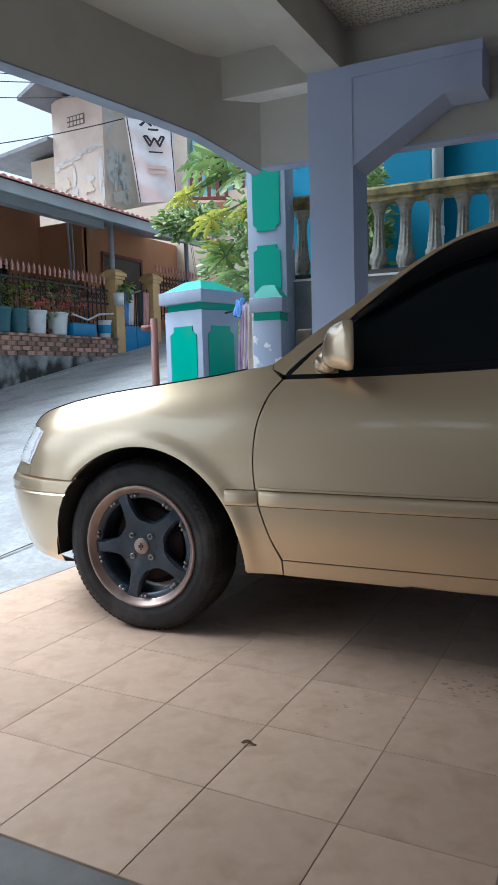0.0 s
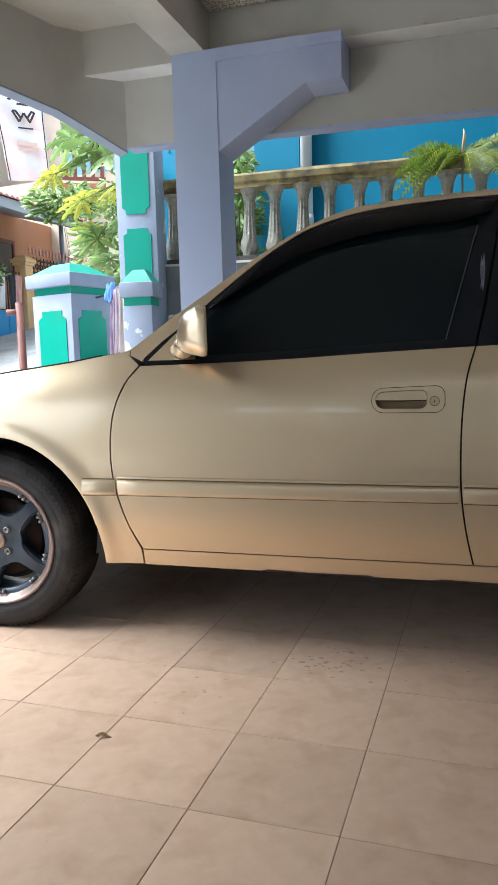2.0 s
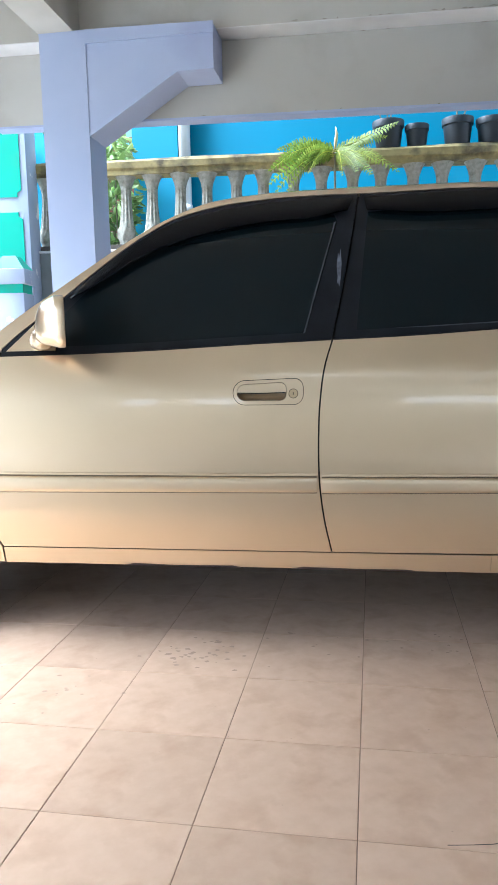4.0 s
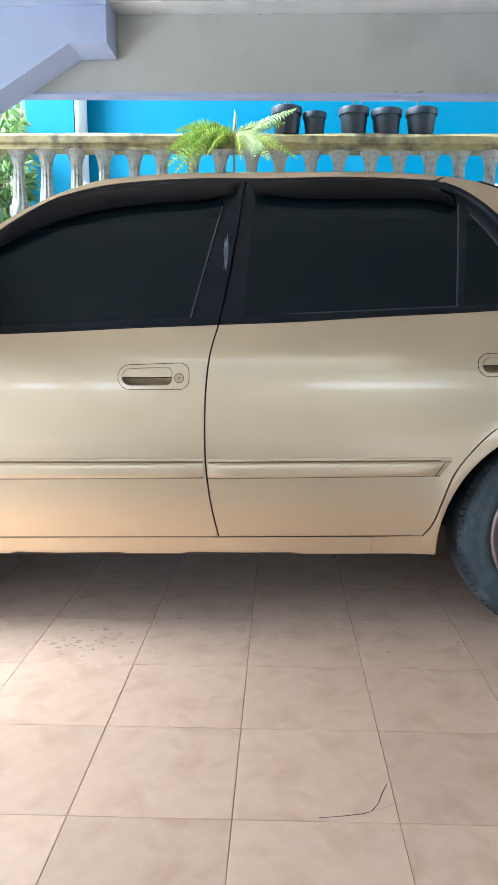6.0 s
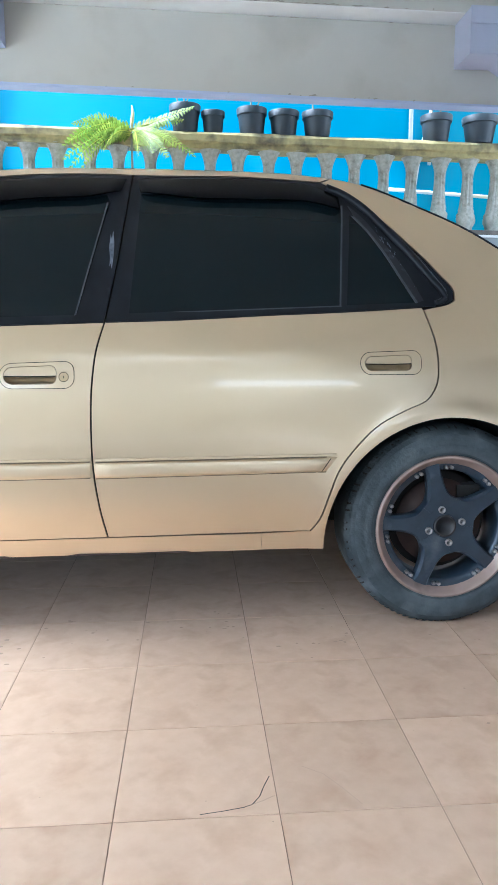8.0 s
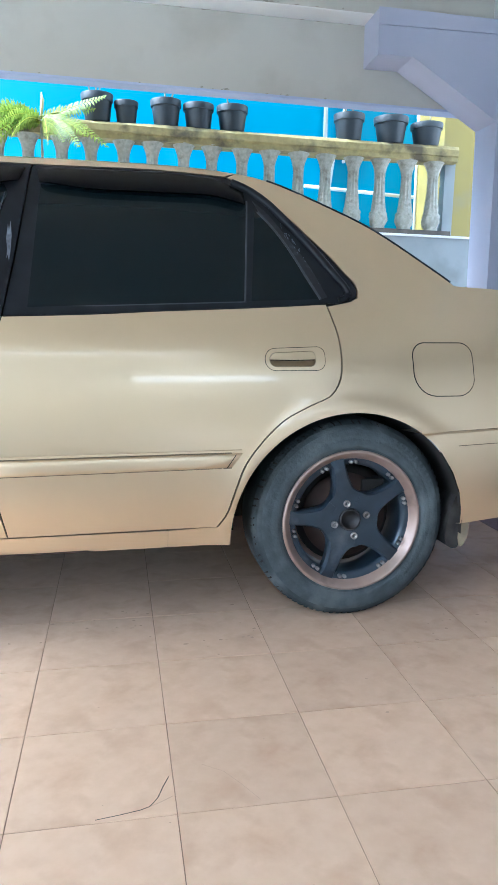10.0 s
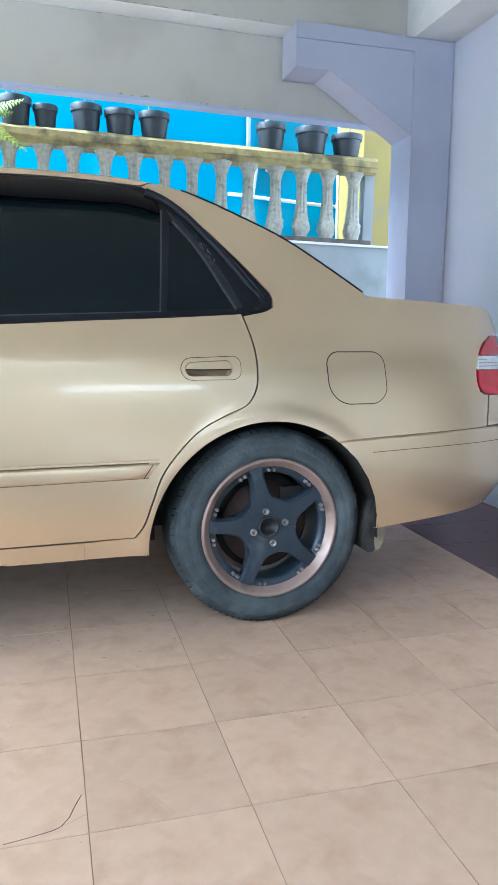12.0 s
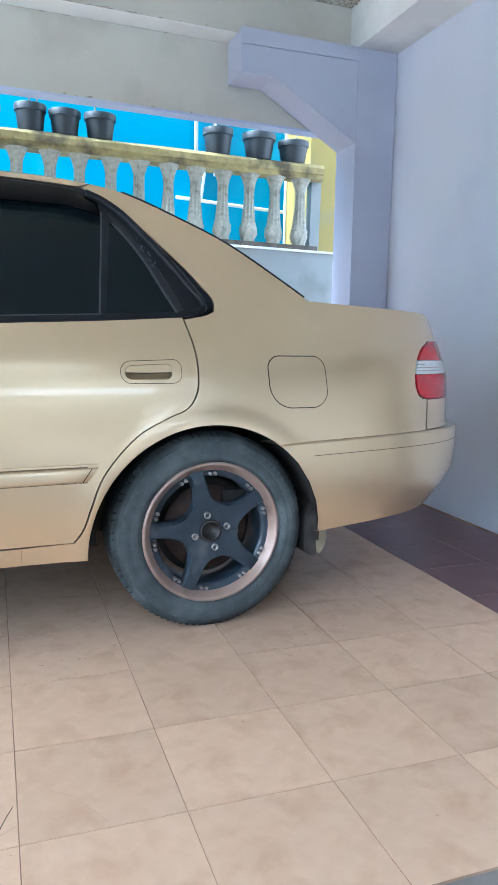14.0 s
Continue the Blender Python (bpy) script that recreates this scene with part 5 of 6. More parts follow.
boxes("wall_blue_return", "blue", (-0.30, 0.06, 3.80, 3.92, 1.2, 6.0), label="blue painted wall return", category="wall", kind="structure")
boxes("wall_blue_far", "blue", (-1.48, -1.02, 4.25, 4.35, 0.5, 5.0), label="blue painted wall behind the tall pillar", category="wall", kind="structure")
boxes("wall_yellow", "yellow", (4.075, 4.50, 3.40, 3.9, 1.2, 5.0), label="yellow painted wall end", category="wall", kind="structure")


def pipe(name, pts, r, label, material="pvc"):
    bm = bmesh.new()
    tube(bm, pts, r, 12)
    return part(name, bm, material, label=label, category="pipe")


dp = pipe("drain_pipe", [(0.105, 3.83, 1.32), (0.105, 3.83, 6.0)], 0.047, "white plastic drain pipe on the blue wall")
bm = bmesh.new()
for z in (1.93, 2.9, 4.1):
    bm = bmesh.new()
    lathe(bm, [(0.047, z - 0.03), (0.052, z - 0.03), (0.052, z + 0.03), (0.047, z + 0.03)], (0.105, 3.83, 0), "z", 16)
    part("pipe_joint", bm, "pvc", dp)
pipe("water_pipe", [(3.322, 3.89, 2.0), (3.322, 3.89, 4.0)], 0.016, "thin white water pipe on the blue wall")
pipe("water_pipe", [(3.474, 3.89, 2.1), (3.474, 3.89, 4.0)], 0.013, "thin white water pipe on the blue wall")
pipe("water_pipe", [(3.36, 3.885, 1.90), (3.40, 3.885, 2.2), (3.474, 3.885, 2.5)], 0.012, "thin white water pipe on the blue wall")
pipe("water_pipe", [(3.16, 3.88, 1.915), (3.4, 3.88, 1.90), (4.2, 3.88, 1.855)], 0.014, "thin white water pipe along the blue wall")
pipe("water_pipe", [(4.066, 3.87, 1.35), (4.066, 3.87, 2.6)], 0.012, "thin white water pipe on the blue wall")
bm = bmesh.new()
tube(bm, [(4.52, 3.38, 1.53), (4.52, 3.38, 2.18), (4.535, 3.38, 2.23), (4.57, 3.38, 2.26), (4.66, 3.38, 2.27)], 0.03, 12)
part("vent_pipe", bm, "pvc", label="white plastic pipe with an elbow beside the yellow wall", category="pipe")


# pots on the rail
def pot(x, top, bottom, h, z, twig):
    e = empty("plant_pot", "black plastic plant pot with a dry cutting on the handrail", "plant pot", pose(x, 3.2, z), "pots on the handrail")
    bm = bmesh.new()
    lathe(bm, [(0, 0.004), (bottom, 0.0), (bottom + 0.003, 0.004), (top * 0.95, h * 0.74), (top * 1.03, h * 0.75), (top * 1.06, h * 0.97), (top * 1.04, h), (top * 0.97, h), (top * 0.93, h * 0.86)], seg=32)
    part("pot_body", bm, "pot", e, sharp=35)
    bm = bmesh.new()
    lathe(bm, [(top * 0.95, h * 0.86), (0.0, h * 0.9)], seg=20)
    part("soil", bm, "soil", e)
    if twig:
        bm = bmesh.new()
        r = random.Random(int(x * 100))
        for k in range(twig):
            dx, dy = r.uniform(-0.03, 0.03), r.uniform(-0.03, 0.03)
            tube(bm, [(dx, dy, h * 0.85), (dx * 1.5 + r.uniform(-0.02, 0.02), dy, h + 0.05), (dx * 2 + r.uniform(-0.05, 0.05), dy, h + 0.12)], [0.006, 0.005, 0.003], 6)
        part("dry_stem", bm, "bark", e)


for x, top, bottom, h, twig in ((1.623, 0.097, 0.074, 0.170, 3), (1.804, 0.074, 0.056, 0.138, 0), (2.057, 0.095, 0.073, 0.165, 2), (2.268, 0.096, 0.075, 0.155, 0),
                                (2.490, 0.098, 0.075, 0.160, 1), (3.290, 0.100, 0.077, 0.170, 2), (3.588, 0.112, 0.083, 0.172, 0), (3.848, 0.106, 0.080, 0.150, 1)):
    z = 2.147 - 0.0178 * x
    pot(x, top, bottom, h, z, twig)


def frond(bm, rib, base, way, length, rise, droop, tilt, n=20, width=0.062):
    """An arching fern frond: a thin rib with narrow paired leaflets in a tilted plane."""
    base, way = Vector(base), Vector(way).normalized()
    pts = [base + way * length * t + Vector((0, 0, rise * t - droop * t * t)) for t in (k / n for k in range(n + 1))]
    tube(rib, pts, [0.0032 * (1 - 0.75 * k / n) for k in range(n + 1)], 5, False)
    flat = way.cross(Vector((0, 0, 1))).normalized()
    for k in range(2, n + 1):
        w = width * math.sin(math.pi * (0.16 + 0.80 * k / n)) ** 0.7 * rnd.uniform(0.85, 1.1)
        f = (pts[k] - pts[k - 1]).normalized()
        sidev = (flat * math.cos(tilt) + f.cross(flat) * math.sin(tilt)).normalized()
        for sg in (-1, 1):
            d = (sidev * sg + f * rnd.uniform(0.25, 0.5) + Vector((0, 0, -0.18))).normalized()
            e = f * (length / n * 0.40)
            foot, tip = pts[k] - f * 0.5 * (sg > 0) * length / n, None
            mid, tip = foot + d * w * 0.5 + Vector((0, 0, 0.004)), foot + d * w + Vector((0, 0, -0.10 * w))
            bm.faces.new([bm.verts.new(q) for q in (foot - e * 0.8, mid - e, tip, mid + e, foot + e * 0.8)])


e = empty("fern_plant", "bright green feathery fern growing through the balustrade", "plant", pose(1.285, 3.08, 2.0))
bm, rib = bmesh.new(), bmesh.new()
rnd = random.Random(2)
for dx, dy, length, rise, droop, tilt in ((-1, -0.15, 0.44, 0.19, 0.26, 0.9), (-1, 0.1, 0.38, 0.22, 0.15, 0.7), (-1, -0.3, 0.43, 0.10, 0.27, 1.0), (-1, -0.5, 0.40, 0.06, 0.30, 1.1), (-1, 0.35, 0.33, 0.16, 0.16, 0.6),
                                          (-1, -0.7, 0.36, 0.0, 0.26, 1.0), (1, -0.1, 0.38, 0.17, 0.03, 0.9), (1, 0.2, 0.26, 0.16, 0.04, 0.8), (1, -0.4, 0.30, 0.05, 0.16, 1.0), (1, -0.25, 0.42, 0.03, 0.20, 0.9),
                                          (0.5, -0.8, 0.26, 0.02, 0.17, 1.1), (0.9, -0.6, 0.28, -0.02, 0.17, 1.1), (-0.4, -0.8, 0.30, 0.03, 0.20, 1.0), (0.15, -0.9, 0.25, 0.0, 0.2, 1.2), (-0.7, -0.6, 0.30, 0.12, 0.2, 0.9), (0.3, 0.6, 0.22, 0.14, 0.06, 0.8), (-1, -0.05, 0.42, 0.14, 0.22, 1.2), (-1, -0.4, 0.36, 0.14, 0.24, 0.7), (-0.9, -0.2, 0.28, 0.20, 0.14, 1.1), (0.8, -0.3, 0.30, 0.10, 0.14, 1.2), (0.6, -0.6, 0.30, 0.04, 0.2, 0.8), (1, 0.0, 0.33, 0.12, 0.06, 1.2)):
    frond(bm, rib, (rnd.uniform(-0.02, 0.02), rnd.uniform(-0.02, 0.02), rnd.uniform(0.06, 0.11)), (dx, dy, 0), length, rise, droop, tilt)
part("fronds", bm, "fern", e, kind="stuff")
part("ribs", rib, "leaf_yellow", e)
bm = bmesh.new()
tube(bm, [(0.01, 0.02, -0.44), (0, 0.01, -0.2), (0, 0, 0.10)], [0.009, 0.008, 0.007], 7)
part("stem", bm, "bark", e)
bm = bmesh.new()
tube(bm, [(0.0, 0, 0.10), (0.006, 0, 0.16), (0.012, 0, 0.205), (0.006, 0, 0.25)], [0.006, 0.011, 0.010, 0.002], 8)
part("young_shoot", bm, "shoot", e, "pale unrolling young frond")


def leaf_clump(name, centre, spread, count, size, material, label, category, seed=1, stems=6, base=None):
    """Many pointed leaves on thin stems round a centre."""
    rnd = random.Random(seed)
    e = empty(name, label, category, pose(*(base or centre)))
    off = Vector(centre) - Vector(base or centre)
    bm, bs = bmesh.new(), bmesh.new()
    for k in range(stems):
        tip = off + Vector([rnd.uniform(-0.7, 0.7) * s for s in spread])
        foot = Vector((rnd.uniform(-0.04, 0.04), rnd.uniform(-0.04, 0.04), 0 if base else -spread[2]))
        tube(bs, [foot, foot * 0.4 + tip * 0.6 + Vector((0, 0, 0.05)), tip], [0.009, 0.006, 0.003], 5)
    for k in range(count):
        while True:
            q = Vector([rnd.uniform(-1, 1) for _ in range(3)])
            if 0.15 < q.length < 1:
                break
        p = off + Vector([q[i] * spread[i] for i in range(3)])
        d = Vector((q.x + rnd.uniform(-0.6, 0.6), q.y + rnd.uniform(-0.6, 0.6), rnd.uniform(-0.7, 0.35))).normalized()
        s = d.cross(Vector((rnd.uniform(-0.3, 0.3), rnd.uniform(-0.3, 0.3), 1))).normalized()
        ln = size * rnd.uniform(0.6, 1.2)
        up = s.cross(d) * ln * 0.12
        vs = [bm.verts.new(v) for v in (p, p + d * ln * 0.35 + s * ln * 0.22 - up, p + d * ln * 0.75 + s * ln * 0.16 - up, p + d * ln, p + d * ln * 0.75 - s * ln * 0.16 - up, p + d * ln * 0.35 - s * ln * 0.22 - up)]
        mid = bm.verts.new(p + d * ln * 0.5 + up * 0.4)
        for i in range(6):
            bm.faces.new((vs[i], vs[(i + 1) % 6], mid))
    part("leaves", bm, material, e, kind="stuff")
    part("stems", bs, "bark", e)
    return e


leaf_clump("shrub", (-0.37, 3.58, 1.95), (0.14, 0.16, 0.58), 380, 0.11, "leaf", "green leafy shrub behind the balustrade", "shrub", 3, 8, (-0.37, 3.58, 1.32))
leaf_clump("shrub", (-0.72, 4.75, 1.95), (0.30, 0.25, 0.85), 520, 0.14, "leaf", "dark green shrub behind the blue wall's corner", "shrub", 5, 8, (-0.72, 4.75, 1.32))

# ---- gate posts at the street ----
def gate_post(name, at, w, h, label, paint):
    e = empty(name, label, "gate post", at)
    hw = w / 2
    boxes("shaft", paint, (-hw, hw, -hw, hw, -0.8, h), parent=e, bevel=0.006, sharp=30)
    boxes("cap_neck", "green", (-hw * 0.92, hw * 0.92, -hw * 0.92, hw * 0.92, h, h + 0.055), parent=e)
    boxes("cap_band", paint, (-hw * 1.16, hw * 1.16, -hw * 1.16, hw * 1.16, h + 0.055, h + 0.15), parent=e, bevel=0.006, sharp=30)
    bm = bmesh.new()
    a = [bm.verts.new((sx * hw * 1.05, sy * hw * 1.05, h + 0.15)) for sx, sy in ((-1, -1), (1, -1), (1, 1), (-1, 1))]
    b = [bm.verts.new((sx * hw * 0.42, sy * hw * 0.42, h + 0.235)) for sx, sy in ((-1, -1), (1, -1), (1, 1), (-1, 1))]
    bm.faces.new(b)
    for k in range(4):
        bm.faces.new((a[k], a[(k + 1) % 4], b[(k + 1) % 4], b[k]))
    part("cap_top", bm, "green_cap", e, "pale green pyramid cap")
    return e


def notched(w, z0, z1, n):
    """A panel outline with stepped corners."""
    return [(-w + n, z0), (w - n, z0), (w - n, z0 + n), (w, z0 + n * 1.6), (w, z1 - n * 1.6), (w - n, z1 - n), (w - n, z1), (-w + n, z1), (-w + n, z1 - n), (-w, z1 - n * 1.6), (-w, z0 + n * 1.6), (-w + n, z0 + n)]


pa = gate_post("gate_post", pose(-1.604, 3.149, 0, 0, 0, -14), 0.41, 1.385, "grey and emerald masonry gate post with pyramid cap", "post_grey")
for rz in (0, -90, 90, 180):
    bm = bmesh.new()
    prism(bm, notched(0.144, 0.2, 1.265, 0.04), -0.211, -0.203)
    o = part("panel", bm, "green", pa)
    o.matrix_basis = pose(0, 0, 0, 0, 0, rz)
pc = gate_post("gate_post", pose(-0.745, 2.62, 0, 0, 0, 8), 0.20, 1.235, "small peeling grey gate post with green pyramid cap", "post_white")
pt = empty("tall_pillar", "tall white pillar with emerald stepped panels", "pillar", pose(-0.915, 3.02, 0, 0, 0, 6))
boxes("shaft", "post_white", (-0.145, 0.145, -0.10, 0.10, -0.2, 2.9), parent=pt, bevel=0.005, sharp=30)
for z0, z1 in ((1.30, 1.80), (1.90, 2.75)):
    bm = bmesh.new()
    prism(bm, notched(0.102, z0, z1, 0.028), -0.107, -0.099)
    part("panel", bm, "green", pt)
boxes("stone_pot", "bark", (-0.06, 0.06, -0.06, 0.06, 0.0, 0.16), label="small brown pot on the wall", category="pot", bevel=0.02, sharp=40).matrix_basis = pose(-0.56, 2.80, 1.02)
boxes("pot_ledge", "whitewash", (-0.70, -0.42, 2.68, 3.1, -0.06, 1.02), label="short whitewashed wall by the pillar", category="wall", kind="structure")

# clothes over the low gate
bm = bmesh.new()
tube(bm, [(-1.36, 3.10, 1.36), (-0.84, 2.66, 1.36)], 0.008, 6)
part("clothes_line", bm, "iron", label="thin rail strung between two gate posts", category="line")


def cloth(name, x, y, wide, top, bottom, material, label):
    bm = bmesh.new()
    d = Vector((0.45, -0.37, 0)).normalized()
    nrm = Vector((d.y, -d.x, 0))

    def fn(u, v):
        f = (u - 0.5) * wide * (1 - 0.25 * (1 - v))
        wob = 0.025 * math.sin(14 * u + 3 * v) * (1.2 - v) + 0.01 * math.sin(31 * u)
        p = Vector((x, y, 0)) + d * f + nrm * wob
        return (p.x, p.y, bottom + (top - bottom) * v + 0.01 * math.sin(9 * u))

    grid(bm, fn, 20, 12)
    o = part(name, bm, material, label=label, category="cloth")
    s = o.modifiers.new("thick", "SOLIDIFY")
    s.thickness = 0.004
    return o


cloth("hanging_cloth", -1.04, 2.80, 0.16, 1.385, 0.85, "purple", "purple cloth hung beside the gate post")
cloth("hanging_cloth", -0.955, 2.73, 0.22, 1.375, 0.75, "beigecloth", "beige striped cloth hung beside the gate post")
cloth("hanging_cloth", -1.10, 2.85, 0.13, 1.42, 1.30, "bluecloth", "crumpled blue cloth on the gate rail")
rp = empty("rusty_post", "rusty brown steel post with a stub arm", "post", pose(-1.63, 2.52, 0))
bm = bmesh.new()
tube(bm, [(0, 0, -0.2), (0, 0, 1.30)], 0.027, 14)
part("pole", bm, "redbrown", rp)
bm = bmesh.new()
tube(bm, [(-0.085, -0.03, 1.235), (0.0, 0.0, 1.235)], 0.02, 12)
part("arm", bm, "redbrown", rp)

# ---- papaya tree ----
tr = empty("papaya_tree", "papaya tree with large lobed leaves, some yellowing", "tree", pose(-1.62, 4.75, 0.6))
bm = bmesh.new()
tube(bm, [(0, 0, 0), (0.05, 0.02, 0.8), (0.09, 0.0, 1.6), (0.08, 0.0, 2.5)], [0.075, 0.062, 0.05, 0.035], 12)
part("trunk", bm, "bark", tr)


def papaya_leaf(bm, stem_bm, root, centre, size, tilt, turn):
    """A lobed leaf: nine pointed fingers with side teeth round the stalk's end."""
    root, centre = Vector(root), Vector(centre)
    tube(stem_bm, [root, root * 0.5 + centre * 0.5 + Vector((0, 0, 0.06)), centre], [0.012, 0.009, 0.006], 5)
    m = Matrix.Translation(centre) @ Euler((radians(tilt[0]), radians(tilt[1]), radians(turn))).to_matrix().to_4x4()
    for k in range(9):
        a = radians(-152 + 38 * k)
        ln = size * (1 - 0.30 * abs(k - 4) / 4)
        d, s = Vector((math.cos(a), math.sin(a), 0)), Vector((-math.sin(a), math.cos(a), 0))
        prof = [(0.0, 0.02), (0.32, 0.075), (0.42, 0.20), (0.52, 0.09), (0.62, 0.22), (0.70, 0.09), (0.82, 0.13), (1.0, 0.0)]
        drop = lambda t: Vector((0, 0, -0.22 * size * t * t))
        for sg in (-1, 1):
            pts = [bm.verts.new(m @ (d * ln * t + s * sg * ln * w * 1.05 + drop(t))) for t, w in prof]
            mid = [bm.verts.new(m @ (d * ln * t + drop(t) + Vector((0, 0, 0.015 * size)))) for t, w in prof]
            for i in range(len(prof) - 1):
                vs = [mid[i], mid[i + 1], pts[i + 1], pts[i]]
                bm.faces.new(vs if sg < 0 else vs[::-1])


green_bm, yellow_bm, stalks = bmesh.new(), bmesh.new(), bmesh.new()
rnd = random.Random(11)
for dx, dy, z, size, yellow in ((-1.0, -0.35, 2.05, 0.20, 1), (-0.84, -0.38, 2.06, 0.22, 1), (-0.52, -0.45, 1.78, 0.32, 1), (-0.40, -0.35, 2.34, 0.36, 0), (-0.62, -0.30, 2.20, 0.34, 0), (-0.27, -0.38, 2.16, 0.34, 0), (-0.40, -0.42, 1.42, 0.26, 0),
                                (-0.26, -0.45, 1.22, 0.28, 0), (-0.42, -0.40, 1.50, 0.24, 1), (-0.12, -0.45, 1.58, 0.30, 0), (0.1, -0.45, 1.9, 0.36, 0), (-0.15, 0.1, 2.45, 0.42, 0), (0.25, -0.2, 2.3, 0.4, 0), (-0.30, -0.40, 0.98, 0.26, 0), (-0.10, -0.45, 1.05, 0.26, 0),
                                (-0.75, -0.2, 2.42, 0.34, 0), (0.3, -0.1, 1.6, 0.36, 0), (-0.16, -0.5, 1.82, 0.26, 1), (-0.05, -0.4, 2.5, 0.36, 0), (-0.20, -0.45, 0.72, 0.24, 0), (0.02, -0.5, 0.85, 0.26, 0)):
    papaya_leaf(yellow_bm if yellow else green_bm, stalks, (0.08, 0.0, min(z + 0.25, 2.45) if z > 1.6 else z + 0.1), (dx, dy, z), size, (rnd.uniform(20, 55), rnd.uniform(-25, 25)), rnd.uniform(200, 300))
part("leaves", green_bm, "leaf", tr, kind="stuff")
part("yellow_leaves", yellow_bm, "leaf_yellow", tr, "yellowing leaves", kind="stuff")
part("leaf_stalks", stalks, "leaf", tr)
leaf_clump("shrub", (-4.4, 7.6, 3.22), (0.50, 0.4, 0.26), 420, 0.17, "leaf", "dense green shrub behind the papaya", "shrub", 8, 2, (-4.2, 7.6, 1.3))
leaf_clump("shrub", (-2.85, 6.2, 2.25), (0.50, 0.4, 0.85), 620, 0.15, "leaf", "tall green shrub beside the papaya", "shrub", 9, 8, (-2.85, 6.2, 1.0))

# ---- house across the street: s along the street, d away from it ----
H0, HA = Vector((-6.5, 5.91, 0)), Vector((0, 1, 0))
HOUSE = Matrix.Translation(H0) @ Matrix.Rotation(math.atan2(HA.y, HA.x), 4, "Z")  # local x along, local y away from the street
hz = lambda s: 0.79 + 0.2 * s
ret = boxes("wall_retaining", "mould", (-9, 2.58, 0.0, 0.3, -1.5, 1.27), label="mould-blackened concrete retaining wall", category="wall", kind="structure")
ret.matrix_basis = HOUSE
o = boxes("wall_brick_bed", "mortar", (-9, 2.58, 0.02, 0.28, 1.27, 1.56), label="dark mortar of a low brick wall", category="wall", kind="structure")
o.matrix_basis = HOUSE
cp = boxes("wall_brick_coping", "brick", (-9, 2.58, -0.02, 0.32, 1.56, 1.60), label="stained brick coping on the low wall", category="trim", kind="structure")
cp.matrix_basis = HOUSE
bm = bmesh.new()
box(bm, 0, 0.185, 0, 0.04, 0, 0.062)
first = part("brick", bm, "brick", o)
first.matrix_basis = pose(2.38, 0.005, 1.275)
for r in range(4):
    for c in range(24):
        if r or c:
            again(first, o, pose(2.38 - 0.2 * c - 0.1 * (r % 2), 0.005 - 0.006 * ((r * 7 + c * 3) % 3), 1.275 + 0.072 * r))


bm = bmesh.new()
prism(bm, [(-9, hz(-9) - 0.1), (2.6, hz(2.6) - 0.1), (2.6, hz(2.6) + 0.035), (-9, hz(-9) + 0.035)], -0.2, -0.001)
o = part("street_kerb", bm, "road", label="pale concrete strip along the retaining wall", category="kerb", kind="structure")
o.matrix_basis = HOUSE


def in_house(ob):
    ob.matrix_basis = HOUSE @ ob.matrix_basis
    return ob


hs = in_house(empty("street_house", "orange single-storey house with red tiled porch roof", "house"))
boxes("wall", "orange", (-9, 3.6, 2.6, 2.8, 0.5, 4.23), (3.6, 8.0, 1.5, 1.7, 0.5, 3.97), (3.55, 3.67, 1.5, 2.8, 0.5, 3.97), parent=hs)
for s0, s1, z0, z1, d in ((1.2, 2.6, 2.2, 3.1, 2.6), (-1.2, 0.2, 2.2, 3.1, 2.6), (4.15, 5.4, 2.7, 3.38, 1.5)):
    w = boxes("window", "dark", (s0, s1, d - 0.03, d + 0.02, z0, z1), parent=hs)
    boxes("window_frame", "redbrown", (s0 - 0.06, s1 + 0.06, d - 0.05, d - 0.02, z1, z1 + 0.07), (s0 - 0.06, s1 + 0.06, d - 0.05, d - 0.02, z0 - 0.07, z0), (s0 - 0.06, s0, d - 0.05, d - 0.02, z0, z1), (s1, s1 + 0.06, d - 0.05, d - 0.02, z0, z1), parent=w)
boxes("porch_fascia", "grey", (-9, 5.6, -0.57, -0.50, 3.40, 3.56), parent=hs)
bm = bmesh.new()
for v in box(bm, -9, 5.6, -0.50, 2.7, 0, 0.03):
    v.co.z += 3.49 + 0.236 * (v.co.y + 0.5)
part("porch_ceiling", bm, "grey", hs, "sloping grey porch ceiling")
boxes("porch_beam", "grey", (-9, 2.9, 0.45, 0.62, 3.575, 3.715), parent=hs)
for s in (2.92, 5.45, -3.0):
    bm = bmesh.new()
    tube(bm, [(s, 0.32, hz(s)), (s, 0.32, 3.69)], 0.045, 10)
    part("porch_post", bm, "grey", hs)
for s in (3.02, 3.12):
    bm = bmesh.new()
    tube(bm, [(s + 0.04, 1.4, 2.75), (s, 1.4, 3.94)], 0.022, 8)
    part("rope", bm, "grey", hs)
# roof: rows of curved tiles over a plane that climbs away from the street
bm = bmesh.new()
cols, rws = 104, 8
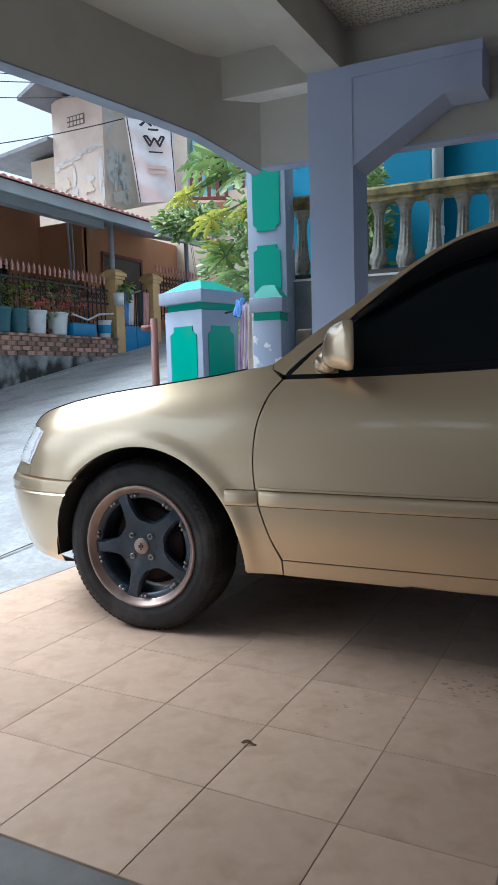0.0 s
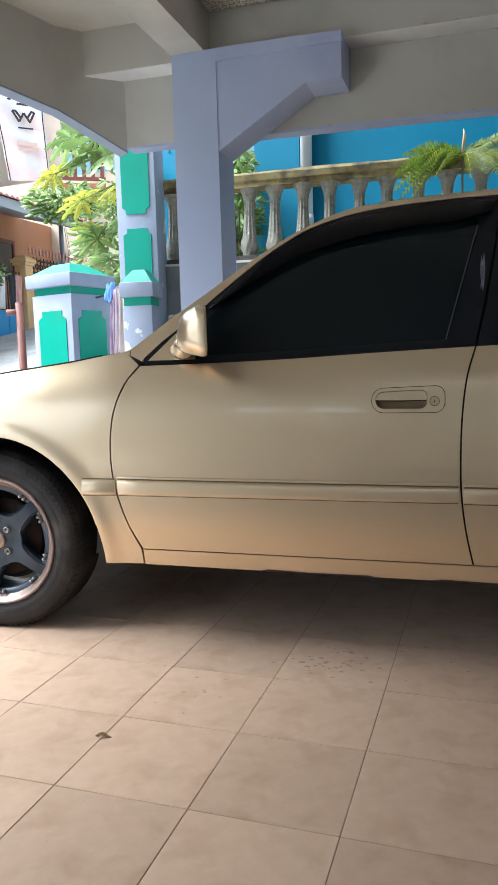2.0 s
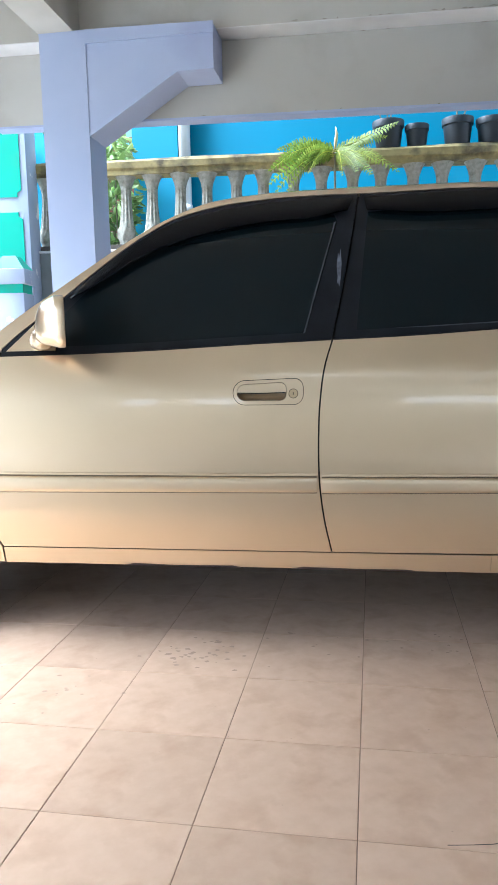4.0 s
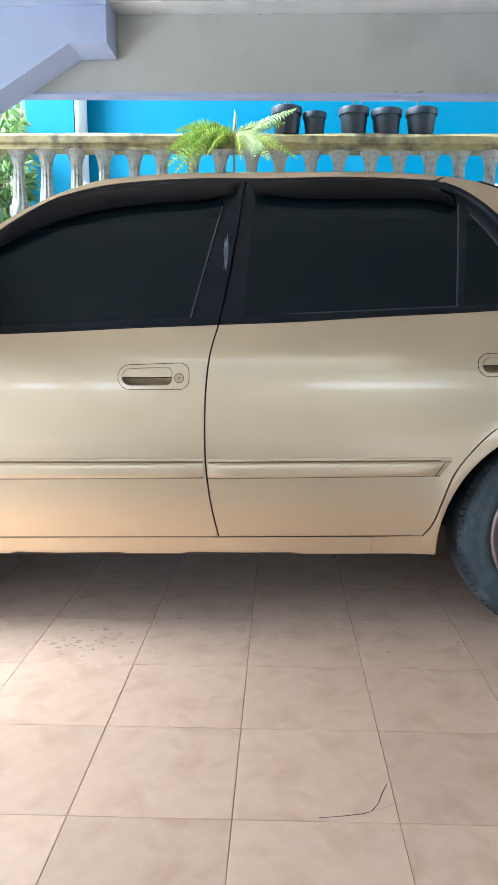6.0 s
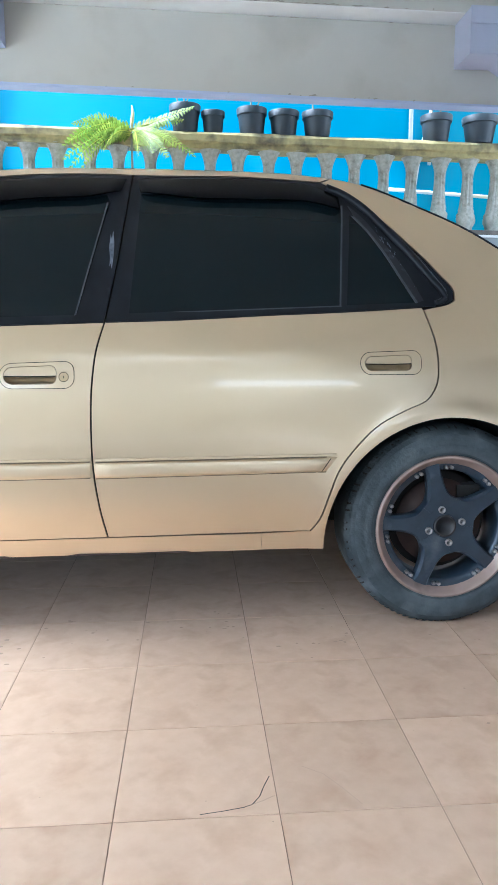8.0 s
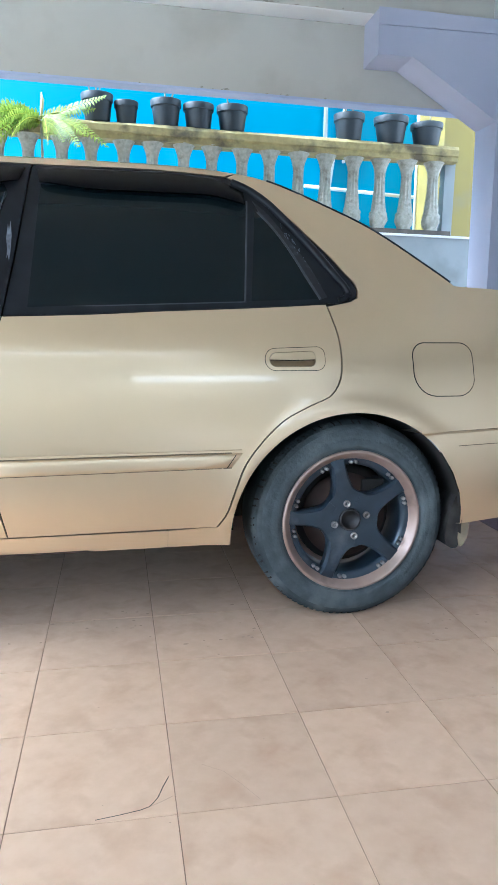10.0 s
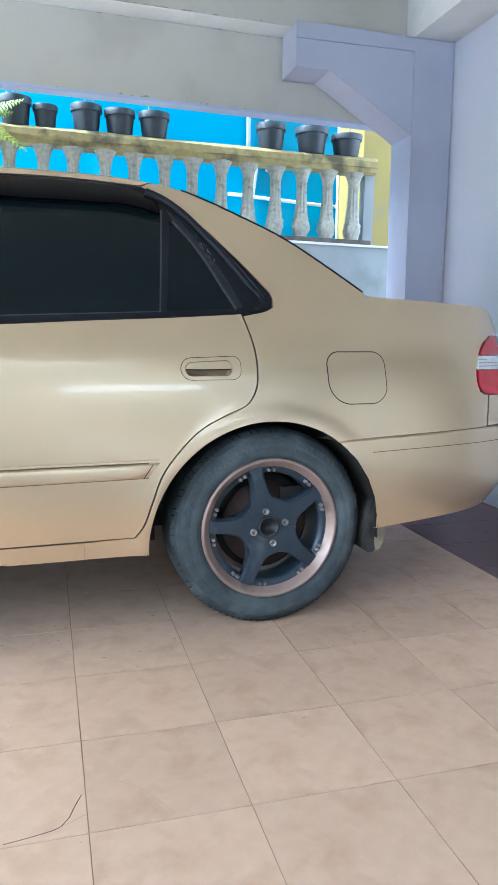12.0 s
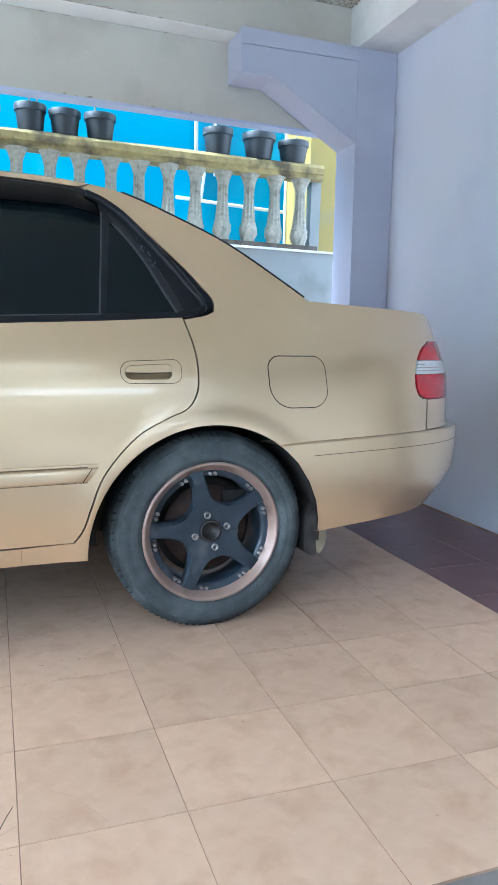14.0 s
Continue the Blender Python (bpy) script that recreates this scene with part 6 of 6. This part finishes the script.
for r in range(rws):
    for c in range(cols):
        s0 = -9 + c * 0.14
        d0, d1 = -0.64 + r * 0.42, -0.64 + (r + 1) * 0.42 + 0.04
        z0, z1 = 3.57 + r * 0.10, 3.57 + (r + 1) * 0.10 - 0.02
        pts = []
        for t in (0, 0.25, 0.5, 0.75, 1):
            h = 0.032 * math.sin(math.pi * t)
            pts.append((bm.verts.new((s0 + 0.14 * t, d0, z0 + h)), bm.verts.new((s0 + 0.14 * t, d1, z1 + h))))
        for a, b in zip(pts, pts[1:]):
            bm.faces.new((a[0], b[0], b[1], a[1]))
        lip = [bm.verts.new((s0, d0, z0 - 0.012)), bm.verts.new((s0 + 0.14, d0, z0 - 0.012))]
        bm.faces.new([lip[0], lip[1]] + [p[0] for p in pts[::-1]])
part("roof", bm, "roof_red", hs, "faded red clay tile roof", kind="stuff")

fence_n = 0


def spear_fence(s0, s1, z0, z1, label):
    e = in_house(empty("iron_fence", label, "fence"))
    n = int((s1 - s0) / 0.112)
    boxes("rail", "iron", (s0, s1, 0.13, 0.16, z1 - 0.17, z1 - 0.14), parent=e)
    boxes("rail", "iron", (s0, s1, 0.13, 0.16, z1 - 0.40, z1 - 0.37), parent=e)
    boxes("rail", "iron", (s0, s1, 0.13, 0.16, z0 + 0.06, z0 + 0.09), parent=e)
    bm = bmesh.new()
    tube(bm, [(0, 0.145, z0), (0, 0.145, z1 - 0.1)], 0.011, 6)
    bar = part("bar", bm, "iron", e)
    bm = bmesh.new()
    lathe(bm, [(0.012, z1 - 0.055), (0.024, z1 - 0.035), (0.012, z1 - 0.02), (0.027, z1 + 0.025), (0.012, z1 + 0.075), (0.0, z1 + 0.115)], (0, 0.145, 0), "z", 8)
    tip = part("spear_head", bm, "spear", e)
    bm = bmesh.new()
    for k in range(10):
        a0, a1 = 2 * math.pi * k / 10, 2 * math.pi * (k + 1) / 10
        c, r = z1 - 0.27, 0.05
        tube(bm, [(r * math.cos(a0), 0.145, c + r * math.sin(a0)), (r * math.cos(a1), 0.145, c + r * math.sin(a1))], 0.009, 5, False)
    scroll = part("scroll", bm, "iron", e)
    for k in range(n):
        m = pose(s0 + 0.06 + 0.112 * k, 0, 0)
        for o in (bar, tip, scroll):
            if k:
                again(o, e, m)
            else:
                o.matrix_basis = m
    return e


spear_fence(-3.0, 2.52, 1.60, 2.58, "black iron fence with faded red spear heads on a brick wall")
spear_fence(4.0, 7.6, 2.02, 2.98, "black iron fence with faded red spear heads above the gate")


def gate_pillar(s, z1):
    e = in_house(empty("gate_pillar", "ochre masonry gate pillar with moulded cap", "pillar", pose(s, 0.14, 0), "pillars of the house gate"))
    boxes("shaft", "ochre", (-0.115, 0.115, -0.115, 0.115, 0.6, z1 - 0.2), parent=e, bevel=0.006, sharp=30)
    for z in (z1 - 0.75, z1 - 1.1):
        boxes("band", "ochre", (-0.121, 0.121, -0.121, 0.121, z, z + 0.02), parent=e)
    boxes("cap", "ochre", (-0.14, 0.14, -0.14, 0.14, z1 - 0.2, z1 - 0.15), (-0.165, 0.165, -0.165, 0.165, z1 - 0.15, z1 - 0.09), parent=e)
    bm = bmesh.new()
    lathe(bm, [(0.215, z1 - 0.09), (0.13, z1 - 0.03), (0.0, z1)], seg=4, smooth=False, turn=math.pi / 4)
    part("cap_top", bm, "ochre", e)


gate_pillar(2.71, 2.83)
gate_pillar(3.85, 2.88)
g = in_house(empty("iron_gate", "blue sheet and black iron double gate", "gate"))
for s0, s1 in ((2.84, 3.26), (3.28, 3.72)):
    boxes("leaf_sheet", "bluebin", (s0, s1, 0.10, 0.13, 1.34, 1.84), parent=g)
    for k in range(5):
        bm = bmesh.new()
        tube(bm, [(s0 + 0.02 + 0.09 * k, 0.115, 1.84), (s0 + 0.02 + 0.09 * k, 0.115, 2.55)], 0.012, 6)
        part("bar", bm, "iron", g)
for k, (s, mt) in enumerate(((2.93, "bluecloth"), (3.08, "cloth"), (3.38, "ink"), (3.56, "spear"))):
    bm = bmesh.new()
    grid(bm, lambda u, v: (s + 0.15 * (u - 0.5), 0.07 + 0.02 * math.sin(9 * u + 2 * v), 1.86 + 0.62 * v), 8, 6)
    o = in_house(part("gate_laundry", bm, mt, label="cloth hung to dry on the iron gate", category="cloth"))
    o.modifiers.new("thick", "SOLIDIFY").thickness = 0.006

# planters on the brick wall
for s, r, h, mt, lab in ((-0.02, 0.17, 0.36, "tealbin", "dark teal ribbed plastic planter"), (0.33, 0.155, 0.36, "tealbin", "dark teal ribbed plastic planter"), (0.72, 0.165, 0.36, "whitepot", "white plastic bucket planter"), (1.20, 0.165, 0.36, "whitepot", "white plastic bucket planter"), (2.36, 0.13, 0.30, "whitepot", "white bucket with a blue printed band")):
    e = in_house(empty("planter", lab + " on the brick wall", "plant pot", pose(s, 0.13, 1.60), "planters on the brick wall"))
    bm = bmesh.new()
    prof = [(0, 0.0), (r * 0.8, 0.0)]
    for k in range(5):
        prof += [(r * (0.82 + 0.035 * k), h * (0.06 + 0.18 * k)), (r * (0.85 + 0.035 * k) + (0.008 if mt == "tealbin" else 0), h * (0.15 + 0.18 * k))]
    prof += [(r * 1.07, h * 0.93), (r * 1.07, h), (r * 0.96, h), (r * 0.94, h * 0.9), (0, h * 0.9)]
    lathe(bm, prof, seg=24)
    part("tub", bm, mt, e)
    if s > 2:
        bm = bmesh.new()
        lathe(bm, [(r * 0.93, h * 0.25), (r * 0.985, h * 0.72)], seg=24)
        for v in bm.verts:
            v.co.x *= 1.02
            v.co.y *= 1.02
        part("printed_band", bm, "bluebin", e)
e = in_house(boxes("jerry_can", "bluebin", (1.42, 2.02, 0.0, 0.26, 1.60, 1.82), bevel=0.04, sharp=40, label="blue plastic jerry can lying on the brick wall", category="jerry can"))
for s, n, sp, mt, sd in ((-0.02, 70, (0.26, 0.16, 0.30), "fern", 21), (0.36, 45, (0.24, 0.14, 0.26), "fern", 22), (0.78, 60, (0.34, 0.16, 0.34), "leaf", 23), (1.22, 80, (0.46, 0.18, 0.36), "leaf", 24)):
    o = leaf_clump("potted_plant", (s, 0.13, 2.18), sp, n, 0.12, mt, "leafy potted plant in a bucket", "plant", sd, 6, (s, 0.13, 1.88))
    in_house(o)
    bm = bmesh.new()
    r = random.Random(sd)
    for k in range(0 if s < 0.2 else 34):
        c = Vector((r.choice((0.1, 0.35, 0.5)) + r.gauss(0, 0.06), -0.12 + r.uniform(-0.06, 0.06), 0.2 + r.gauss(0, 0.09)))
        for j in range(3):
            a = r.uniform(0, 6.28)
            bm.faces.new([bm.verts.new(c + Vector((math.cos(a + q) * 0.055, r.uniform(-0.03, 0.03), math.sin(a + q) * 0.055))) for q in (0, 0.6, 1.2)])
    part("blossom", bm, "flower", o, "pink blossom", kind="stuff")
bm = bmesh.new()
lathe(bm, [(0, 0), (0.085, 0), (0.10, 0.2), (0.0, 0.2)], (2.48, -0.12, 2.16), "z", 16)
in_house(part("hanging_bucket", bm, "whitepot", label="small white bucket hung on the fence", category="bucket"))
leaf_clump("hanging_plant", (0, 0, 0), (0.16, 0.1, 0.18), 50, 0.16, "leaf", "spiky plant hanging on the gate pillar", "plant", 31).matrix_basis = HOUSE @ pose(2.70, -0.12, 2.42)
bm = bmesh.new()
tube(bm, [(1.35, -0.05, 1.94), (1.7, -0.07, 1.86), (2.0, -0.06, 1.97), (2.4, -0.05, 2.01)], 0.018, 8)
in_house(part("hose", bm, "whitepot", label="pale hose draped over the planters", category="hose"))

# ---- houses up the hill ----
UP = Matrix.Translation((-12.1, 13.41, 0)) @ Matrix.Rotation(radians(-4), 4, "Z")
up = empty("peach_house", "tall stained peach house with zinc roof", "house", UP)
boxes("wall", "peach", (0.0, 1.75, 0.0, 4.0, 2.0, 8.2), parent=up)
boxes("rear_wing", "peach", (1.75, 3.4, 1.3, 4.2, 2.0, 7.6), parent=up)
boxes("low_wing", "tan", (-1.4, 0.0, 0.5, 4.0, 2.0, 7.0), parent=up)
bm = bmesh.new()
prism(bm, [(-0.28, 8.02), (0.95, 8.50), (2.3, 7.98), (2.3, 8.07), (0.95, 8.62), (-0.28, 8.12)], -0.9, 4.3)
part("roof", bm, "sheet", up)
bm = bmesh.new()
prism(bm, [(-2.6, 6.97), (0.0, 7.17), (0.0, 7.27), (-2.6, 7.07)], -0.2, 4.3)
part("lean_to_roof", bm, "sheet", up)
v = boxes("vent", "mortar", (0.55, 1.15, -0.02, 0.02, 7.42, 7.68), parent=up)
for i in range(5):
    for j in range(2):
        boxes("vent_block", "tan", (0.56 + 0.12 * i, 0.64 + 0.12 * i, -0.035, 0.0, 7.44 + 0.125 * j, 7.52 + 0.125 * j), parent=v)
boxes("window", "tan", (-0.75, -0.3, 0.46, 0.5, 6.3, 6.5), parent=up)
rnd = random.Random(21)


def peeled(name, spots, material, flat, proud):
    """Ragged patches on one face of the house: flat maps (along, up, out) to the house's axes."""
    bm = bmesh.new()
    for u, z, ru, rz in spots:
        n = 14
        bm.faces.new([bm.verts.new(flat(u + ru * rnd.uniform(0.55, 1.2) * math.cos(2 * math.pi * k / n), z + rz * rnd.uniform(0.5, 1.25) * math.sin(2 * math.pi * k / n), proud)) for k in range(n)])
    return part(name, bm, material, up, "ragged peeled plaster patches", kind="stuff")


front_face, side_face = (lambda u, z, o: (u, -o, z)), (lambda u, z, o: (1.75 + o, u, z))
peeled("peeled_patch", [(0.15 + 0.16 * k, 6.50 + 0.035 * k + rnd.uniform(-0.06, 0.06), 0.14, 0.075) for k in range(10)] + [(0.72, 6.2, 0.07, 0.3), (0.75, 5.7, 0.1, 0.25), (1.62, 6.2, 0.10, 0.5), (1.68, 5.6, 0.07, 0.4), (0.15, 5.75, 0.14, 0.22), (1.25, 6.05, 0.14, 0.12)], "pale_plaster", front_face, 0.012)
peeled("worn_stain", [(0.35, 6.48, 0.13, 0.05), (0.6, 6.52, 0.1, 0.05), (0.95, 6.6, 0.08, 0.04), (0.4, 6.0, 0.2, 0.2), (1.2, 5.8, 0.25, 0.16)], "tan", front_face, 0.02)
peeled("peeled_patch", [(0.35, 6.3, 0.30, 0.55), (0.75, 6.05, 0.32, 0.5), (0.25, 7.4, 0.2, 0.4), (0.6, 5.6, 0.4, 0.2)], "pale_plaster", side_face, 0.012)
peeled("worn_stain", [(rnd.uniform(0.1, 0.8), rnd.uniform(5.7, 6.7), rnd.uniform(0.02, 0.06), rnd.uniform(0.04, 0.14)) for k in range(26)], "grey", side_face, 0.02)
boxes("lower_storey", "tan", (1.3, 6.2, -0.3, 1.2, 1.5, 5.0), parent=up)

CY = Matrix.Translation((-6.9, 12.6, 0)) @ Matrix.Rotation(math.atan2(0.55, 1.0), 4, "Z")
cy = empty("cyan_house", "pale cyan upper storey with red-brown balcony rail", "house", CY)
boxes("wall", "cyan", (-0.4, 5.5, 0.9, 3.0, 2.0, 7.6), parent=cy)
boxes("balcony_floor", "orange", (-0.6, 5.0, -0.1, 0.9, 4.55, 4.75), parent=cy)
boxes("lower_wall", "redbrown", (-0.4, 5.5, 0.6, 0.9, 1.5, 4.55), parent=cy)
boxes("window", "dark", (0.10, 0.32, 0.86, 0.9, 5.3, 6.4), parent=cy)
boxes("handrail", "redbrown", (-0.5, 4.5, -0.1, -0.02, 5.42, 5.5), (-0.5, 4.5, -0.1, -0.02, 4.82, 4.88), parent=cy)
for k in range(26):
    boxes("balcony_baluster", "redbrown", (-0.45 + 0.19 * k, -0.37 + 0.19 * k, -0.1, -0.02, 4.88, 5.42), parent=cy)
boxes("roof", "sheet", (-0.9, 6.0, -0.5, 3.5, 7.6, 7.75), parent=cy)

# printed sack hung over the alley
BN = Matrix.Translation((-7.27, 10.02, 0)) @ Matrix.Rotation(math.atan2(0.40, 0.80), 4, "Z")
bn = empty("hanging_banner", "white woven sack sheet with black borders and faded print", "banner", BN)
bm = bmesh.new()


def sheet(u, v):
    z = 5.92 - 0.12 * u - (1.60 - 0.10 * u) * (1 - v)
    x = (0.0 + 0.20 * (1 - v)) * (1 - u) + (0.90 + 0.06 * (1 - v)) * u
    return (x, 0.03 * math.sin(8 * u + 5 * v) + 0.02 * math.sin(19 * v + 4 * u), z)


grid(bm, sheet, 20, 26)
o = part("sheet", bm, "cloth", bn)
for u0 in (0.03, 0.955):
    bm = bmesh.new()
    grid(bm, lambda u, v: tuple(Vector(sheet(u0 + 0.022 * u, v)) + Vector((0, -0.008, 0))), 1, 26)
    part("border", bm, "ink", bn)


def mark(u0, v0, u1, v1, w, material="ink"):
    bm = bmesh.new()
    a, b = Vector(sheet(u0, v0)), Vector(sheet(u1, v1))
    a.y = b.y = min(a.y, b.y) - 0.03
    d = (b - a).normalized()
    nn = Vector((-d.z, 0, d.x)) * w
    bm.faces.new([bm.verts.new(p) for p in (a - nn, b - nn, b + nn, a + nn)])
    return part("print", bm, material, bn)


for q in ((0.42, 0.80, 0.50, 0.70), (0.50, 0.70, 0.58, 0.79), (0.58, 0.79, 0.66, 0.70), (0.66, 0.70, 0.74, 0.80), (0.47, 0.80, 0.53, 0.74), (0.69, 0.80, 0.63, 0.74), (0.42, 0.80, 0.48, 0.80), (0.68, 0.80, 0.74, 0.80), (0.40, 0.92, 0.48, 0.99), (0.48, 0.99, 0.56, 0.93), (0.60, 0.93, 0.66, 0.99), (0.66, 0.99, 0.74, 0.92), (0.50, 0.88, 0.66, 0.88), (0.38, 0.92, 0.44, 0.96)):
    mark(*(0.58 + (w - 0.58) * 1.45 if k % 2 == 0 else 0.82 + (w - 0.82) * 1.2 if w < 0.85 else w for k, w in enumerate(q)), 0.019)
mark(0.42, 0.61, 0.74, 0.61, 0.014)
for v0 in (0.36, 0.42):
    mark(0.36, v0, 0.80, v0, 0.03, "ink_faint")

# overhead cables
cab = empty("power_lines", "thin black overhead cables across the sky", "cable")
for k, (a, b, sag) in enumerate((((-17, 9, 8.3), (-8.4, 12.5, 7.4), 0.25), ((-17, 9, 8.9), (-8.4, 12.5, 7.7), 0.3), ((-17, 9, 9.4), (-9, 13, 8.0), 0.3), ((-16, 9, 6.5), (-7.3, 10.0, 5.9), 0.3))):
    bm = bmesh.new()
    a, b = Vector(a), Vector(b)
    tube(bm, [a.lerp(b, t / 12) - Vector((0, 0, sag * 4 * (t / 12) * (1 - t / 12))) for t in range(13)], 0.012, 5)
    part("cable", bm, "ink", cab)

# ---- small things on the floor ----
bm = bmesh.new()
grid(bm, lambda u, v: (0.604 + 0.028 * (u - 0.5) + 0.004 * math.sin(6 * v), -0.403 + 0.013 * (v - 0.5) * (1 - (2 * u - 1) ** 2) + 0.012 * (u - 0.5), 0.003 + 0.007 * abs(v - 0.5) + 0.004 * math.sin(5 * u)), 8, 5)
o = part("dry_leaf", bm, "dryleaf", label="small curled dry leaf on the tiles", category="leaf")
o.modifiers.new("thick", "SOLIDIFY").thickness = 0.001

def crack(pts, w, label):
    bm = bmesh.new()
    for (ax, ay), (bx, by) in zip(pts, pts[1:]):
        nx, ny = -(by - ay), bx - ax
        q = math.hypot(nx, ny)
        nx, ny = nx / q * w, ny / q * w
        bm.faces.new([bm.verts.new(p) for p in ((ax - nx, ay - ny, 0.0008), (bx - nx, by - ny, 0.0008), (bx + nx * 0.8, by + ny * 0.8, 0.0008), (ax + nx, ay + ny, 0.0008))])
    return part("tile_crack", bm, "soot" if w > 0.0009 else "smudge", floor, label)


crack([(1.655, -0.592), (1.70, -0.585), (1.735, -0.578), (1.752, -0.571), (1.768, -0.548), (1.778, -0.52), (1.792, -0.488)], 0.0011, "thin crack in a floor tile")
crack([(1.752, -0.571), (1.772, -0.562), (1.796, -0.548)], 0.0008, "thin crack in a floor tile")
crack([(1.86, -0.46), (1.90, -0.49), (1.925, -0.53), (1.955, -0.585)], 0.0005, "faint crack in a floor tile")

# specks of dirt and old smudges on the tiles
rnd = random.Random(17)


def specks(name, spots, material, z, label):
    bm = bmesh.new()
    for x, y, r in spots:
        n = rnd.randint(5, 8)
        bm.faces.new([bm.verts.new((x + r * rnd.uniform(0.5, 1.3) * math.cos(2 * math.pi * k / n), y + r * rnd.uniform(0.4, 1.0) * math.sin(2 * math.pi * k / n), z)) for k in range(n)])
    return part(name, bm, material, floor, label, kind="stuff")


specks("dirt_specks", [(rnd.uniform(-0.8, 3.2), rnd.uniform(-0.85, 0.9), rnd.uniform(0.0006, 0.0022)) for k in range(170)], "smudge", 0.0009, "tiny specks of dirt on the tiles")
specks("floor_smudges", [(rnd.gauss(1.04, 0.075), rnd.gauss(0.14, 0.06), rnd.uniform(0.003, 0.010)) for k in range(46)] + [(rnd.gauss(2.75, 0.3), rnd.gauss(-0.2, 0.25), rnd.uniform(0.002, 0.005)) for k in range(22)] + [(rnd.gauss(cx, 0.09), rnd.gauss(cy, 0.06), rnd.uniform(0.002, 0.007)) for cx, cy in ((1.35, 0.25), (1.75, 0.28), (2.05, 0.12), (2.62, 0.1), (2.95, 0.2), (0.75, -0.1)) for k in range(14)], "smudge", 0.0007, "brown smudges on the tiles")

# ---- floor tiles ----
bm = bmesh.new()
s, b = 0.1491, 0.0006
lo = [bm.verts.new((x, y, -0.006)) for x, y in ((-s, -s), (s, -s), (s, s), (-s, s))]
mi = [bm.verts.new((x, y, -0.0005)) for x, y in ((-s, -s), (s, -s), (s, s), (-s, s))]
hi = [bm.verts.new((x, y, 0.0)) for x, y in ((-s + b, -s + b), (s - b, -s + b), (s - b, s - b), (-s + b, s - b))]
bm.faces.new(hi)
for k in range(4):
    j = (k + 1) % 4
    bm.faces.new((lo[k], lo[j], mi[j], mi[k]))
    bm.faces.new((mi[k], mi[j], hi[j], hi[k]))
rnd = random.Random(4)
first = None
for i in range(-3, 11):
    for j in range(-3, 10):
        m = pose(0.15 + 0.3 * i, 0.15 + 0.3 * j, 0, rnd.uniform(-0.12, 0.12), rnd.uniform(-0.12, 0.12), rnd.choice((0, 90, 180, 270)))
        if first is None:
            first = part("floor_tile", bm, "tile", floor)
            first.matrix_basis = m
        else:
            again(first, floor, m)
boxes("maroon_grout", "pale_grout", (3.302, 3.90, -0.85, 2.9, -0.008, -0.0012), parent=floor)
dark = first.data.copy()
dark.transform(Matrix.Diagonal((0.987, 0.987, 1, 1)))
dark.materials.clear()
dark.materials.append(M["maroon"])
for i in range(2):
    for j in range(-3, 10):
        o = new("maroon_tile", dark)
        o.parent = floor
        o.matrix_basis = pose(3.452 + 0.3 * i, 0.05 + 0.3 * j, 0.0)
